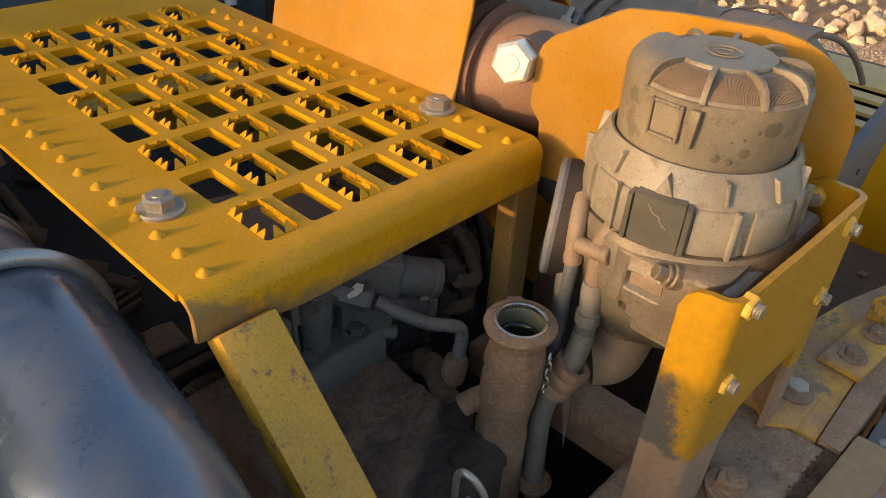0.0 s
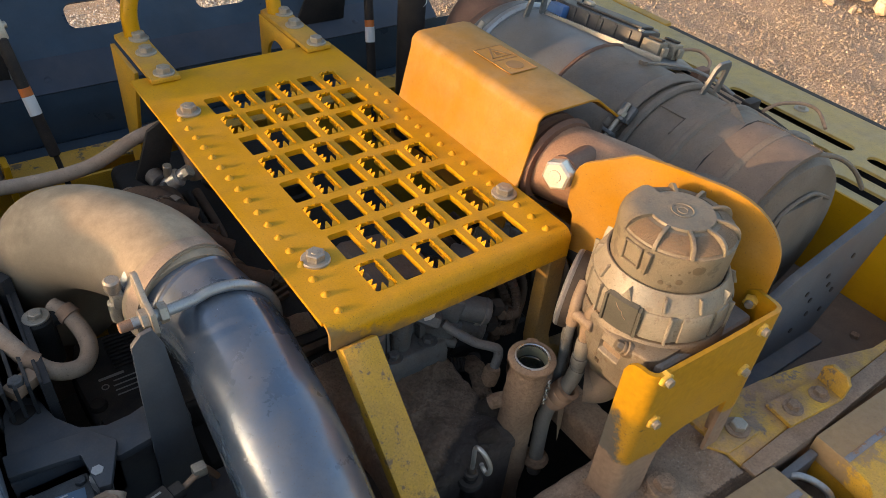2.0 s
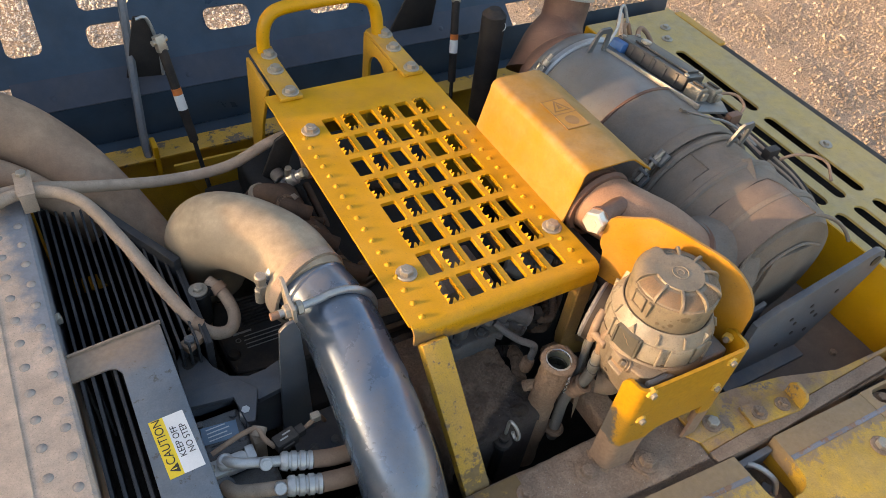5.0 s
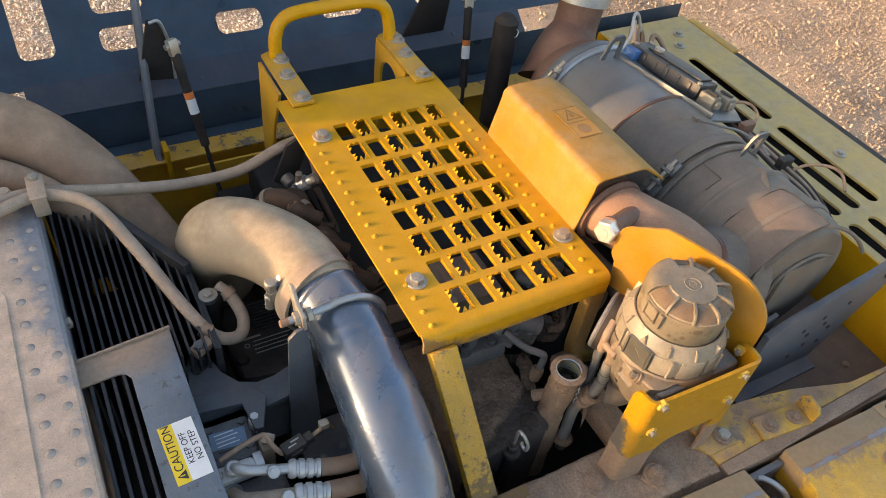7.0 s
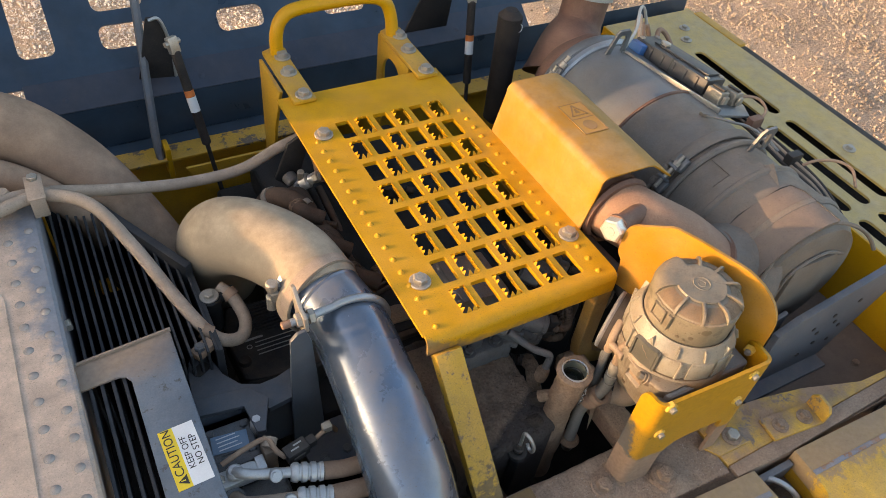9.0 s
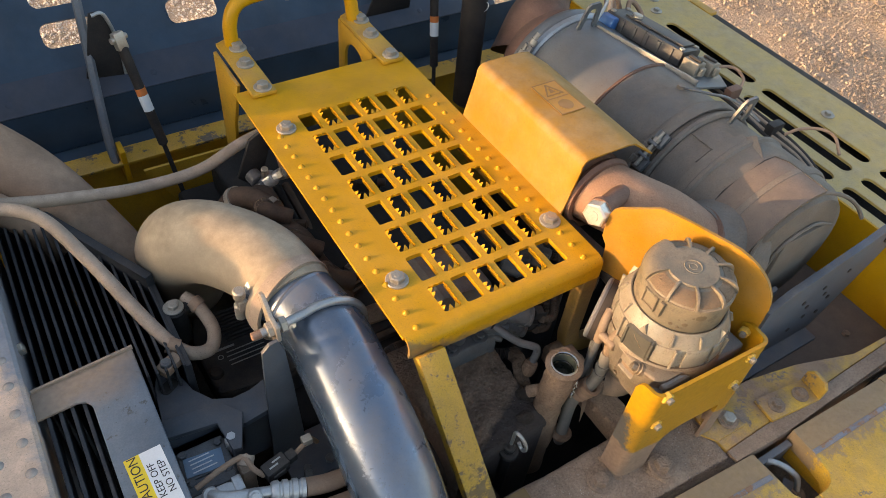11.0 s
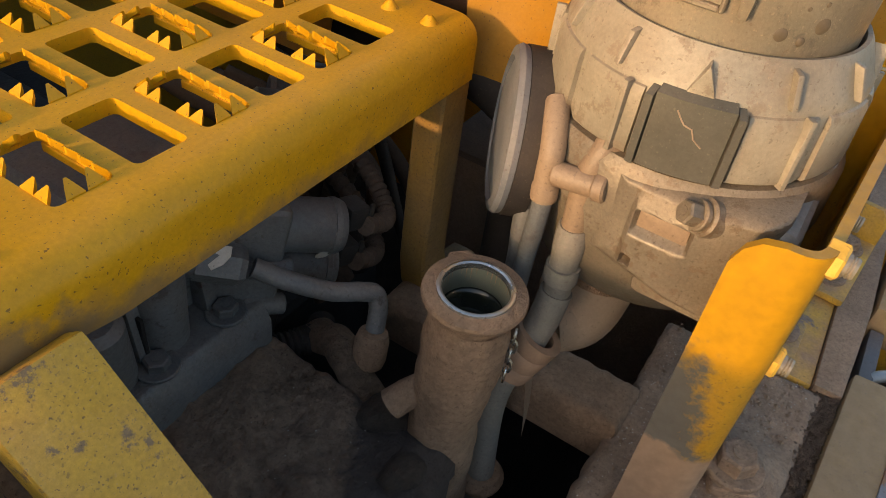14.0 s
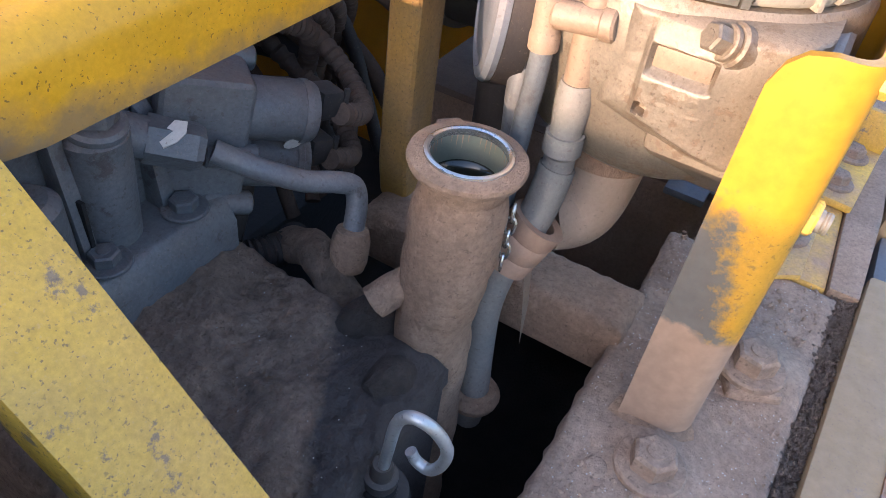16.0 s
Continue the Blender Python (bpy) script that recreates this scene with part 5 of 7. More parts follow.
LGM = Matrix.Translation((-0.0355, -0.118, -0.022)) @ Matrix(((1, 0, 0.06), (0, leg_d.z, leg_d.y), (0, -leg_d.y, leg_d.z))).to_4x4()
part("near_leg", moved(box(-0.0195, 0.0168, -0.009, 0.009, 0.0035, 0.235, 0.002), LGM), leg_paint, step, "chipped yellow leg")
part("leg_foot", moved(box(-0.0168, 0.050, -0.030, 0.010, -0.004, 0.004, 0.002), Matrix.Translation((-0.018, -0.27, -0.190))), leg_paint, step)
part("side_leg", prism([(0.204, -0.006), (0.204, -0.160), (0.208, -0.183), (0.220, -0.203), (0.250, -0.218), (0.280, -0.222), (0.280, -0.196), (0.255, -0.192), (0.238, -0.180), (0.231, -0.160), (0.231, -0.006)], "xz", -0.1165, -0.0970, 0.004, 3), side_leg_paint, step, "brown dusty yellow leg")
part("far_side_plate", prism([(0.43, 0.0), (0.535, 0.0), (0.535, -0.26), (0.50, -0.26), (0.47, -0.10)], "yz", -0.052, -0.046, 0.0015), yellow_dusty, step)
part("far_side_plate", prism([(0.425, 0.0), (0.55, 0.0), (0.55, -0.26), (0.525, -0.26), (0.525, -0.060)] + [(0.4875 + 0.0375 * math.cos(radians(a)), -0.060 + 0.0375 * math.sin(radians(a))) for a in range(15, 180, 15)] + [(0.45, -0.060), (0.45, -0.09), (0.425, -0.09)], "yz", 0.178, 0.184, 0.0012), yellow_dusty, step)


grab = thing("grab_handle", "yellow tubular grab handle bolted behind the step", "handle", (0.09, 0.52, 0.0))
part("handle_tube", tube([(-0.020, 0.532, 0.004), (-0.019, 0.534, 0.040), (-0.008, 0.537, 0.066), (0.018, 0.540, 0.078), (0.085, 0.541, 0.081), (0.150, 0.540, 0.080), (0.182, 0.537, 0.068), (0.194, 0.534, 0.040), (0.196, 0.528, 0.004)], 0.0115, 20, 8), yellow, grab)
for sx, x in ((1, -0.022), (-1, 0.200)):
    part("foot_strap", prism([(x - 0.021, 0.386), (x + 0.017, 0.386), (x + 0.017, 0.50), (x + 0.021, 0.545), (x + 0.004, 0.556), (x - 0.021, 0.545)], "xy", 0.0008, 0.0075, 0.0018), yellow_dusty, grab)
    for y in (0.400, 0.469, 0.517):
        bolt(grab, (x + (0.006 if y > 0.5 else 0), y, 0.0075), head=HEX, washer=WASH, s=0.95, spin=y * 3)


# ---- crankcase filter in its bracket ----
FX, FY = 0.226, -0.233
FM = Matrix.Translation((FX, FY, 0))
filt = thing("breather_filter", "dust-covered crankcase breather filter with an olive-grey ribbed cap", "filter", (FX, FY, -0.09))
ncap = 96
FMF, FM = FM, FM @ Matrix.Diagonal((0.968, 0.968, 1, 1))
spot_mat = mk("dried_oil_spot", (0.115, 0.09, 0.06), 0.45, dust=0.15, var=0.2, bump=0.1)
capbm = lathe([(0, 0.0982), (0.0270, 0.0985), (0.0300, 0.0985), (0.0308, 0.0975), (0.0310, 0.0962), (0.0345, 0.0958), (0.0420, 0.0942), (0.0480, 0.0912), (0.0522, 0.0872), (0.0530, 0.0850), (0.0548, 0.0846), (0.0549, 0.0780), (0.0545, 0.058), (0.0540, 0.040), (0.0535, 0.030), (0, 0.030)], ncap, FM)
cap = part("cap", capbm, cap_mat, filt, "olive-grey plastic cap under brown dust")
SHOULDER = [(0.0296, 0.0986), (0.0400, 0.0988), (0.0460, 0.0975), (0.0505, 0.0948), (0.0535, 0.0905), (0.0550, 0.0850), (0.0550, 0.0835), (0.0480, 0.0835), (0.0296, 0.0900)]
part("shoulder", sector(SHOULDER, 88, 160, 18, FM), cap_mat, cap)
flut = []
for k in range(8):
    a = radians(197 + 35.6 * k)
    rb = prism([(0.0296, 0.0984), (0.0400, 0.0988), (0.0462, 0.0978), (0.0510, 0.0950), (0.0540, 0.0908), (0.0556, 0.0850), (0.0550, 0.0836), (0.0480, 0.0850), (0.0310, 0.0930)], "xz", -0.0018, 0.0018, 0.0008)
    part("rib", moved(rb, FM @ Matrix.Rotation(a, 4, "Z")), cap_mat, cap)
    for q in range(29):
        b = a + radians(3.5 + q * 1.02)
        if k == 7 and q > 27:
            continue
        flut.append(moved(prism([(0.0355, 0.0952), (0.0420, 0.0938), (0.0480, 0.0908), (0.0524, 0.0866), (0.0526, 0.0875), (0.0482, 0.0917), (0.0422, 0.0947), (0.0357, 0.0961)], "xz", -0.00026, 0.00026), FM @ Matrix.Rotation(b, 4, "Z")))
for q in range(32):
    flut.append(moved(prism([(0.0355, 0.0952), (0.0420, 0.0938), (0.0480, 0.0908), (0.0524, 0.0866), (0.0526, 0.0875), (0.0482, 0.0917), (0.0422, 0.0947), (0.0357, 0.0961)], "xz", -0.00026, 0.00026), FM @ Matrix.Rotation(radians(162 + q * 1.04), 4, "Z")))
part("knurling", joined(*flut), pocket_mat, cap, "fine knurling under brown dust")["kind"] = "stuff"
part("logo_ring", lathe([(0.0092, 0.0986), (0.0104, 0.0992), (0.0110, 0.0986)], 36, FM, False), cap_mat, filt)
part("logo_ring", lathe([(0.0040, 0.0986), (0.0048, 0.0990), (0.0054, 0.0986)], 24, FM, False), cap_mat, filt)
pa = FM @ Matrix.Rotation(radians(178), 4, "Z")
part("cap_window", moved(joined(box(0.0530, 0.0572, -0.0105, -0.0085, 0.060, 0.082, 0.0006, 1), box(0.0530, 0.0572, 0.0085, 0.0105, 0.060, 0.082, 0.0006, 1), box(0.0530, 0.0572, -0.0085, 0.0085, 0.060, 0.0622, 0.0006, 1), box(0.0530, 0.0572, -0.0085, 0.0085, 0.080, 0.082, 0.0006, 1)), pa), cap_mat, cap)
part("window_dust", moved(box(0.0530, 0.0550, -0.0084, 0.0084, 0.0623, 0.0799, 0.0003, 1), pa), cap_mat, cap)
part("stop_block", moved(prism([(0.0205, 0.082), (0.0145, 0.082), (0.0150, 0.060), (0.0190, 0.060)], "yz", 0.0525, 0.0562, 0.0006), pa), cap_mat, cap)
for az, z, r in ((243, 0.074, 0.0062), (228, 0.060, 0.0032), (212, 0.056, 0.0026), (221, 0.054, 0.0018), (234, 0.072, 0.0016), (226, 0.068, 0.0012), (219, 0.066, 0.0010)):
    part("oil_spot", moved(lathe([(0, 0.0004), (r * 0.7, 0.00035), (r, 0.0)], 18), FM @ Matrix.Rotation(radians(az), 4, "Z") @ Matrix.Translation((0.0545, 0, z)) @ Matrix.Rotation(radians(90), 4, "Y")), spot_mat, cap, "dried oil spot")
FM = FMF
FMC = Matrix.Translation((FX, FY, 0.006)) @ Matrix.Diagonal((0.967, 0.967, 1, 1))
part("gasket", lathe([(0.0515, 0.0365), (0.0548, 0.0365), (0.0548, 0.0395), (0.0515, 0.0395)], 64, FMC, True), black, filt)
part("collar", lathe([(0.0550, 0.030), (0.0552, 0.0405), (0.0560, 0.0425), (0.0578, 0.0428), (0.0596, 0.0405), (0.0650, 0.0290), (0.0664, 0.0268), (0.0672, -0.004), (0.0655, -0.007), (0.0545, -0.007)], 72, FMC, True), ring_mat, filt, "grey-beige plastic screw collar")
for k in range(12):
    a = radians(30 * k + 11)
    rm = FMC @ Matrix.Rotation(a, 4, "Z")
    if k != 6:
        part("collar_pad", sector([(0.0655, -0.0055), (0.0684, -0.0055), (0.0696, -0.0035), (0.0688, 0.0205), (0.0676, 0.0232), (0.0655, 0.0240)], -12.6, 12.6, 8, rm), ring_mat, filt)
    if k % 3:
        part("collar_fin", moved(prism([(0.0590, 0.0405), (0.0640, 0.0395), (0.0690, 0.0275), (0.0655, 0.0268)], "xz", -0.0013, 0.0013, 0.0005), rm), ring_mat, filt)
    else:
        part("collar_lug", moved(prism([(-0.006, 0.0262), (0.006, 0.0262), (0.0, 0.0392)], "yz", 0.0585, 0.0668, 0.0008), rm), ring_mat, filt)
    if k % 2:
        part("collar_rib", moved(box(0.0675, 0.0722, -0.0013, 0.0013, -0.006, 0.025, 0.0006), rm @ Matrix.Rotation(radians(7), 4, "Z")), ring_mat, filt)
dm = FMC @ Matrix.Rotation(radians(191), 4, "Z")
part("data_plate", joined(sector([(0.0665, -0.006), (0.0712, -0.006), (0.0712, 0.0255), (0.0665, 0.0275)], -12.5, 12.5, 8, dm), sector([(0.0665, -0.006), (0.0728, -0.006), (0.0728, 0.024), (0.0665, 0.026)], -15.5, -13.0, 2, dm), sector([(0.0665, -0.006), (0.0728, -0.006), (0.0728, 0.024), (0.0665, 0.026)], 13.0, 15.5, 2, dm)), plate_dark, filt, "dark plastic plate on the collar")
part("plate_scratch", moved(tube([(0.0714, 0.007, 0.009), (0.0716, 0.003, 0.012), (0.0716, 0.0015, 0.0155), (0.0716, -0.002, 0.0165), (0.0714, -0.006, 0.0215)], 0.00035, 5, 2), dm), rub_tan, filt)
part("housing", lathe([(0, -0.0015), (0.0670, -0.0015), (0.0700, -0.006), (0.0705, -0.030), (0.066, -0.045), (0.062, -0.064), (0.056, -0.080), (0.042, -0.090), (0, -0.092)], 56, FM), alu, filt, "dusty cast aluminium housing")


def cast_face(rise=0.0032):
    """The cast front of the housing: rounded edges, a raised pad that fades out to one side and a pocket cut in its top."""
    def ramp(v, lo, hi):
        k = max(0.0, min(1.0, (v - lo) / (hi - lo)))
        return k * k * (3 - 2 * k)
    bm = bmesh.new()
    nu, nv, r, rows = 84, 72, 0.012, []
    for i in range(nu + 1):
        y = -0.222 - 0.072 * i / nu
        low, top = -0.050 + 0.28 * (y + 0.222), -0.004
        row = []
        for j in range(nv + 1):
            z = low + (top - low) * j / nv
            edge = min(1.0, min(-0.222 - y, y + 0.294, z - low, (top - z) * 2.5) / r)
            x = 0.1548 + r * (1 - math.sqrt(max(0.0, 1 - (1 - edge) ** 2))) + 0.35 * max(0.0, -0.262 - y) ** 1.2
            pad = ramp(-y, 0.2365, 0.2395) * ramp(z, -0.0475 + 0.28 * (y + 0.238), -0.0445 + 0.28 * (y + 0.238)) * ramp(-z, 0.0060, 0.0205) * (1 - ramp(-y, 0.258, 0.288))
            pocket = ramp(-y, 0.2385, 0.2410) * ramp(-y, 0.2640, 0.2622) * ramp(-z, 0.0160, 0.0185) * ramp(z, -0.0298, -0.0248)
            hole = ramp(abs(y + 0.2418), 0.0022, 0.0016) * ramp(abs(z + 0.0418), 0.0024, 0.0018)
            x += -rise * pad + 0.0046 * pocket + 0.0050 * hole + 0.00025 * fbm(y, z, 160, 3)
            row.append(bm.verts.new((x, y, z)))
        rows.append(row)
    for p, q in zip(rows, rows[1:]):
        for k in range(nv):
            bm.faces.new((p[k], p[k + 1], q[k + 1], q[k]))
    rim = [rows[i][0] for i in range(nu + 1)] + rows[nu][1:] + [rows[i][nv] for i in range(nu - 1, -1, -1)] + rows[0][nv - 1:0:-1]
    deep = [bm.verts.new((0.205, v.co.y, v.co.z)) for v in rim]
    for k in range(len(rim)):
        n = (k + 1) % len(rim)
        bm.faces.new((rim[k], rim[n], deep[n], deep[k]))
    bm.faces.new(deep)
    bmesh.ops.recalc_face_normals(bm, faces=bm.faces)
    return bm


part("housing_face", cast_face(), alu, filt, "cast face with a raised pad, a pocket and a small hole")
# Dust-brown slab that darkens the pocket in place of its shade.
part("pocket_dust", box(0.1552, 0.160, -0.2622, -0.2405, -0.0262, -0.0178, 0.0012), tee_mat, filt, "brown dusty slab that carries the pocket's shade")
part("housing_foot", prism([(0.157, -0.018), (0.205, -0.018), (0.215, -0.075), (0.198, -0.092), (0.166, -0.066), (0.157, -0.060)], "xz", -0.299, -0.246, 0.004), alu, filt)
bolt(filt, (0.1550, -0.2610, -0.0095), d=(-0.66, 0.66, 0.36), head=hex_mesh("housing_bolt", alu, 0.0052, 0.0065), washer=None)
part("plug_flange", joined(rod((0.1660, -0.2720, -0.0155), (0.1570, -0.2630, -0.0105), 0.0082, 20, 0.001), rod((0.1570, -0.2630, -0.0105), (0.1550, -0.2610, -0.0095), 0.0066, 20, 0.0006)), alu, filt)
part("top_shoulder", box(0.165, 0.296, -0.3000, -0.24, -0.03, -0.0085, 0.006, 3), shoulder_mat, filt, "flat dusty top of the housing, painted sky-lit grey")
vd = Vector((-0.50, 0.86, 0.05)).normalized()
vp = Vector((0.192, -0.164, -0.031))
VM = axis_pose(vp, vd) @ Matrix.Scale(1.02, 4)
part("valve_body", lathe([(0, -0.036), (0.018, -0.036), (0.026, -0.030), (0.033, -0.018), (0.0375, -0.0095), (0, -0.0095)], 44, VM), ring_mat, filt, "grey cup of the round valve")
part("valve_cover", lathe([(0, 0.0013), (0.0345, 0.0013), (0.0345, 0.0050), (0.029, 0.0068), (0.012, 0.0075), (0, 0.0075)], 44, VM), arm_steel, filt, "round slate diaphragm cover")
part("valve_gasket", lathe([(0.0370, -0.009), (0.0405, -0.009), (0.0405, 0.0012), (0.0370, 0.0012)], 44, VM, True), black, filt)
part("valve_rim", lathe([(0.0345, 0.0014), (0.0398, 0.0014), (0.0405, 0.004), (0.0390, 0.0065), (0.0345, 0.0075)], 44, VM, True), arm_steel, filt)
part("tee_barrel", joined(rod((0.158, -0.1995, -0.0205), (0.158, -0.2235, -0.0175), 0.0056, 20, 0.0015), rod((0.158, -0.2185, -0.0182), (0.158, -0.2245, -0.0174), 0.0064, 20, 0.001)), tee_mat, filt)
part("tee_elbow", tube([(0.176, -0.188, 0.002), (0.166, -0.193, -0.004), (0.160, -0.1965, -0.012), (0.1595, -0.1970, -0.024), (0.1600, -0.1975, -0.036)], lambda s: 0.0056 if s < 0.85 else 0.0062, 18), tee_mat, filt)
part("tee_riser", tube([(0.172, -0.222, 0.006), (0.164, -0.2165, -0.006), (0.162, -0.2140, -0.020), (0.1645, -0.2135, -0.048)], lambda s: 0.0061, 18), tee_mat, filt)
part("drain_pipe", tube([(0.1600, -0.1975, -0.034), (0.1600, -0.1970, -0.055), (0.1605, -0.1958, -0.075), (0.1640, -0.1930, -0.140)], 0.0046, 16), cast, filt)
part("drain_sleeve", tube([(0.1645, -0.2135, -0.046), (0.1650, -0.2138, -0.058), (0.1650, -0.2136, -0.072)], lambda s: 0.0070 + 0.0010 * math.sin(math.pi * min(1, s * 1.2)), 20), hose_grey, filt)
part("drain_nut", lathe([(0, 0), (0.0084, 0.0), (0.0086, 0.009), (0.0070, 0.011), (0.0070, 0.017), (0.0060, 0.0205), (0, 0.0205)], 18, axis_pose((0.1650, -0.2136, -0.0705), (0, -0.02, -1))), hose_grey, filt)
part("side_pipe", tube([(0.178, -0.186, -0.030), (0.170, -0.188, -0.060), (0.171, -0.189, -0.085), (0.176, -0.187, -0.13)], 0.0062, 16), cast, filt)
part("outlet_elbow", tube([(0.214, -0.222, -0.085), (0.212, -0.220, -0.115), (0.206, -0.216, -0.132), (0.196, -0.205, -0.135)], 0.022, 22), rub_tan, filt, "dust-caked rubber outlet elbow")
part("outlet_clamp", lathe([(0.022, -0.006), (0.0245, -0.006), (0.0245, 0.006), (0.022, 0.006)], 26, axis_pose((0.2135, -0.2215, -0.095), (0, 0, 1)), True), neck_dirt, filt)

# yellow guard plate
guard = thing("filter_guard", "bent yellow guard plate behind the filter, sun-toned orange", "guard", (0.29, -0.2, -0.05))


def swept_wall(plan, outline, th):
    """An upright plate along a bent plan line; outline is (way along it, height) pairs."""
    segs = []
    tot = 0.0
    for a, b in zip(plan, plan[1:]):
        a, b = Vector(a), Vector(b)
        segs.append((tot, a, (b - a).normalized(), (b - a).length))
        tot += (b - a).length

    def at(s, off):
        for k, (s0, a, d, ln) in enumerate(segs):
            if s <= s0 + ln + 1e-9 or k == len(segs) - 1:
                n = Vector((-d.y, d.x))
                q = a + d * (s - s0) + n * off
                return q
    bm = bmesh.new()
    tops = outline
    fr = [[bm.verts.new((*at(s, o), z)) for s, z in ((s, z1), (s, z0))] for o in (0.0, th) for s, z1, z0 in tops]
    n = len(tops)
    A, B = fr[:n], fr[n:]
    for k in range(n - 1):
        bm.faces.new((A[k][0], A[k + 1][0], A[k + 1][1], A[k][1]))
        bm.faces.new((B[k][0], B[k][1], B[k + 1][1], B[k + 1][0]))
        bm.faces.new((A[k][0], B[k][0], B[k + 1][0], A[k + 1][0]))
        bm.faces.new((A[k][1], A[k + 1][1], B[k + 1][1], B[k][1]))
    for k in (0, n - 1):
        bm.faces.new((A[k][0], A[k][1], B[k][1], B[k][0]))
    return bm


GP = [(0.240, -0.093), (0.2665, -0.146), (0.318, -0.294)]
G1 = math.hypot(0.0265, 0.053)
G2 = G1 + math.hypot(0.0515, 0.148)
prof = [(0.0, 0.052, 0.018), (0.003, 0.062, 0.012), (0.008, 0.068, 0.005), (0.012, 0.071, -0.05), (0.03, 0.081, -0.05), (G1 - 0.006, 0.094, -0.05), (G1, 0.096, -0.05), (G1 + 0.006, 0.0965, -0.05)]
prof += [(G1 + 0.03, 0.0985, -0.05), (G1 + 0.06, 0.0985, -0.05)]
for a in range(0, 91, 10):
    prof.append((G2 - 0.070 + 0.070 * math.sin(radians(a)), 0.0345 + 0.064 * math.cos(radians(a)), -0.05 if a < 60 else -0.01 - 0.0))
part("plate", swept_wall(GP, prof, -0.0045), yellow_sunlit, guard)
bolt(guard, (0.305, -0.288, -0.002), d=(-0.9, -0.3, 0), head=HEX_Y, s=0.9, stud=True)

# yellow filter bracket
brk = thing("filter_bracket", "yellow folded steel bracket rubbed and dirty at its foot", "bracket", (0.2, -0.31, -0.19))
BY = -0.304


def bent_sheet(plan, radius, th, top, low, extra=()):
    """An upright steel sheet along a plan line with rounded folds; top and low give its edges by the way along it."""
    pts = [Vector(p) for p in plan]
    line = [pts[0]]
    for a, b, c in zip(pts, pts[1:], pts[2:]):
        u, v = (b - a).normalized(), (c - b).normalized()
        line += [(b - u * radius).lerp(b, k / 6).lerp(b.lerp(b + v * radius, k / 6), k / 6) for k in range(7)]
    line.append(pts[-1])
    ways = [0.0]
    for a, b in zip(line, line[1:]):
        ways.append(ways[-1] + (b - a).length)
    stops = sorted(set([round(w, 6) for w in ways] + [round(e, 6) for e in extra if e < ways[-1]]))
    bm = bmesh.new()
    rows = []
    for w in stops:
        k = max(0, min(len(line) - 2, next((i for i in range(len(ways) - 1) if w <= ways[i + 1] + 1e-6), len(line) - 2)))
        d = (line[k + 1] - line[k]).normalized()
        if abs(w - ways[k + 1]) < 1e-5 and k + 2 < len(line):
            d = (d + (line[k + 2] - line[k + 1]).normalized()).normalized()
        q = line[k] + (line[k + 1] - line[k]).normalized() * (w - ways[k])
        n = Vector((-d.y, d.x)) * th
        z1, z0 = top(w), low(w)
        rows.append([bm.verts.new((q.x, q.y, z1)), bm.verts.new((q.x, q.y, z0)), bm.verts.new((q.x + n.x, q.y + n.y, z0)), bm.verts.new((q.x + n.x, q.y + n.y, z1))])
    for a, b in zip(rows, rows[1:]):
        for k in range(4):
            bm.faces.new((a[k], a[(k + 1) % 4], b[(k + 1) % 4], b[k]))
    bm.faces.new(rows[0]), bm.faces.new(rows[-1][::-1])
    bmesh.ops.recalc_face_normals(bm, faces=bm.faces)
    return bm


def steps(*table):
    """A height that runs straight between the given (way, height) pairs."""
    def at(w):
        for (a, p), (b, q) in zip(table, table[1:]):
            if w <= b:
                return p + (q - p) * max(0.0, (w - a) / (b - a))
        return table[-1][1]
    return at


def plate_y(x):
    return BY - 0.0025 - 0.056 * (x - 0.145)


LEG_W = 0.0245
btop = ((0.0, -0.012), (0.003, -0.004), (0.008, 0.001), (0.016, 0.003), (LEG_W + 0.02, 0.003), (LEG_W + 0.09, 0.006), (LEG_W + 0.150, 0.011), (LEG_W + 0.185, 0.010), (LEG_W + 0.196, 0.002))
blow = ((0.0, -0.190), (LEG_W + 0.041, -0.190), (LEG_W + 0.0412, -0.150), (LEG_W + 0.043, -0.132), (LEG_W + 0.048, -0.119), (LEG_W + 0.058, -0.110), (LEG_W + 0.075, -0.106), (LEG_W + 0.134, -0.103), (LEG_W + 0.1342, -0.186), (LEG_W + 0.158, -0.186), (LEG_W + 0.175, -0.186), (LEG_W + 0.178, -0.120), (LEG_W + 0.196, -0.050))
part("bent_plate", bent_sheet([(0.1435, BY + 0.0245), (0.1435, plate_y(0.1435)), (0.3045, plate_y(0.3045)), (0.3085, plate_y(0.3045) + 0.042)], 0.0085, -0.0045, steps(*btop), steps(*blow), [p[0] for p in btop + blow]), bracket_foot, brk, "folded plate with paint rubbed to grey steel on its leg")
part("far_foot", prism([(0.284, -0.317), (0.298, -0.337), (0.350, -0.338), (0.354, -0.308), (0.302, -0.302)], "xy", -0.1878, -0.1835, 0.0012), yellow_rail, brk)
part("dirt_fillet", tube([(0.150, BY - 0.006, -0.188), (0.142, BY + 0.002, -0.187), (0.141, BY + 0.014, -0.187), (0.146, BY + 0.026, -0.188)], 0.007, 12, rough=0.003), neck_dirt, brk)

for bx, bz in ((0.154, -0.003), (0.279, -0.002), (0.279, -0.057), (0.159, -0.062)):
    bolt(brk, (bx, plate_y(bx) - 0.0003, bz), d=(-0.056, -1, 0), head=HEX_Y, s=0.98, stud=True, spin=bx * 9)
bolt(brk, (0.334, -0.321, -0.1835), head=HEX, washer=WASH_D, s=0.95)

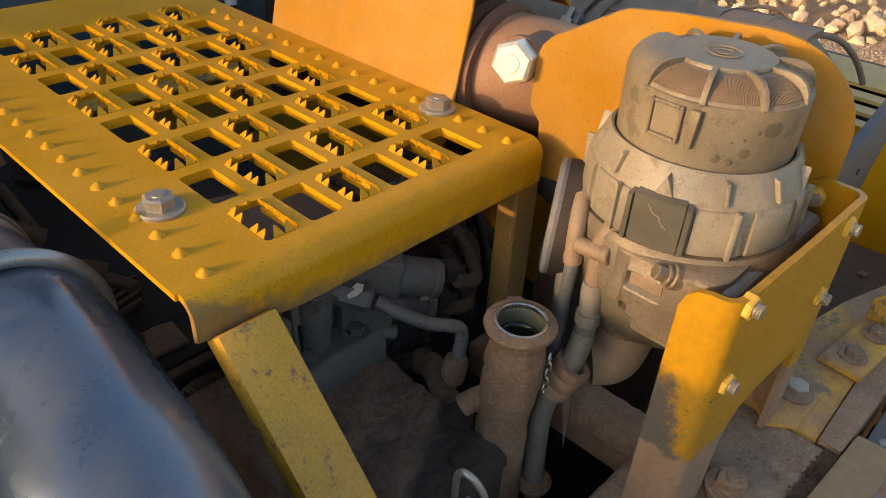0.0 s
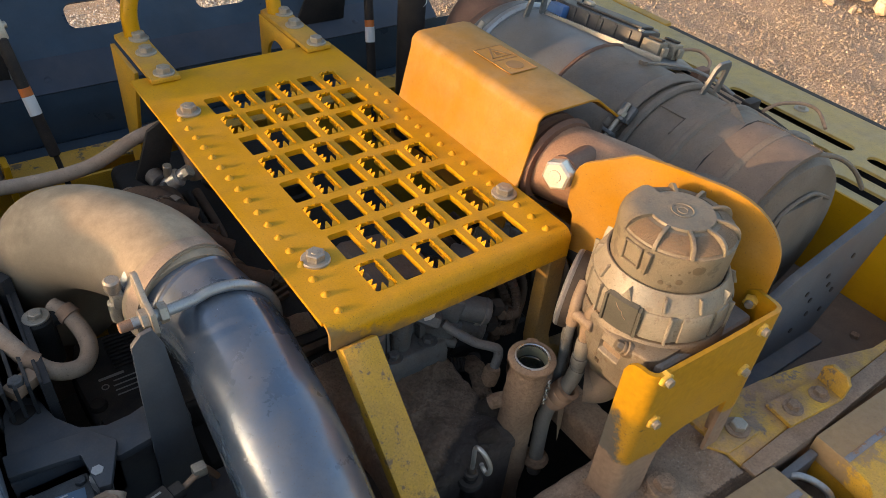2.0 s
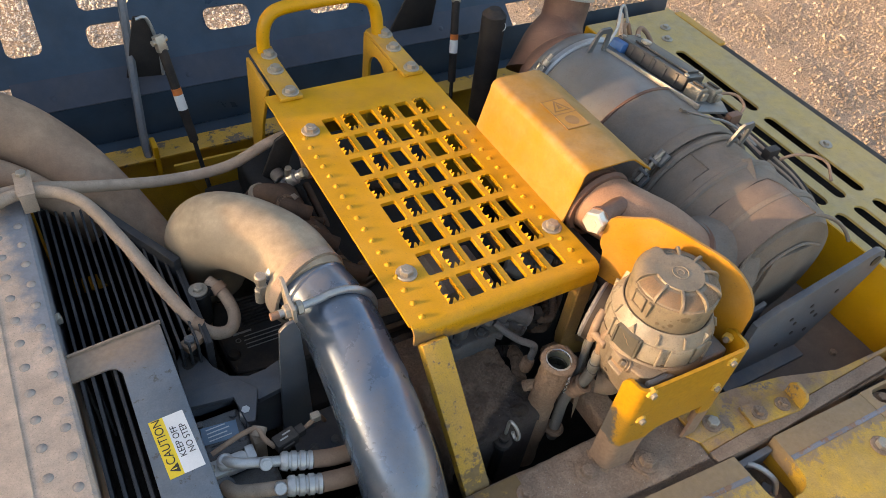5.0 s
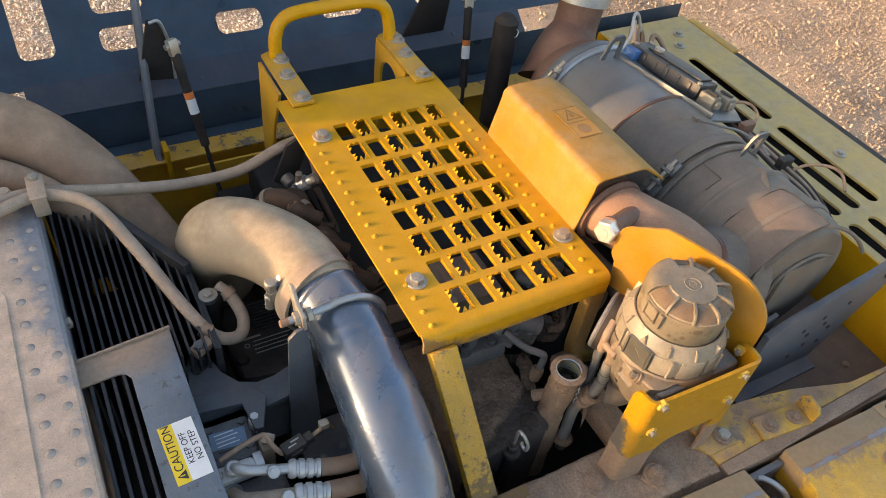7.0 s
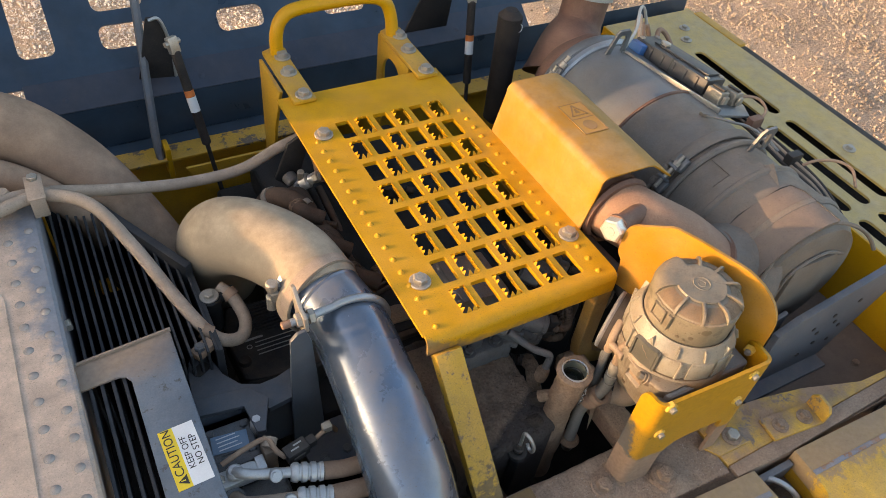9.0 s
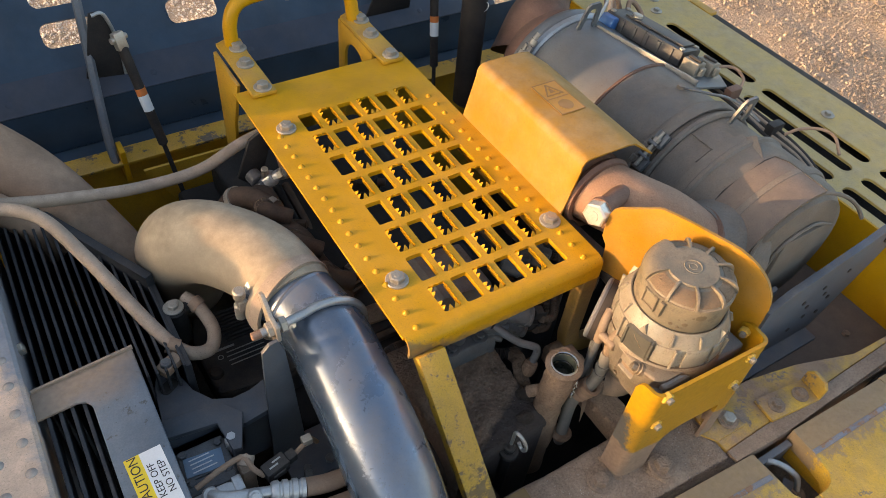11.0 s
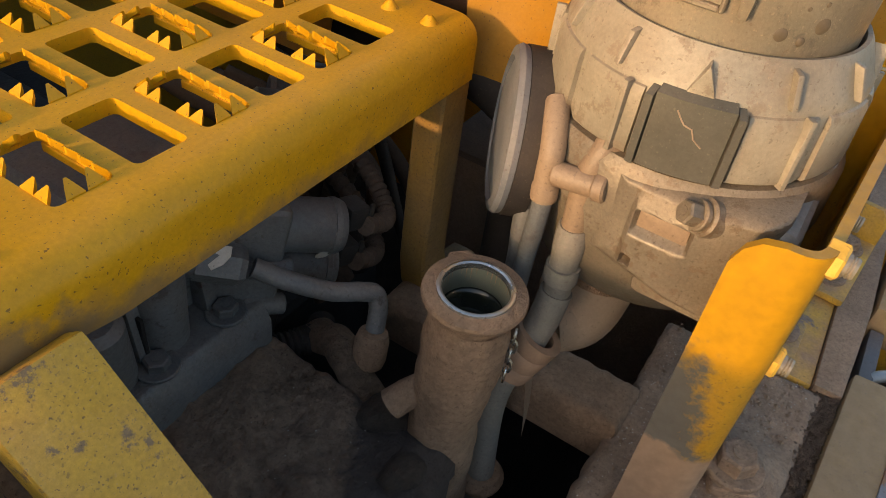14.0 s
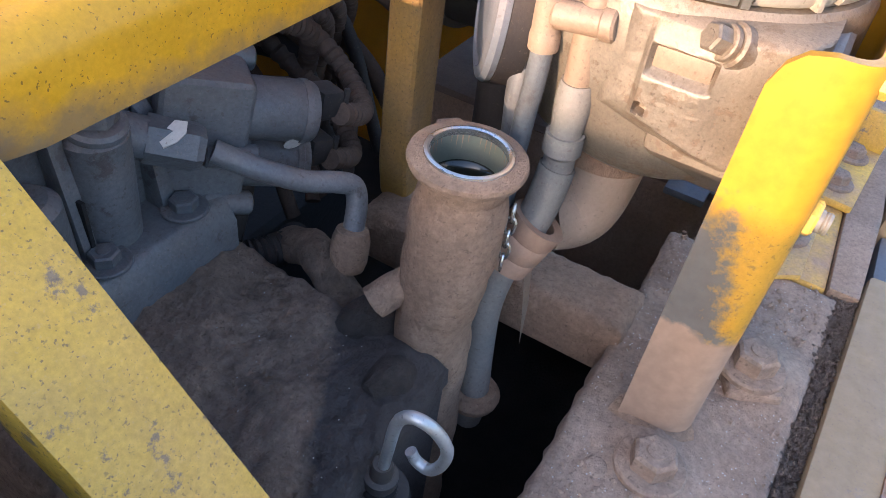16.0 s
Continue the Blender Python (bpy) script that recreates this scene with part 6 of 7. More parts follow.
# ---- oil filler neck ----
NM = axis_pose((0.121, -0.191, -0.068), (-0.01, -0.02, 1))
neck = thing("oil_filler_neck", "open oil filler pipe caked in brown dust, with a chain", "filler pipe", (0.121, -0.187, -0.3))
part("flange", lathe([(0.0155, -0.016), (0.0155, -0.001), (0.0165, 0.0004), (0.0172, 0.0), (0.0200, 0.0), (0.0238, -0.0010), (0.0244, -0.0028), (0.0236, -0.0050), (0.0202, -0.0066), (0.0184, -0.0095), (0.0178, -0.016)], 48, NM), neck_dirt, neck)
part("bright_lip", lathe([(0.0154, -0.002), (0.0156, 0.0008), (0.0166, 0.0014), (0.0178, 0.0010), (0.0180, 0.0)], 48, NM), chrome, neck, "bare bright sealing lip")
part("bore", lathe([(0.0155, -0.001), (0.0153, -0.05), (0, -0.05)], 40, NM), neck_in, neck, "oily grey-green inside")
part("oil_film", lathe([(0, -0.0215), (0.0088, -0.0212), (0.0104, -0.0185), (0.0118, -0.0150), (0.0134, -0.0134), (0.0147, -0.0136), (0.0153, -0.0150), (0.0153, -0.026), (0, -0.026)], 36, NM), oil, neck)
part("tab", moved(prism([(0.0215, -0.007), (0.0265, -0.005), (0.0265, 0.005), (0.0215, 0.007)], "xy", -0.005, -0.001, 0.001), NM @ Matrix.Rotation(radians(75), 4, "Z")), neck_dirt, neck)
part("pipe", tube([(0.121, -0.191, -0.082), (0.1205, -0.190, -0.105), (0.1195, -0.1885, -0.16), (0.1185, -0.187, -0.22), (0.1175, -0.186, -0.32)], lambda s: 0.0178 + 0.0024 * min(1.0, s * 5) + 0.0010 * math.sin(7 * s + 0.6), 56, 26, rough=0.0030, caps=False), neck_dirt, neck)
part("stub", tube([(0.122, -0.186, -0.132), (0.112, -0.177, -0.138), (0.101, -0.168, -0.146), (0.0985, -0.166, -0.148)], lambda s: 0.0080 if s < 0.9 else 0.0055, 18, rough=0.0012), neck_dirt, neck)
for k in range(5):
    c = Vector((0.1310 - 0.0003 * k, -0.2105, -0.0945 - 0.0066 * k))
    a = radians(15 + 90 * (k % 2))
    e = Vector((math.cos(a), math.sin(a), 0))
    pts = [c + e * (0.0022 * math.cos(t)) + Vector((0, 0, 0.0046 * math.sin(t))) for t in np.linspace(0, 2 * math.pi, 15)]
    part("chain_link", tube(pts, 0.0008, 7, 1, smoothed=False), chrome, neck)

hos = thing("breather_hose", "dusty breather hose with a clamped joint and torn tape", "hose", (0.15, -0.205, -0.2))
HOSE_PATH = [(0.1655, -0.2138, -0.088), (0.1620, -0.2125, -0.106), (0.1560, -0.2085, -0.1275), (0.1510, -0.2030, -0.148), (0.1485, -0.2010, -0.170), (0.1470, -0.2025, -0.195), (0.1452, -0.206, -0.232), (0.15, -0.204, -0.26)]
part("hose", tube(HOSE_PATH, 0.0082, 18), hose_grey, hos)
part("joint", lathe([(0.0088, -0.014), (0.0135, -0.014), (0.0135, -0.006), (0.0128, -0.005), (0.0135, -0.004), (0.0135, 0.004), (0.0128, 0.005), (0.0135, 0.006), (0.0135, 0.013), (0.0088, 0.014)], 22, axis_pose((0.1560, -0.2085, -0.1275), (-0.30, 0.42, -1)), True), rub_brown, hos)
part("flange_end", lathe([(0, -0.004), (0.014, -0.004), (0.015, 0.0), (0.012, 0.005), (0, 0.005)], 22, axis_pose((0.1452, -0.206, -0.232), (0, 0, 1))), neck_dirt, hos)
tp = bmesh.new()
tv = [tp.verts.new(p) for p in ((0.1485, -0.2165, -0.140), (0.1590, -0.216, -0.142), (0.1555, -0.2200, -0.162), (0.1535, -0.2215, -0.190), (0.1500, -0.2200, -0.166))]
tp.faces.new((tv[0], tv[1], tv[2], tv[4])), tp.faces.new((tv[4], tv[2], tv[3]))
bmesh.ops.solidify(tp, geom=tp.faces[:], thickness=0.0006)
part("torn_tape", tp, rub_tan, hos)

dip = thing("dipstick", "oil dipstick with a bare wire ring handle", "dipstick", (0.045, -0.22, -0.25))
part("ring_handle", tube([(0.0455, -0.2092, -0.176), (0.0425, -0.2125, -0.153), (0.0365, -0.2180, -0.124), (0.0340, -0.2245, -0.1125), (0.0362, -0.2318, -0.1155), (0.0402, -0.2365, -0.128), (0.0445, -0.2345, -0.145), (0.0470, -0.2290, -0.1575), (0.0470, -0.2230, -0.1570), (0.0465, -0.2200, -0.1520)], 0.0024, 12), galv, dip)
part("plug", lathe([(0, 0.012), (0.0040, 0.012), (0.0050, 0.008), (0.0050, 0.004), (0.0072, 0.003), (0.0072, -0.002), (0.0058, -0.003), (0.0058, -0.008), (0, -0.008)], 20, axis_pose((0.0455, -0.2090, -0.180), (-0.05, -0.05, 1))), plastic, dip)
part("guide_tube", tube([(0.0455, -0.2090, -0.186), (0.044, -0.209, -0.22), (0.040, -0.210, -0.32)], 0.0075, 14), cast_dark, dip)
part("guide_collar", lathe([(0.006, -0.004), (0.0125, -0.004), (0.0135, 0.0), (0.0125, 0.004), (0.006, 0.004)], 20, axis_pose((0.0453, -0.2090, -0.192), (0, 0, 1)), True), plastic, dip)


# ---- intake pipe and elbow ----
pip = thing("intake_pipe", "glossy dusty steel-blue intake pipe", "pipe", (-0.12, -0.1, -0.1))
part("pipe", tube([(-0.146, 0.082, -0.052), (-0.128, 0.03, -0.055), (-0.120, -0.03, -0.056), (-0.123, -0.105, -0.064), (-0.1265, -0.166, -0.077), (-0.1275, -0.222, -0.114), (-0.126, -0.258, -0.168), (-0.122, -0.272, -0.234), (-0.119, -0.274, -0.34), (-0.118, -0.275, -0.5)], 0.051, 48, 10), tube_blue, pip)
part("bead", lathe([(0.051, -0.003), (0.0525, 0), (0.051, 0.003)], 44, axis_pose((-0.128, 0.03, -0.055), (-0.15, 0.45, 0.01))), tube_blue, pip)
elb = thing("intake_elbow", "dusty tan rubber intake elbow hose", "hose", (-0.2, 0.15, -0.08))
part("elbow", tube([(-0.132, 0.040, -0.054), (-0.137, 0.078, -0.049), (-0.146, 0.112, -0.046), (-0.164, 0.145, -0.046), (-0.190, 0.178, -0.048), (-0.213, 0.203, -0.058), (-0.224, 0.224, -0.084), (-0.224, 0.246, -0.13), (-0.216, 0.27, -0.21)], lambda s: 0.0545 + 0.001 * min(1, s * 1.6), 44, 10), rub_elbow, elb)
part("cuff", lathe([(0.054, -0.012), (0.0575, -0.012), (0.0575, 0.010), (0.0560, 0.014), (0.054, 0.014)], 44, axis_pose((-0.137, 0.052, -0.053), (-0.3, 0.9, 0.02)), True), rub_elbow, elb)
clp = thing("hose_clamp", "steel T-bolt hose clamp round the elbow cuff", "clamp", (-0.14, 0.055, -0.05))
CM = axis_pose((-0.1355, 0.049, -0.053), (-0.3, 0.9, 0.02))
part("band", lathe([(0.0575, -0.008), (0.0592, -0.008), (0.0592, 0.008), (0.0575, 0.008)], 48, CM, True), rub_tan, clp)
part("t_bolt", joined(rod((-0.196, 0.055, -0.02), (-0.197, 0.058, -0.058), 0.0042, 12), rod((-0.196, 0.055, -0.012), (-0.196, 0.0555, -0.026), 0.0078, 14, 0.002), rod((-0.197, 0.058, -0.040), (-0.197, 0.0583, -0.066), 0.0070, 14, 0.002)), zinc, clp)
part("lug", box(-0.200, -0.188, 0.048, 0.066, -0.046, -0.030, 0.003), zinc, clp)
ub = thing("u_bolt", "galvanised U-bolt holding the intake pipe", "u-bolt", (-0.13, -0.02, -0.05))
ubp = [(-0.200, -0.0265, 0.0015), (-0.180, -0.026, 0.0015)] + [(-0.121 + 0.0575 * math.cos(radians(a)) - 0.004, -0.020, -0.056 + 0.0575 * math.sin(radians(a))) for a in (112, 95, 75, 55, 35, 15, -5, -25, -50)]
part("u_bar", tube(ubp, 0.0052, 14, 6), galv, ub)
NUT = hex_mesh("nut", zinc, 0.0098, 0.0075)
part("nut", NUT, None, ub, "", axis_pose((-0.186, -0.0262, 0.0015), (-1, 0, 0)))
part("nut", NUT, None, ub, "", axis_pose((-0.177, -0.026, 0.0015), (1, 0, 0)))
part("thread", rod((-0.211, -0.0268, 0.0015), (-0.1935, -0.0266, 0.0015), 0.0050, 12, 0.001), rust, ub)
sup = thing("pipe_support", "dark steel support strip for the intake pipe", "bracket", (-0.2, -0.05, -0.2))
part("strip", prism([(-0.209, 0.000), (-0.200, 0.010), (-0.190, 0.012), (-0.183, -0.01), (-0.178, -0.074), (-0.168, -0.235), (-0.214, -0.235), (-0.211, -0.06)], "xz", -0.053, -0.048, 0.001), bracket_dark, sup)
part("ear", prism([(-0.042, -0.005), (-0.030, -0.022), (-0.012, -0.020), (0.004, 0.014), (0.010, 0.026), (0.002, 0.030), (-0.010, 0.022), (-0.02, 0.014), (-0.038, 0.014)], "yz", -0.1865, -0.1815, 0.001), zinc, sup, "dusty zinc ear plate")
part("foot", box(-0.205, -0.13, -0.10, -0.03, -0.243, -0.236, 0.002), bracket_dark, sup)
for bx, by in ((-0.182, -0.085), (-0.150, -0.085)):
    bolt(sup, (bx, by, -0.236), head=HEX_C, s=0.8)
bolt(sup, (-0.19, -0.107, -0.20), d=(0, -0.6, 0.8), head=HEX_C, s=0.7)


# ---- cooler, tank and front-left things ----
tank = thing("header_tank", "worn slate-grey tank top with dust and dome rivets", "tank", (-0.7, 0, -0.3))
part("body", box(-1.05, -0.437, -0.75, 0.365, -0.42, -0.030, 0.010, 3), tank_mat, tank)
part("raised_panel", moved(prism(round_rect(-0.98, -0.492, -0.70, 0.185, 0.02, 4), "xy", 0, 0.0022, 0.0008, 1), Matrix.Translation((0, 0, -0.030))), tank_mat, tank)
RIV = mesh_of("rivet", lathe([(0, 0.0032), (0.003, 0.0027), (0.0052, 0.001), (0.0058, 0)], 12), rivet_mat)
for k in range(22):
    part("rivet", RIV, None, tank, "", Matrix.Translation((-0.4515 - 0.0005 * (k % 3), 0.28 - 0.0375 * k, -0.030)))
    part("rivet", RIV, None, tank, "", Matrix.Translation((-0.4775, 0.265 - 0.0375 * k, -0.030)))
for x, y in ((-0.54, 0.12), (-0.53, -0.03), (-0.55, -0.16), (-0.60, 0.02), (-0.515, 0.06)):
    part("rivet", RIV, None, tank, "", Matrix.Translation((x, y, -0.0278)) @ Matrix.Scale(0.8, 4))
bolt(tank, (-0.437, 0.125, -0.060), d=(1, 0, 0.2), head=HEX_S, s=1.0)
bolt(tank, (-0.437, 0.052, -0.058), d=(1, 0, 0.2), head=HEX_S, s=1.0)
part("filler_post", lathe([(0, 0.03), (0.008, 0.03), (0.010, 0.025), (0.010, 0.006), (0.014, 0.004), (0.014, 0), (0, 0)], 20, Matrix.Translation((-0.47, 0.335, -0.030))), rub_tan, tank)

cool = thing("cooler_core", "dark finned cooler core beside the tank", "cooler", (-0.36, 0.1, -0.2))
for k in range(15):
    x = -0.4265 + 0.0106 * k
    far = min(0.362, 0.373 - 1.93 * (x + 0.367))
    part("fin", box(x - 0.0017, x + 0.0017, 0.041, far - 0.004, -0.225, -0.075 - 0.0012 * k, 0.0005, 1), fin_mat, cool)
part("back_frame", box(-0.434, -0.368, 0.363, 0.378, -0.24, -0.068, 0.003), fin_mat, cool)
part("slanted_frame", prism([(-0.369, 0.379), (-0.269, 0.186), (-0.280, 0.180), (-0.380, 0.373)], "xy", -0.26, -0.074, 0.003), fin_mat, cool)
part("side_frame", box(-0.279, -0.270, 0.04, 0.186, -0.30, -0.094, 0.002), fin_mat, cool)
# Dark backing under the fins, in place of the shade between them.
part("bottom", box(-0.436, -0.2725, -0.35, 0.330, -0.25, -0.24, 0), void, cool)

brl = thing("cooler_bracket", "dusty grey bracket sheet with a safety label", "bracket", (-0.38, -0.05, -0.05))
part("sheet", prism([(-0.437, 0.046), (-0.360, 0.056), (-0.327, 0.058), (-0.327, -0.30), (-0.437, -0.30), (-0.437, -0.29), (-0.383, -0.29), (-0.383, 0.002), (-0.388, 0.010), (-0.396, 0.013), (-0.437, 0.010)], "xy", -0.049, -0.045, 0.001), slate_sheet, brl)
part("turned_edge", box(-0.3305, -0.3262, -0.30, 0.058, -0.078, -0.0495, 0.001), slate_sheet, brl)
part("back_edge", moved(box(-0.055, 0.055, -0.0015, 0.0015, 0, 0.006, 0.0006), Matrix.Translation((-0.380, 0.0525, -0.047)) @ Matrix.Rotation(radians(5.5), 4, "Z")), slate_sheet, brl)
for k in range(4):
    part("grille_bar", box(-0.4290 + 0.0122 * k, -0.4248 + 0.0122 * k, -0.30, 0.016, -0.085, -0.0495, 0.0016), fin_mat, brl)

lbl = thing("safety_label", "yellow and white caution label on the cooler bracket", "label", (-0.352, -0.116, -0.0445))
LM = Matrix.Translation((-0.3525, -0.1165, -0.0448)) @ Matrix.Rotation(radians(93), 4, "Z")
part("yellow_field", moved(box(-0.0385, 0.0385, 0.0035, 0.0190, 0, 0.0004, 0), LM), lab_yel, lbl)
part("white_field", moved(box(-0.0385, 0.0385, -0.0190, 0.00349, 0, 0.0004, 0), LM), lab_glint_wht, lbl)


def words(text, size, m, material, parent, name="lettering"):
    cu = bpy.data.curves.new(name, "FONT")
    cu.body, cu.size, cu.align_x, cu.align_y, cu.extrude = text, size, "CENTER", "CENTER", 0.0001
    ob = new(name, cu)
    me = bpy.data.meshes.new_from_object(ob)
    bpy.data.objects.remove(ob)
    me.materials.clear()
    me.materials.append(material)
    return part(name, me, None, parent, "", m)


words("CAUTION", 0.0135, LM @ Matrix.Translation((0.008, 0.0112, 0.0006)), ink, lbl)
words("KEEP OFF", 0.0100, LM @ Matrix.Translation((0.002, -0.0030, 0.0006)), ink, lbl)
words("NO STEP", 0.0100, LM @ Matrix.Translation((0.002, -0.0128, 0.0006)), ink, lbl)
part("warning_triangle", moved(prism([(-0.0345, 0.006), (-0.0225, 0.006), (-0.0285, 0.0165)], "xy", 0.0004, 0.0007), LM), ink, lbl)
part("triangle_mark", moved(prism([(-0.0293, 0.0085), (-0.0277, 0.0085), (-0.0280, 0.0135), (-0.0290, 0.0135)], "xy", 0.0007, 0.0009), LM), lab_yel, lbl)

# hoses over the cooler
hb = thing("coolant_hose", "tan dusty hose crossing the bay behind the elbow", "hose", (-0.2, 0.34, -0.04))
part("hose", tube([(-0.60, 0.29, -0.012), (-0.50, 0.318, -0.008), (-0.43, 0.335, -0.016), (-0.34, 0.346, -0.048), (-0.24, 0.352, -0.072), (-0.15, 0.354, -0.074), (-0.085, 0.358, -0.052), (-0.04, 0.37, -0.05)], 0.0088, 18), rub_tan, hb)
ha = thing("vent_hose", "tan dusty hose looping down to the injector bracket", "hose", (-0.3, 0.1, -0.1))
part("hose", tube([(-0.60, 0.255, -0.010), (-0.50, 0.293, -0.006), (-0.43, 0.318, -0.008), (-0.372, 0.285, -0.012), (-0.336, 0.215, -0.040), (-0.306, 0.140, -0.076), (-0.282, 0.085, -0.098), (-0.262, 0.068, -0.112), (-0.238, 0.072, -0.120), (-0.226, 0.098, -0.118), (-0.232, 0.130, -0.105), (-0.245, 0.150, -0.098)], 0.0088, 18), rub_tan, ha)
part("p_clip", lathe([(0.0088, -0.007), (0.0108, -0.007), (0.0108, 0.007), (0.0088, 0.007)], 20, axis_pose((-0.281, 0.081, -0.1), (0.7, -0.45, -0.4)), True), rub_brown, ha)
part("p_clip", lathe([(0.0088, -0.006), (0.0112, -0.006), (0.0112, 0.006), (0.0088, 0.006)], 20, axis_pose((-0.234, 0.135, -0.103), (-0.3, 0.6, 0.3)), True), rub_brown, ha)
hc = thing("hose_clip", "folded tan metal clip holding two hoses", "clip", (-0.43, 0.33, -0.01))
part("plate", box(-0.441, -0.419, 0.300, 0.352, 0.000, 0.0022, 0.0008), rub_tan, hc)
part("tab", prism([(0.300, 0.001), (0.312, 0.001), (0.312, -0.03), (0.300, -0.03)], "yz", -0.4395, -0.4205, 0.001), rub_tan, hc)
bolt(hc, (-0.43, 0.345, 0.0022), head=HEX_S, s=0.9)
duct = thing("air_duct", "large brown dust-covered air duct at the rear of the bay", "duct", (-0.4, 0.45, -0.1))
part("duct", tube([(-0.75, 0.42, 0.02), (-0.60, 0.455, 0.03), (-0.47, 0.470, 0.015), (-0.385, 0.440, -0.05), (-0.325, 0.375, -0.13), (-0.28, 0.30, -0.22), (-0.26, 0.26, -0.32)], 0.050, 32, 10), rub_brown, duct)
part("small_duct", tube([(-0.75, 0.36, 0.0), (-0.58, 0.40, 0.0), (-0.48, 0.405, -0.02), (-0.40, 0.37, -0.075), (-0.36, 0.33, -0.13)], 0.021, 22, 8), rub_brown, duct)

inj = thing("dosing_unit", "small dark valve with a bolt on a bracket", "valve", (-0.26, 0.13, -0.12))
part("body", joined(rod((-0.262, 0.135, -0.16), (-0.262, 0.135, -0.095), 0.015, 20, 0.003), rod((-0.262, 0.135, -0.105), (-0.225, 0.142, -0.105), 0.009, 16, 0.002)), cast_dark, inj)
bolt(inj, (-0.262, 0.135, -0.095), head=HEX_S, washer=WASH, s=0.9)
part("foot", moved(box(-0.016, 0.014, -0.009, 0.009, -0.006, 0.006, 0.003), Matrix.Translation((-0.292, 0.056, -0.100)) @ Matrix.Rotation(0.5, 4, "Z")), rub_brown, inj)
bolt(inj, (-0.297, 0.053, -0.0935), head=HEX_C, s=0.85)

ecu = thing("control_box", "black dusty ribbed control box with printed label", "control box", (-0.18, 0.11, -0.2))
part("body", prism([(-0.246, 0.062), (-0.235, 0.050), (-0.140, 0.040), (-0.100, 0.060), (-0.098, 0.19), (-0.235, 0.20), (-0.250, 0.15)], "xy", -0.262, -0.205, 0.008, 3), plastic, ecu)
for k in range(9):
    part("rib", box(-0.205, -0.130, 0.134 + 0.0065 * k, 0.137 + 0.0065 * k, -0.205, -0.2025, 0.0006), plastic, ecu)
part("rim_bead", tube([(-0.241, 0.068, -0.2045), (-0.232, 0.056, -0.2045), (-0.142, 0.047, -0.2045), (-0.106, 0.064, -0.2045)], 0.0025, 8), plastic, ecu)
for k, (a, b) in enumerate(((-0.226, -0.198), (-0.212, -0.150), (-0.214, -0.160), (-0.214, -0.152), (-0.214, -0.166))):
    part("label_bar", box(a, b, 0.124 - 0.0075 * k, (0.1275 if k == 0 else 0.1255) - 0.0075 * k, -0.2046, -0.2040, 0), decal, ecu)
part("logo_disc", lathe([(0.003, 0), (0.0042, 0), (0.0042, 0.0006), (0.003, 0.0006)], 16, Matrix.Translation((-0.222, 0.113, -0.2048)), True), decal, ecu)
part("vent_plug", lathe([(0, 0.006), (0.008, 0.006), (0.010, 0.003), (0.010, 0), (0, 0)], 18, Matrix.Translation((-0.236, 0.090, -0.205))), black, ecu)
lift = thing("lifting_bracket", "dark steel plate bracket with an oval eye", "bracket", (-0.25, 0.04, -0.2))
LX = [(-0.318, 0.055), (-0.312, 0.068), (-0.300, 0.073), (-0.286, 0.062), (-0.278, 0.030), (-0.262, 0.006), (-0.240, -0.004), (-0.218, -0.003), (-0.196, 0.004), (-0.170, 0.0), (-0.170, -0.035), (-0.240, -0.045), (-0.325, 0.0)]
part("plate", prism(LX, "xy", -0.140, -0.130, 0.002), bracket_dark, lift)
part("eye", moved(prism(round_rect(-0.012, 0.012, -0.008, 0.008, 0.007), "xy", 0, 0.0012), Matrix.Translation((-0.302, 0.047, -0.130)) @ Matrix.Rotation(0.5, 4, "Z")), ink, lift)
part("web", prism([(-0.325, -0.140), (-0.175, -0.140), (-0.175, -0.24), (-0.325, -0.24)], "xz", -0.030, -0.022, 0.001), bracket_dark, lift)

comp = thing("compressor", "dusty dark air-conditioning compressor with a blue plate", "compressor", (-0.29, -0.08, -0.2))
part("bracket_cover", prism([(-0.327, -0.002), (-0.256, -0.012), (-0.238, -0.036), (-0.256, -0.080), (-0.266, -0.078), (-0.270, -0.036), (-0.327, -0.028)], "xy", -0.126, -0.118, 0.002), bracket_dark, comp)
part("bracket_side", prism([(-0.327, -0.1265), (-0.24, -0.1265), (-0.24, -0.20), (-0.327, -0.20)], "xz", -0.030, -0.024, 0.001), bracket_dark, comp)
part("bracket_web", box(-0.266, -0.258, -0.078, -0.036, -0.20, -0.127, 0.001), bracket_dark, comp)
part("body", box(-0.326, -0.268, -0.125, -0.040, -0.21, -0.136, 0.006, 3), cast, comp)
part("body_rim", box(-0.330, -0.272, -0.104, -0.092, -0.20, -0.131, 0.003), cast, comp)
part("end_cover", box(-0.330, -0.250, -0.175, -0.1255, -0.215, -0.140, 0.008, 3), cast, comp)
part("side_boss", box(-0.268, -0.252, -0.110, -0.085, -0.19, -0.122, 0.004), rub_tan, comp)
part("data_plate", moved(box(-0.022, 0.022, -0.0125, 0.0125, 0, 0.001, 0.0002), Matrix.Translation((-0.299, -0.068, -0.1355)) @ Matrix.Rotation(-0.12, 4, "Z")), lab_blue, comp, "faded blue data plate")
for k in range(4):
    part("print_bar", box(-0.314, -0.286 - 0.004 * (k % 2), -0.076 + 0.0055 * k, -0.0745 + 0.0055 * k, -0.1342, -0.1338, 0), lab_glint_wht, comp)
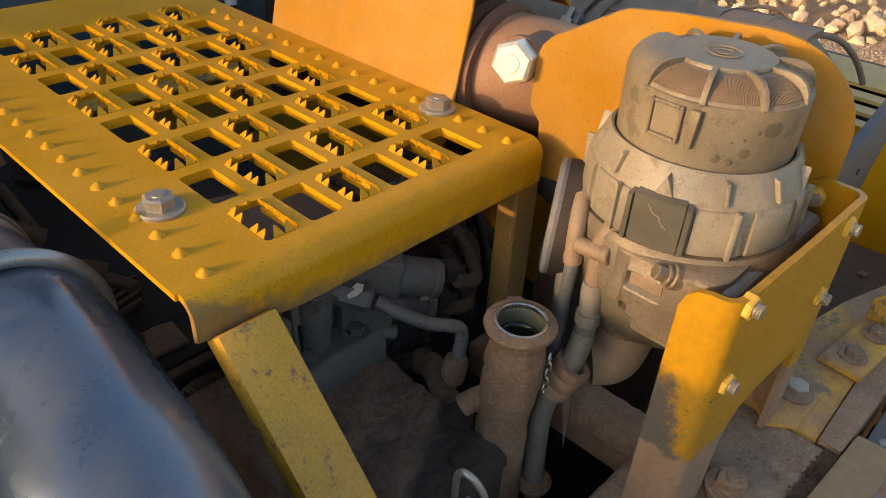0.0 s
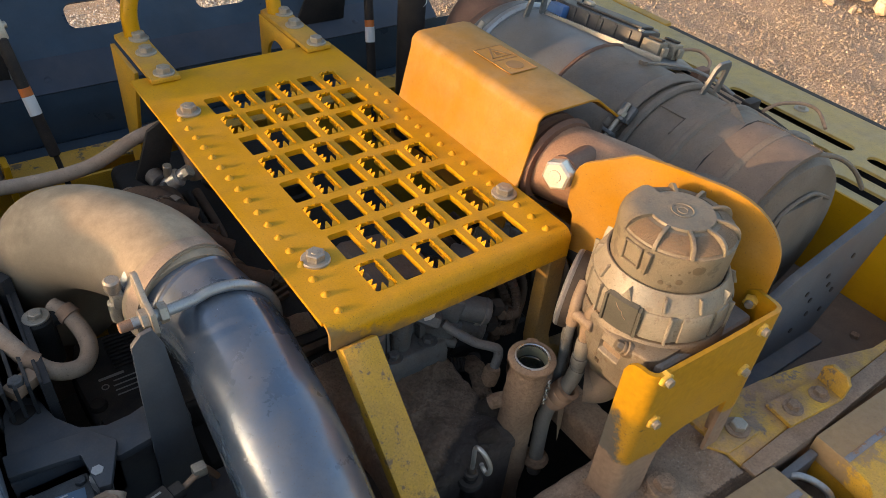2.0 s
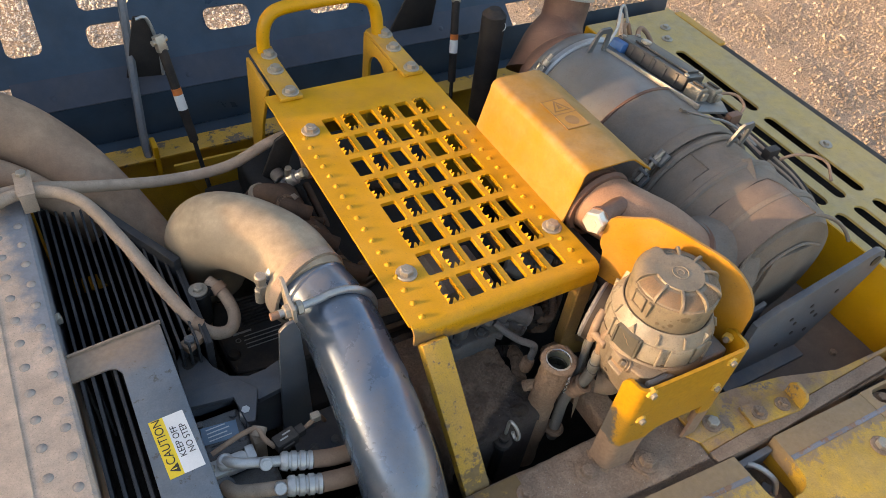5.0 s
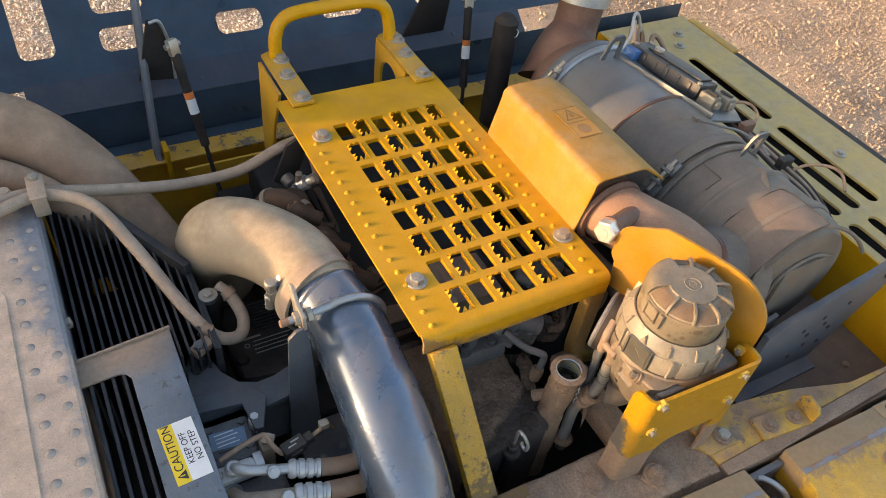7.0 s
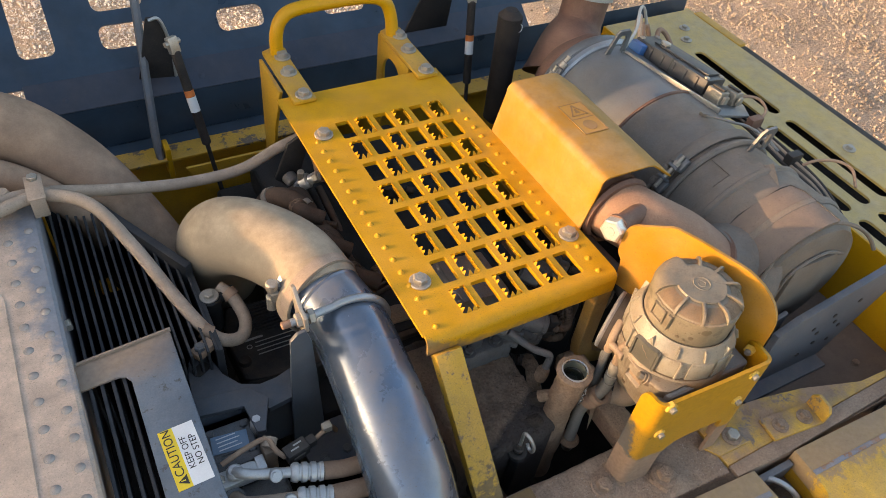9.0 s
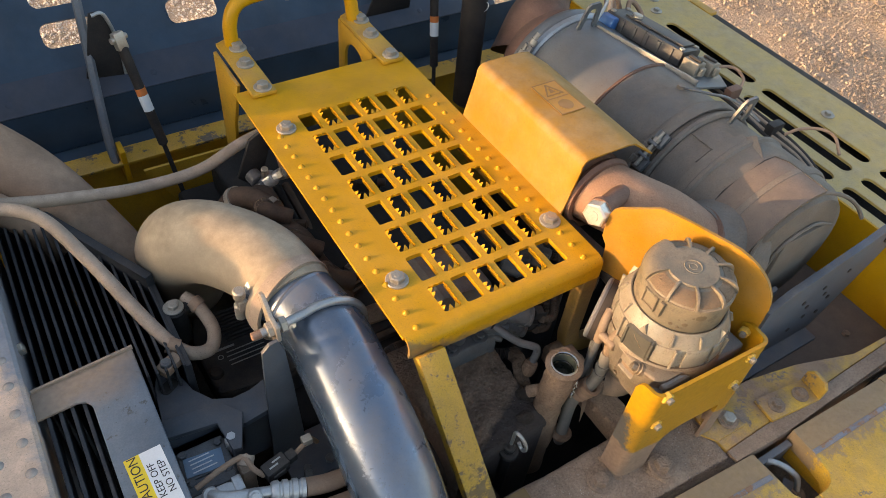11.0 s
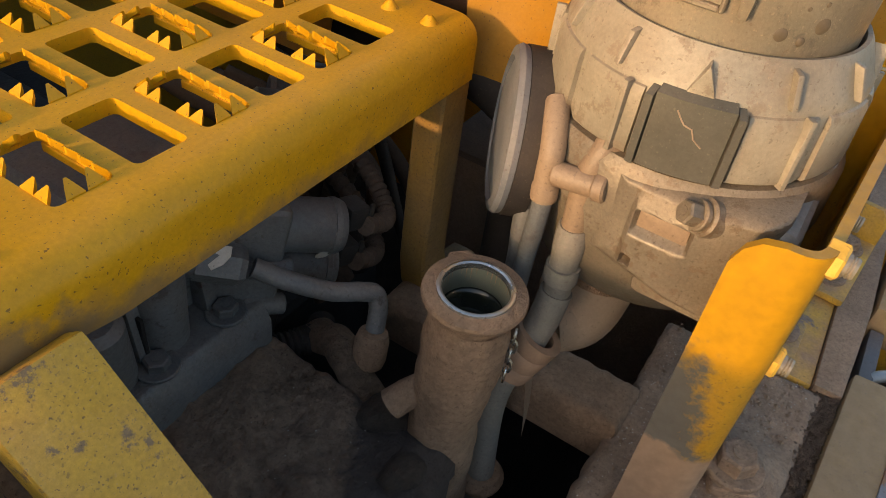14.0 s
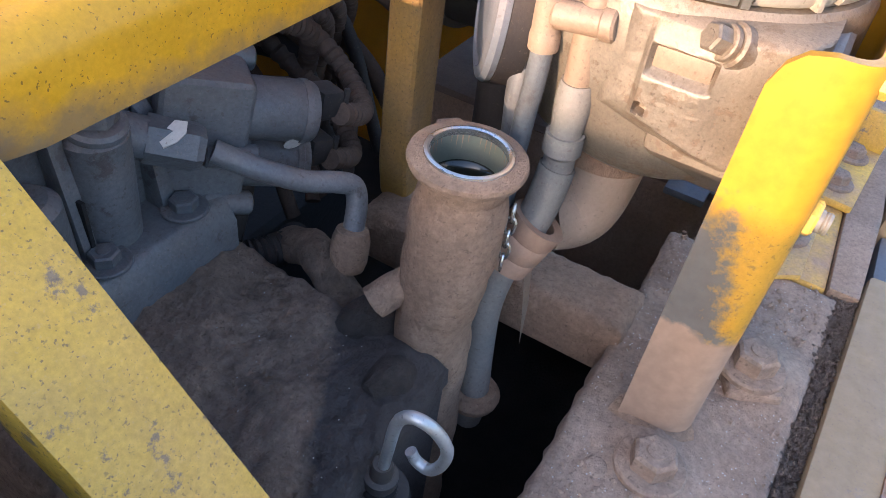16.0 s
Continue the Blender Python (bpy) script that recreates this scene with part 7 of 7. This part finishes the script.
part("port_flange", joined(prism(round_rect(-0.334, -0.278, -0.132, -0.110, 0.010), "xy", -0.132, -0.120, 0.002), rod((-0.307, -0.121, -0.120), (-0.307, -0.121, -0.108), 0.010, 18, 0.003), box(-0.281, -0.270, -0.128, -0.108, -0.130, -0.118, 0.002)), alu_tube, comp)
bolt(comp, (-0.325, -0.121, -0.120), head=HEX_S, s=0.8)
sup2 = thing("refrigerant_hose", "silver crimped fitting on a dusty black refrigerant hose", "hose", (-0.24, -0.15, -0.12))
part("metal_pipe", tube([(-0.307, -0.121, -0.112), (-0.300, -0.129, -0.108), (-0.285, -0.136, -0.110), (-0.245, -0.148, -0.116)], 0.0064, 16), alu_tube, sup2)
part("service_port", joined(rod((-0.266, -0.143, -0.112), (-0.267, -0.152, -0.101), 0.0078, 16, 0.001), rod((-0.267, -0.151, -0.102), (-0.2672, -0.1535, -0.099), 0.0048, 14)), alu_tube, sup2)
CRIMP = [(0, -0.020), (0.0098, -0.020), (0.0118, -0.017), (0.0120, -0.012), (0.0098, -0.0105), (0.0098, -0.0085), (0.0120, -0.007), (0.0120, -0.0015), (0.0098, 0.0), (0.0098, 0.002), (0.0120, 0.0035), (0.0120, 0.009), (0.0100, 0.0105), (0.0100, 0.0125), (0.0116, 0.014), (0.0112, 0.018), (0, 0.018)]
part("crimp", lathe(CRIMP, 20, axis_pose((-0.230, -0.153, -0.119), (1, -0.32, -0.15))), alu_tube, sup2)
part("hose", tube([(-0.213, -0.158, -0.122), (-0.185, -0.163, -0.128), (-0.15, -0.160, -0.140), (-0.10, -0.14, -0.17)], 0.0108, 18), rub_brown, sup2)
ref2 = thing("refrigerant_hose", "dusty crimped fitting on the lower refrigerant hose", "hose", (-0.24, -0.18, -0.13))
part("metal_pipe", tube([(-0.315, -0.140, -0.136), (-0.308, -0.156, -0.126), (-0.290, -0.165, -0.124), (-0.245, -0.178, -0.126)], 0.0086, 16), rub_tan, ref2)
part("port_ring", lathe([(0.008, -0.004), (0.013, -0.004), (0.013, 0.004), (0.008, 0.004)], 22, axis_pose((-0.316, -0.139, -0.138), (0.2, -0.6, 0.7)), True), cast, ref2)
part("service_port", rod((-0.260, -0.175, -0.122), (-0.261, -0.183, -0.111), 0.0075, 16, 0.001), alu_tube, ref2)
part("crimp", lathe(CRIMP, 20, axis_pose((-0.231, -0.182, -0.128), (1, -0.30, -0.12)) @ Matrix.Scale(1.08, 4)), alu_tube, ref2)
part("hose", tube([(-0.213, -0.187, -0.130), (-0.185, -0.190, -0.135), (-0.15, -0.186, -0.150), (-0.10, -0.16, -0.19)], 0.0118, 18), rub_brown, ref2)
for k, (bx, by) in enumerate(((-0.318, -0.048), (-0.277, -0.050), (-0.318, -0.088), (-0.277, -0.088))):
    bolt(comp, (bx, by, -0.136), head=HEX_C, s=0.6, spin=0.3 * k)
part("cast_rib", box(-0.3255, -0.2685, -0.0835, -0.0815, -0.20, -0.1335, 0.0006), cast, comp)
part("side_valve", joined(rod((-0.262, -0.060, -0.150), (-0.262, -0.060, -0.124), 0.0085, 16, 0.002), rod((-0.262, -0.060, -0.124), (-0.262, -0.060, -0.117), 0.0055, 6)), alu_tube, comp)
plug = thing("wiring_plug", "dark grey wiring plug with white print on a cable", "connector", (-0.22, -0.115, -0.13))
PM = Matrix.Translation((-0.226, -0.120, -0.118)) @ Matrix.Rotation(radians(12), 4, "Z")
part("shell", moved(joined(box(-0.022, 0.008, -0.009, 0.009, -0.009, 0.009, 0.003), box(0.008, 0.020, -0.006, 0.006, -0.006, 0.006, 0.002), box(-0.016, 0.0, -0.012, -0.0095, -0.004, 0.004, 0.001)), PM), plastic, plug)
part("print_bar", moved(joined(box(-0.015, -0.004, -0.003, -0.001, 0.0091, 0.0094, 0), box(-0.009, 0.002, 0.002, 0.004, 0.0091, 0.0094, 0)), PM), decal, plug)
part("cable", tube([(-0.206, -0.116, -0.118), (-0.194, -0.113, -0.114), (-0.184, -0.108, -0.116), (-0.172, -0.098, -0.15)], 0.0030, 10), rub_brown, plug)
part("clip", moved(box(-0.006, 0.006, -0.005, 0.005, -0.005, 0.006, 0.0015), Matrix.Translation((-0.189, -0.110, -0.113))), zinc, plug)
part("lead", tube([(-0.248, -0.124, -0.118), (-0.256, -0.118, -0.106), (-0.262, -0.100, -0.104), (-0.285, -0.098, -0.110), (-0.318, -0.104, -0.116)], 0.0034, 10), rub_brown, plug)
part("tie", lathe([(0.0055, -0.006), (0.009, -0.006), (0.009, 0.006), (0.0055, 0.006)], 18, axis_pose((-0.259, -0.102, -0.110), (0.4, 0.6, 0.3)), True), rub_tan, plug)


# ---- engine under the step ----
eng = thing("engine_block", "dark dusty diesel engine block under the step", "engine", (0.05, 0.0, -0.6))
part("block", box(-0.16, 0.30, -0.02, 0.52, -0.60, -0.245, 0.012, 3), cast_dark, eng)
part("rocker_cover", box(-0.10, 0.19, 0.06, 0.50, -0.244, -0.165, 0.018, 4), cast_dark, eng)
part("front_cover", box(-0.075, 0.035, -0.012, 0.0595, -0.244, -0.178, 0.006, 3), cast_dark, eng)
part("top_pad", moved(prism([(-0.017, -0.014), (0.015, -0.017), (0.017, 0.012), (0.004, 0.016), (-0.016, 0.015)], "xy", 0, 0.005, 0.001), Matrix.Translation((-0.011, 0.054, -0.166))), neck_dirt, eng, "flat pad under pale brown dust")
for k in range(4):
    part("cover_rib", moved(box(-0.034, 0.034, -0.0022, 0.0022, 0, 0.007, 0.0008), Matrix.Translation((-0.032 + 0.004 * k, 0.098 + 0.011 * k, -0.165)) @ Matrix.Rotation(0.25, 4, "Z")), loom_brown, eng)
part("cover_ledge", box(-0.046, 0.030, 0.014, 0.024, -0.178, -0.168, 0.002), loom_brown, eng)
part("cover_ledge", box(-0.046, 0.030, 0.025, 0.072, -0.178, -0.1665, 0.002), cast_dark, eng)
for k in range(5):
    part("cover_rib", box(-0.044, -0.030, 0.030 + 0.008 * k, 0.0335 + 0.008 * k, -0.1665, -0.162, 0.0008), loom_brown, eng)
part("cover_clip", moved(box(-0.006, 0.006, -0.016, 0.016, 0, 0.012, 0.003), Matrix.Translation((-0.002, 0.135, -0.165)) @ Matrix.Rotation(0.4, 4, "Z")), caked, eng)
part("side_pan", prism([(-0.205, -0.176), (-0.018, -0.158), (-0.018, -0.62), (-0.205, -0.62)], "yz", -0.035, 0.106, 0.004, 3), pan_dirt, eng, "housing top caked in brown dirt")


def pan_lumps(x, y):
    edge = 0.55 * x - y - 0.150 + 0.02 * fbm(x, y, 22, 3)
    h = 0.0026 / (1 + math.exp(edge * 900)) + 0.0014 * math.sin(40 * y + 210 * x + 4 * fbm(x, y, 30, 2)) * 0.4
    return h + 0.006 * math.exp(-((x - 0.093) ** 2 + (y + 0.184) ** 2) / 0.00022) + 0.003 * math.exp(-((x - 0.047) ** 2 + (y + 0.187) ** 2) / 0.00006)


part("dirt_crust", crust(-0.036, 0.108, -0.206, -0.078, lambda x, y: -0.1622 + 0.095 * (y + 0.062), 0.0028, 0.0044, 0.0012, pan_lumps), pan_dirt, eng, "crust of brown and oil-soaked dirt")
rp = random.Random(31)
grains("sand", [(x, y, -0.1585 + 0.095 * (y + 0.062) + rp.uniform(-0.0005, 0.0008), rp.uniform(0.0002, 0.0005)) for x, y in ((rp.uniform(-0.03, 0.104), rp.uniform(-0.203, -0.066)) for _ in range(110))], quartz, eng, "pale sand grains")
grains("loose_dirt", [(x, y, -0.1600 + 0.095 * (y + 0.062), 0.0006 + 0.0020 * rp.random() ** 3) for x, y in ((rp.uniform(-0.03, 0.104), rp.uniform(-0.203, -0.066)) for _ in range(500))], pan_dirt, eng)
part("flange_block", prism([(-0.084, -0.168), (-0.084, -0.146), (-0.078, -0.1345), (-0.050, -0.1335), (-0.030, -0.1335), (-0.030, -0.168)], "yz", 0.020, 0.104, 0.003, 3), cast, eng)
part("valve_block", prism([(0.006, -0.140), (0.020, -0.146), (0.052, -0.135), (0.104, -0.140), (0.110, -0.085), (0.104, -0.050), (0.030, -0.040), (0.006, -0.06)], "xz", -0.052, 0.03, 0.003, 2), cast, eng)
part("boss_column", rod((0.054, -0.055, -0.145), (0.054, -0.060, -0.078), 0.0140, 24, 0.003), cast, eng)
part("boss_column", rod((0.022, -0.058, -0.150), (0.018, -0.062, -0.092), 0.013, 22, 0.004), cast, eng)
part("web", prism([(-0.068, -0.150), (-0.052, -0.150), (-0.052, -0.070), (-0.060, -0.075)], "yz", 0.034, 0.041, 0.0015), cast, eng)
part("web", prism([(-0.066, -0.150), (-0.052, -0.150), (-0.052, -0.080), (-0.058, -0.085)], "yz", 0.078, 0.086, 0.0015), cast, eng)
part("pocket", box(0.0375, 0.0395, -0.0665, -0.0525, -0.128, -0.104, 0.0005), cast_dark, eng)
part("side_lug", joined(rod((0.000, -0.055, -0.072), (0.000, -0.068, -0.074), 0.016, 22, 0.004), rod((0.000, -0.068, -0.074), (0.000, -0.070, -0.074), 0.008, 18)), cast, eng)
part("plug_boss", rod((0.0545, -0.061, -0.0795), (0.0545, -0.0625, -0.074), 0.0125, 24, 0.0015), cast, eng)
bolt(eng, (0.0545, -0.0628, -0.0735), d=(0.0, -0.15, 1), head=HEX_C, s=1.05)
WASH_C = washer_mesh("casting_washer", cast, 0.0140, 0.0022)
for bx, by in ((0.0845, -0.0700), (0.0390, -0.0710)):
    bolt(eng, (bx, by, -0.1337), head=HEX_C, washer=WASH_C, s=0.78)
part("elbow_casting", tube([(0.135, -0.090, -0.178), (0.126, -0.112, -0.166), (0.118, -0.128, -0.166), (0.114, -0.145, -0.18), (0.11, -0.16, -0.21)], 0.0115, 18, rough=0.004), caked, eng)
part("dirt_lump", tube([(0.095, -0.150, -0.172), (0.108, -0.160, -0.168), (0.118, -0.170, -0.178)], lambda s: 0.005 + 0.009 * math.sin(math.pi * (0.15 + 0.7 * s)), 18, rough=0.007), oily, eng)
part("dirt_lump", tube([(0.070, -0.186, -0.172), (0.086, -0.190, -0.172), (0.098, -0.192, -0.180)], lambda s: 0.003 + 0.008 * math.sin(math.pi * (0.15 + 0.7 * s)), 18, rough=0.007), oily, eng)
part("corrugated_loom", tube([(0.075, -0.055, -0.178), (0.105, -0.078, -0.176), (0.13, -0.09, -0.178), (0.15, -0.08, -0.19)], lambda s: 0.0082 + 0.0011 * math.sin(s * 170), 16, 26), black, eng)

sol = thing("fuel_metering_valve", "grey cylindrical solenoid valve with a plug", "valve", (0.12, -0.07, -0.11))
for k, (dz, dy) in enumerate(((0.0, 0.0), (-0.030, 0.006))):
    a, b = Vector((0.118, -0.070 + dy, -0.094 + dz)), Vector((0.150, -0.093 + dy, -0.103 + dz))
    fm = axis_pose(a, b - a)
    part("flange", moved(joined(box(-0.0175, 0.0175, -0.020, 0.020, -0.034, 0.007, 0.005, 3), rod((0.016, 0.017, -0.012), (0.016, 0.017, 0.012), 0.006, 14, 0.001), rod((-0.016, -0.017, -0.012), (-0.016, -0.017, 0.012), 0.006, 14, 0.001)), fm), cast, sol)
    part("coil", lathe([(0, 0.006), (0.0150, 0.006), (0.0150, 0.037), (0.0138, 0.0395), (0.0110, 0.0405), (0, 0.0405)], 30, fm), cast, sol, "grey painted coil")
    part("coil_ring", lathe([(0.0146, 0.032), (0.0156, 0.0325), (0.0156, 0.0355), (0.0146, 0.036)], 30, fm, True), cast, sol)
    e = (b - a).normalized()
    part("plug", moved(joined(box(-0.0075, 0.0075, -0.007, 0.007, 0, 0.013, 0.002), box(-0.005, 0.005, -0.0095, -0.007, 0.002, 0.011, 0.001), box(-0.0075, -0.0055, -0.008, 0.008, 0.013, 0.016, 0.0006)), axis_pose(b + e * 0.001 + Vector((0.004, 0.004, 0.003)), e + Vector((0.4, 0.2, 0)))), plastic, sol)
    part("loom", tube([b + e * 0.014, b + Vector((0.040, -0.002, -0.016)), b + Vector((0.058, 0.030, -0.004)), b + Vector((0.056, 0.075, 0.022))], lambda s: 0.0055 + 0.0006 * math.sin(s * 160), 14, 24), loom_brown, sol)
part("paint_mark", moved(lathe([(0, 0.0003), (0.0045, 0.0003), (0.0045, 0), (0, 0)], 12), axis_pose((0.1335, -0.0935, -0.1125), (-0.45, -0.75, -0.45))), paint_white, sol)

ful = thing("fuel_line", "grey steel fuel line with union nuts", "pipe", (0.12, -0.1, -0.12))
fa, fb = Vector((0.074, -0.064, -0.092)), Vector((0.094, -0.082, -0.101))
part("union_nut", hex_mesh("union_nut", cast, 0.0108, 0.024), None, ful, "", axis_pose(fa, fb - fa))
part("adapter", rod(fa - (fb - fa) * 0.5, fa + (fb - fa) * 0.1, 0.0095, 18, 0.002), cast, ful)
part("paint_daub", moved(prism([(-0.007, -0.004), (-0.001, -0.0045), (0.004, -0.003), (0.007, 0.001), (0.003, 0.004), (-0.002, 0.0025), (-0.004, 0.0045), (-0.007, 0.002)], "xy", -0.0004, 0.0006), axis_pose((0.0795, -0.0760, -0.0868), (-0.50, -0.45, 0.74), 0.5)), paint_white, ful)
part("line", tube([fb, (0.104, -0.096, -0.109), (0.118, -0.112, -0.117), (0.130, -0.122, -0.120), (0.137, -0.127, -0.124), (0.1365, -0.130, -0.132), (0.132, -0.132, -0.142), (0.129, -0.1335, -0.149)], 0.0053, 16), cast, ful)
part("lower_nut", lathe([(0, -0.010), (0.0085, -0.010), (0.0095, -0.006), (0.0095, 0.006), (0.008, 0.011), (0, 0.011)], 20, axis_pose((0.126, -0.134, -0.153), (0.25, 0.05, 1))), neck_dirt, ful)

loom = thing("injector_wiring", "tangle of dusty black injector looms and plugs", "wiring", (0.2, 0.02, -0.1))
rw = random.Random(3)
for k in range(4):
    p = Vector((0.150 + 0.026 * k, -0.012 + 0.010 * k, -0.074 - 0.004 * k))
    part("plug", joined(rod(p, p + Vector((0.022, -0.020, -0.006)), 0.0125, 20, 0.003), rod(p + Vector((0.020, -0.018, -0.005)), p + Vector((0.032, -0.029, -0.009)), 0.0090, 16, 0.002)), cast, loom)
    q = p + Vector((0.032, -0.029, -0.009))
    part("loom", tube([q, q + Vector((0.020, -0.008, -0.012)), q + Vector((0.032, 0.004, -0.045)), q + Vector((0.026, 0.012, -0.09))], lambda s: 0.0058 + 0.0005 * math.sin(s * 150), 12, 20), loom_brown, loom)
for k in range(9):
    x0 = 0.13 + 0.018 * k
    part("loom", tube([(x0, 0.05 + rw.uniform(-0.03, 0.03), -0.10 + rw.uniform(-0.03, 0.03)), (x0 + 0.02, 0.0 + rw.uniform(-0.02, 0.02), -0.12 + rw.uniform(-0.02, 0.02)), (x0 + 0.03, -0.04 + rw.uniform(-0.02, 0.02), -0.14 + rw.uniform(-0.02, 0.02)), (x0 + rw.uniform(-0.02, 0.05), -0.06, -0.20)], rw.uniform(0.004, 0.008), 12), loom_brown if k % 3 else black, loom)
part("pipe", tube([(0.12, 0.02, -0.13), (0.17, 0.0, -0.135), (0.22, -0.02, -0.15), (0.26, 0.0, -0.17)], 0.009, 14), loom_brown, loom)

# clutter beside the rocker cover, seen through the openings and past the elbow
for k, (x, y, z, r, h) in enumerate(((-0.085, 0.18, -0.165, 0.022, 0.035), (-0.06, 0.26, -0.165, 0.018, 0.05), (-0.09, 0.33, -0.165, 0.024, 0.03), (0.03, 0.38, -0.165, 0.03, 0.03), (0.10, 0.30, -0.165, 0.028, 0.032))):
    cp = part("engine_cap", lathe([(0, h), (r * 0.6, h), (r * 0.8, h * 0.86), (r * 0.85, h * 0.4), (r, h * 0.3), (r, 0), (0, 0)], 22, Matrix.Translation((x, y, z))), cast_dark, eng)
    part("stub", rod((x, y, z + h * 0.5), (x + 0.03, y - 0.02, z + h * 0.5), 0.007, 12, 0.001), loom_brown, cp)
man = thing("intake_manifold", "brown dusty rounded manifold under the step's edge", "manifold", (-0.05, 0.15, -0.2))
part("runner", tube([(-0.080, 0.32, -0.125), (-0.066, 0.22, -0.128), (-0.052, 0.13, -0.140), (-0.046, 0.05, -0.155)], lambda s: 0.022 + 0.004 * math.sin(s * 19), 22, 14, rough=0.003), loom_brown, man)
for k, y in enumerate((0.28, 0.20, 0.125)):
    x = -0.088 + 0.012 * k
    part("branch", tube([(x + 0.012, y, -0.120), (x, y - 0.012, -0.100), (x + 0.004, y - 0.034, -0.094), (x + 0.03, y - 0.05, -0.105)], 0.0125, 18, 8, rough=0.0015), loom_brown, man)
    part("clamp", lathe([(0.0125, -0.005), (0.0142, -0.005), (0.0142, 0.005), (0.0125, 0.005)], 22, axis_pose((x + 0.001, y - 0.020, -0.097), (0.05, -1, 0.2)), True), caked, man)
pl = thing("rail_pipes", "dark dusty pipes along the engine side", "pipe", (-0.06, 0.1, -0.2))
for k in range(5):
    part("pipe", tube([(-0.075 + 0.014 * k, 0.35, -0.15), (-0.080 + 0.016 * k, 0.2, -0.155 - 0.006 * k), (-0.06 + 0.015 * k, 0.06, -0.18), (-0.045 + 0.01 * k, -0.03, -0.21 - 0.01 * k), (-0.05, -0.09, -0.30)], 0.0062, 12), cast_dark if k % 2 else loom_brown, pl)
sen = thing("sensor_bracket", "dark angled bracket with a fluid sensor", "sensor", (-0.06, 0.36, -0.08))
part("plate", prism([(-0.095, -0.105), (-0.070, -0.040), (-0.038, -0.022), (-0.030, -0.030), (-0.052, -0.100), (-0.078, -0.122)], "xz", 0.345, 0.351, 0.001), plastic, sen)
part("sensor", joined(rod((-0.075, 0.343, -0.100), (-0.070, 0.325, -0.105), 0.012, 18, 0.002), rod((-0.070, 0.325, -0.105), (-0.060, 0.310, -0.13), 0.009, 14, 0.002)), cast, sen)
part("socket", rod((-0.095, 0.33, -0.13), (-0.060, 0.30, -0.150), 0.015, 18, 0.003), cast_dark, sen)
part("valve_body", joined(rod((-0.072, 0.335, -0.120), (-0.046, 0.318, -0.098), 0.0125, 20, 0.003), rod((-0.046, 0.318, -0.098), (-0.038, 0.313, -0.091), 0.0085, 18, 0.001)), alu_tube, sen, "bare metal valve body")
part("valve_nut", hex_mesh("valve_nut", zinc, 0.0095, 0.009), None, sen, "", axis_pose((-0.040, 0.314, -0.093), (0.75, -0.5, 0.6)))
part("valve_stem", rod((-0.060, 0.326, -0.105), (-0.060, 0.320, -0.078), 0.0055, 14, 0.001), zinc, sen)
part("hose_end", tube([(-0.04, 0.362, -0.052), (-0.030, 0.356, -0.062), (-0.022, 0.345, -0.085), (-0.02, 0.335, -0.12)], 0.0095, 16), rub_brown, sen)
trb = thing("coolant_elbow", "brown dusty coolant elbow with clamps beside the step", "pipe", (-0.10, 0.30, -0.12))
part("elbow", tube([(-0.125, 0.335, -0.15), (-0.112, 0.315, -0.115), (-0.092, 0.290, -0.102), (-0.075, 0.262, -0.110), (-0.066, 0.240, -0.14)], 0.017, 20, 8, rough=0.001), loom_brown, trb)
for p, d in (((-0.112, 0.315, -0.115), (0.5, -0.6, 0.7)), ((-0.078, 0.266, -0.108), (0.5, -0.8, -0.25))):
    part("clamp", lathe([(0.017, -0.005), (0.0190, -0.005), (0.0190, 0.005), (0.017, 0.005)], 24, axis_pose(p, d), True), zinc, trb)
part("boss", joined(rod((-0.090, 0.240, -0.165), (-0.090, 0.240, -0.120), 0.014, 18, 0.004), rod((-0.090, 0.240, -0.122), (-0.090, 0.240, -0.112), 0.008, 6)), caked, trb)
part("small_pipe", tube([(-0.105, 0.215, -0.13), (-0.118, 0.18, -0.12), (-0.112, 0.14, -0.135), (-0.10, 0.10, -0.18)], 0.006, 12), loom_brown, trb)
conn = thing("harness_plug", "dark wiring plug hanging beside the leg", "connector", (-0.03, -0.05, -0.22))
part("plug", moved(joined(box(-0.014, 0.014, -0.012, 0.012, -0.03, 0.03, 0.003), box(-0.010, 0.010, -0.016, -0.0125, -0.02, 0.02, 0.002)), axis_pose((-0.021, -0.045, -0.184), (0.02, 0.88, 0.47))), module_grey, conn)
part("plug_latch", moved(box(-0.006, 0.006, 0.0125, 0.0165, -0.022, 0.010, 0.0012), axis_pose((-0.021, -0.045, -0.184), (0.02, 0.88, 0.47))), module_grey, conn)
part("rear_cap", moved(rod((0, 0, 0.030), (0, 0, 0.044), 0.009, 16, 0.002), axis_pose((-0.021, -0.045, -0.184), (0.02, 0.88, 0.47))), module_grey, conn)
part("spring_loom", tube([(-0.034, -0.015, -0.170), (-0.020, -0.013, -0.163), (-0.006, -0.012, -0.164), (0.006, -0.010, -0.172)], lambda s: 0.0058 + 0.0013 * math.sin(s * 105), 12, 20), loom_brown, conn)
lows = thing("lower_hose", "dust-covered hose at the front of the engine", "hose", (0.0, -0.2, -0.24))
part("hose", tube([(-0.09, -0.10, -0.20), (-0.05, -0.14, -0.215), (-0.01, -0.19, -0.24), (0.02, -0.22, -0.30)], 0.022, 20), loom_brown, lows)
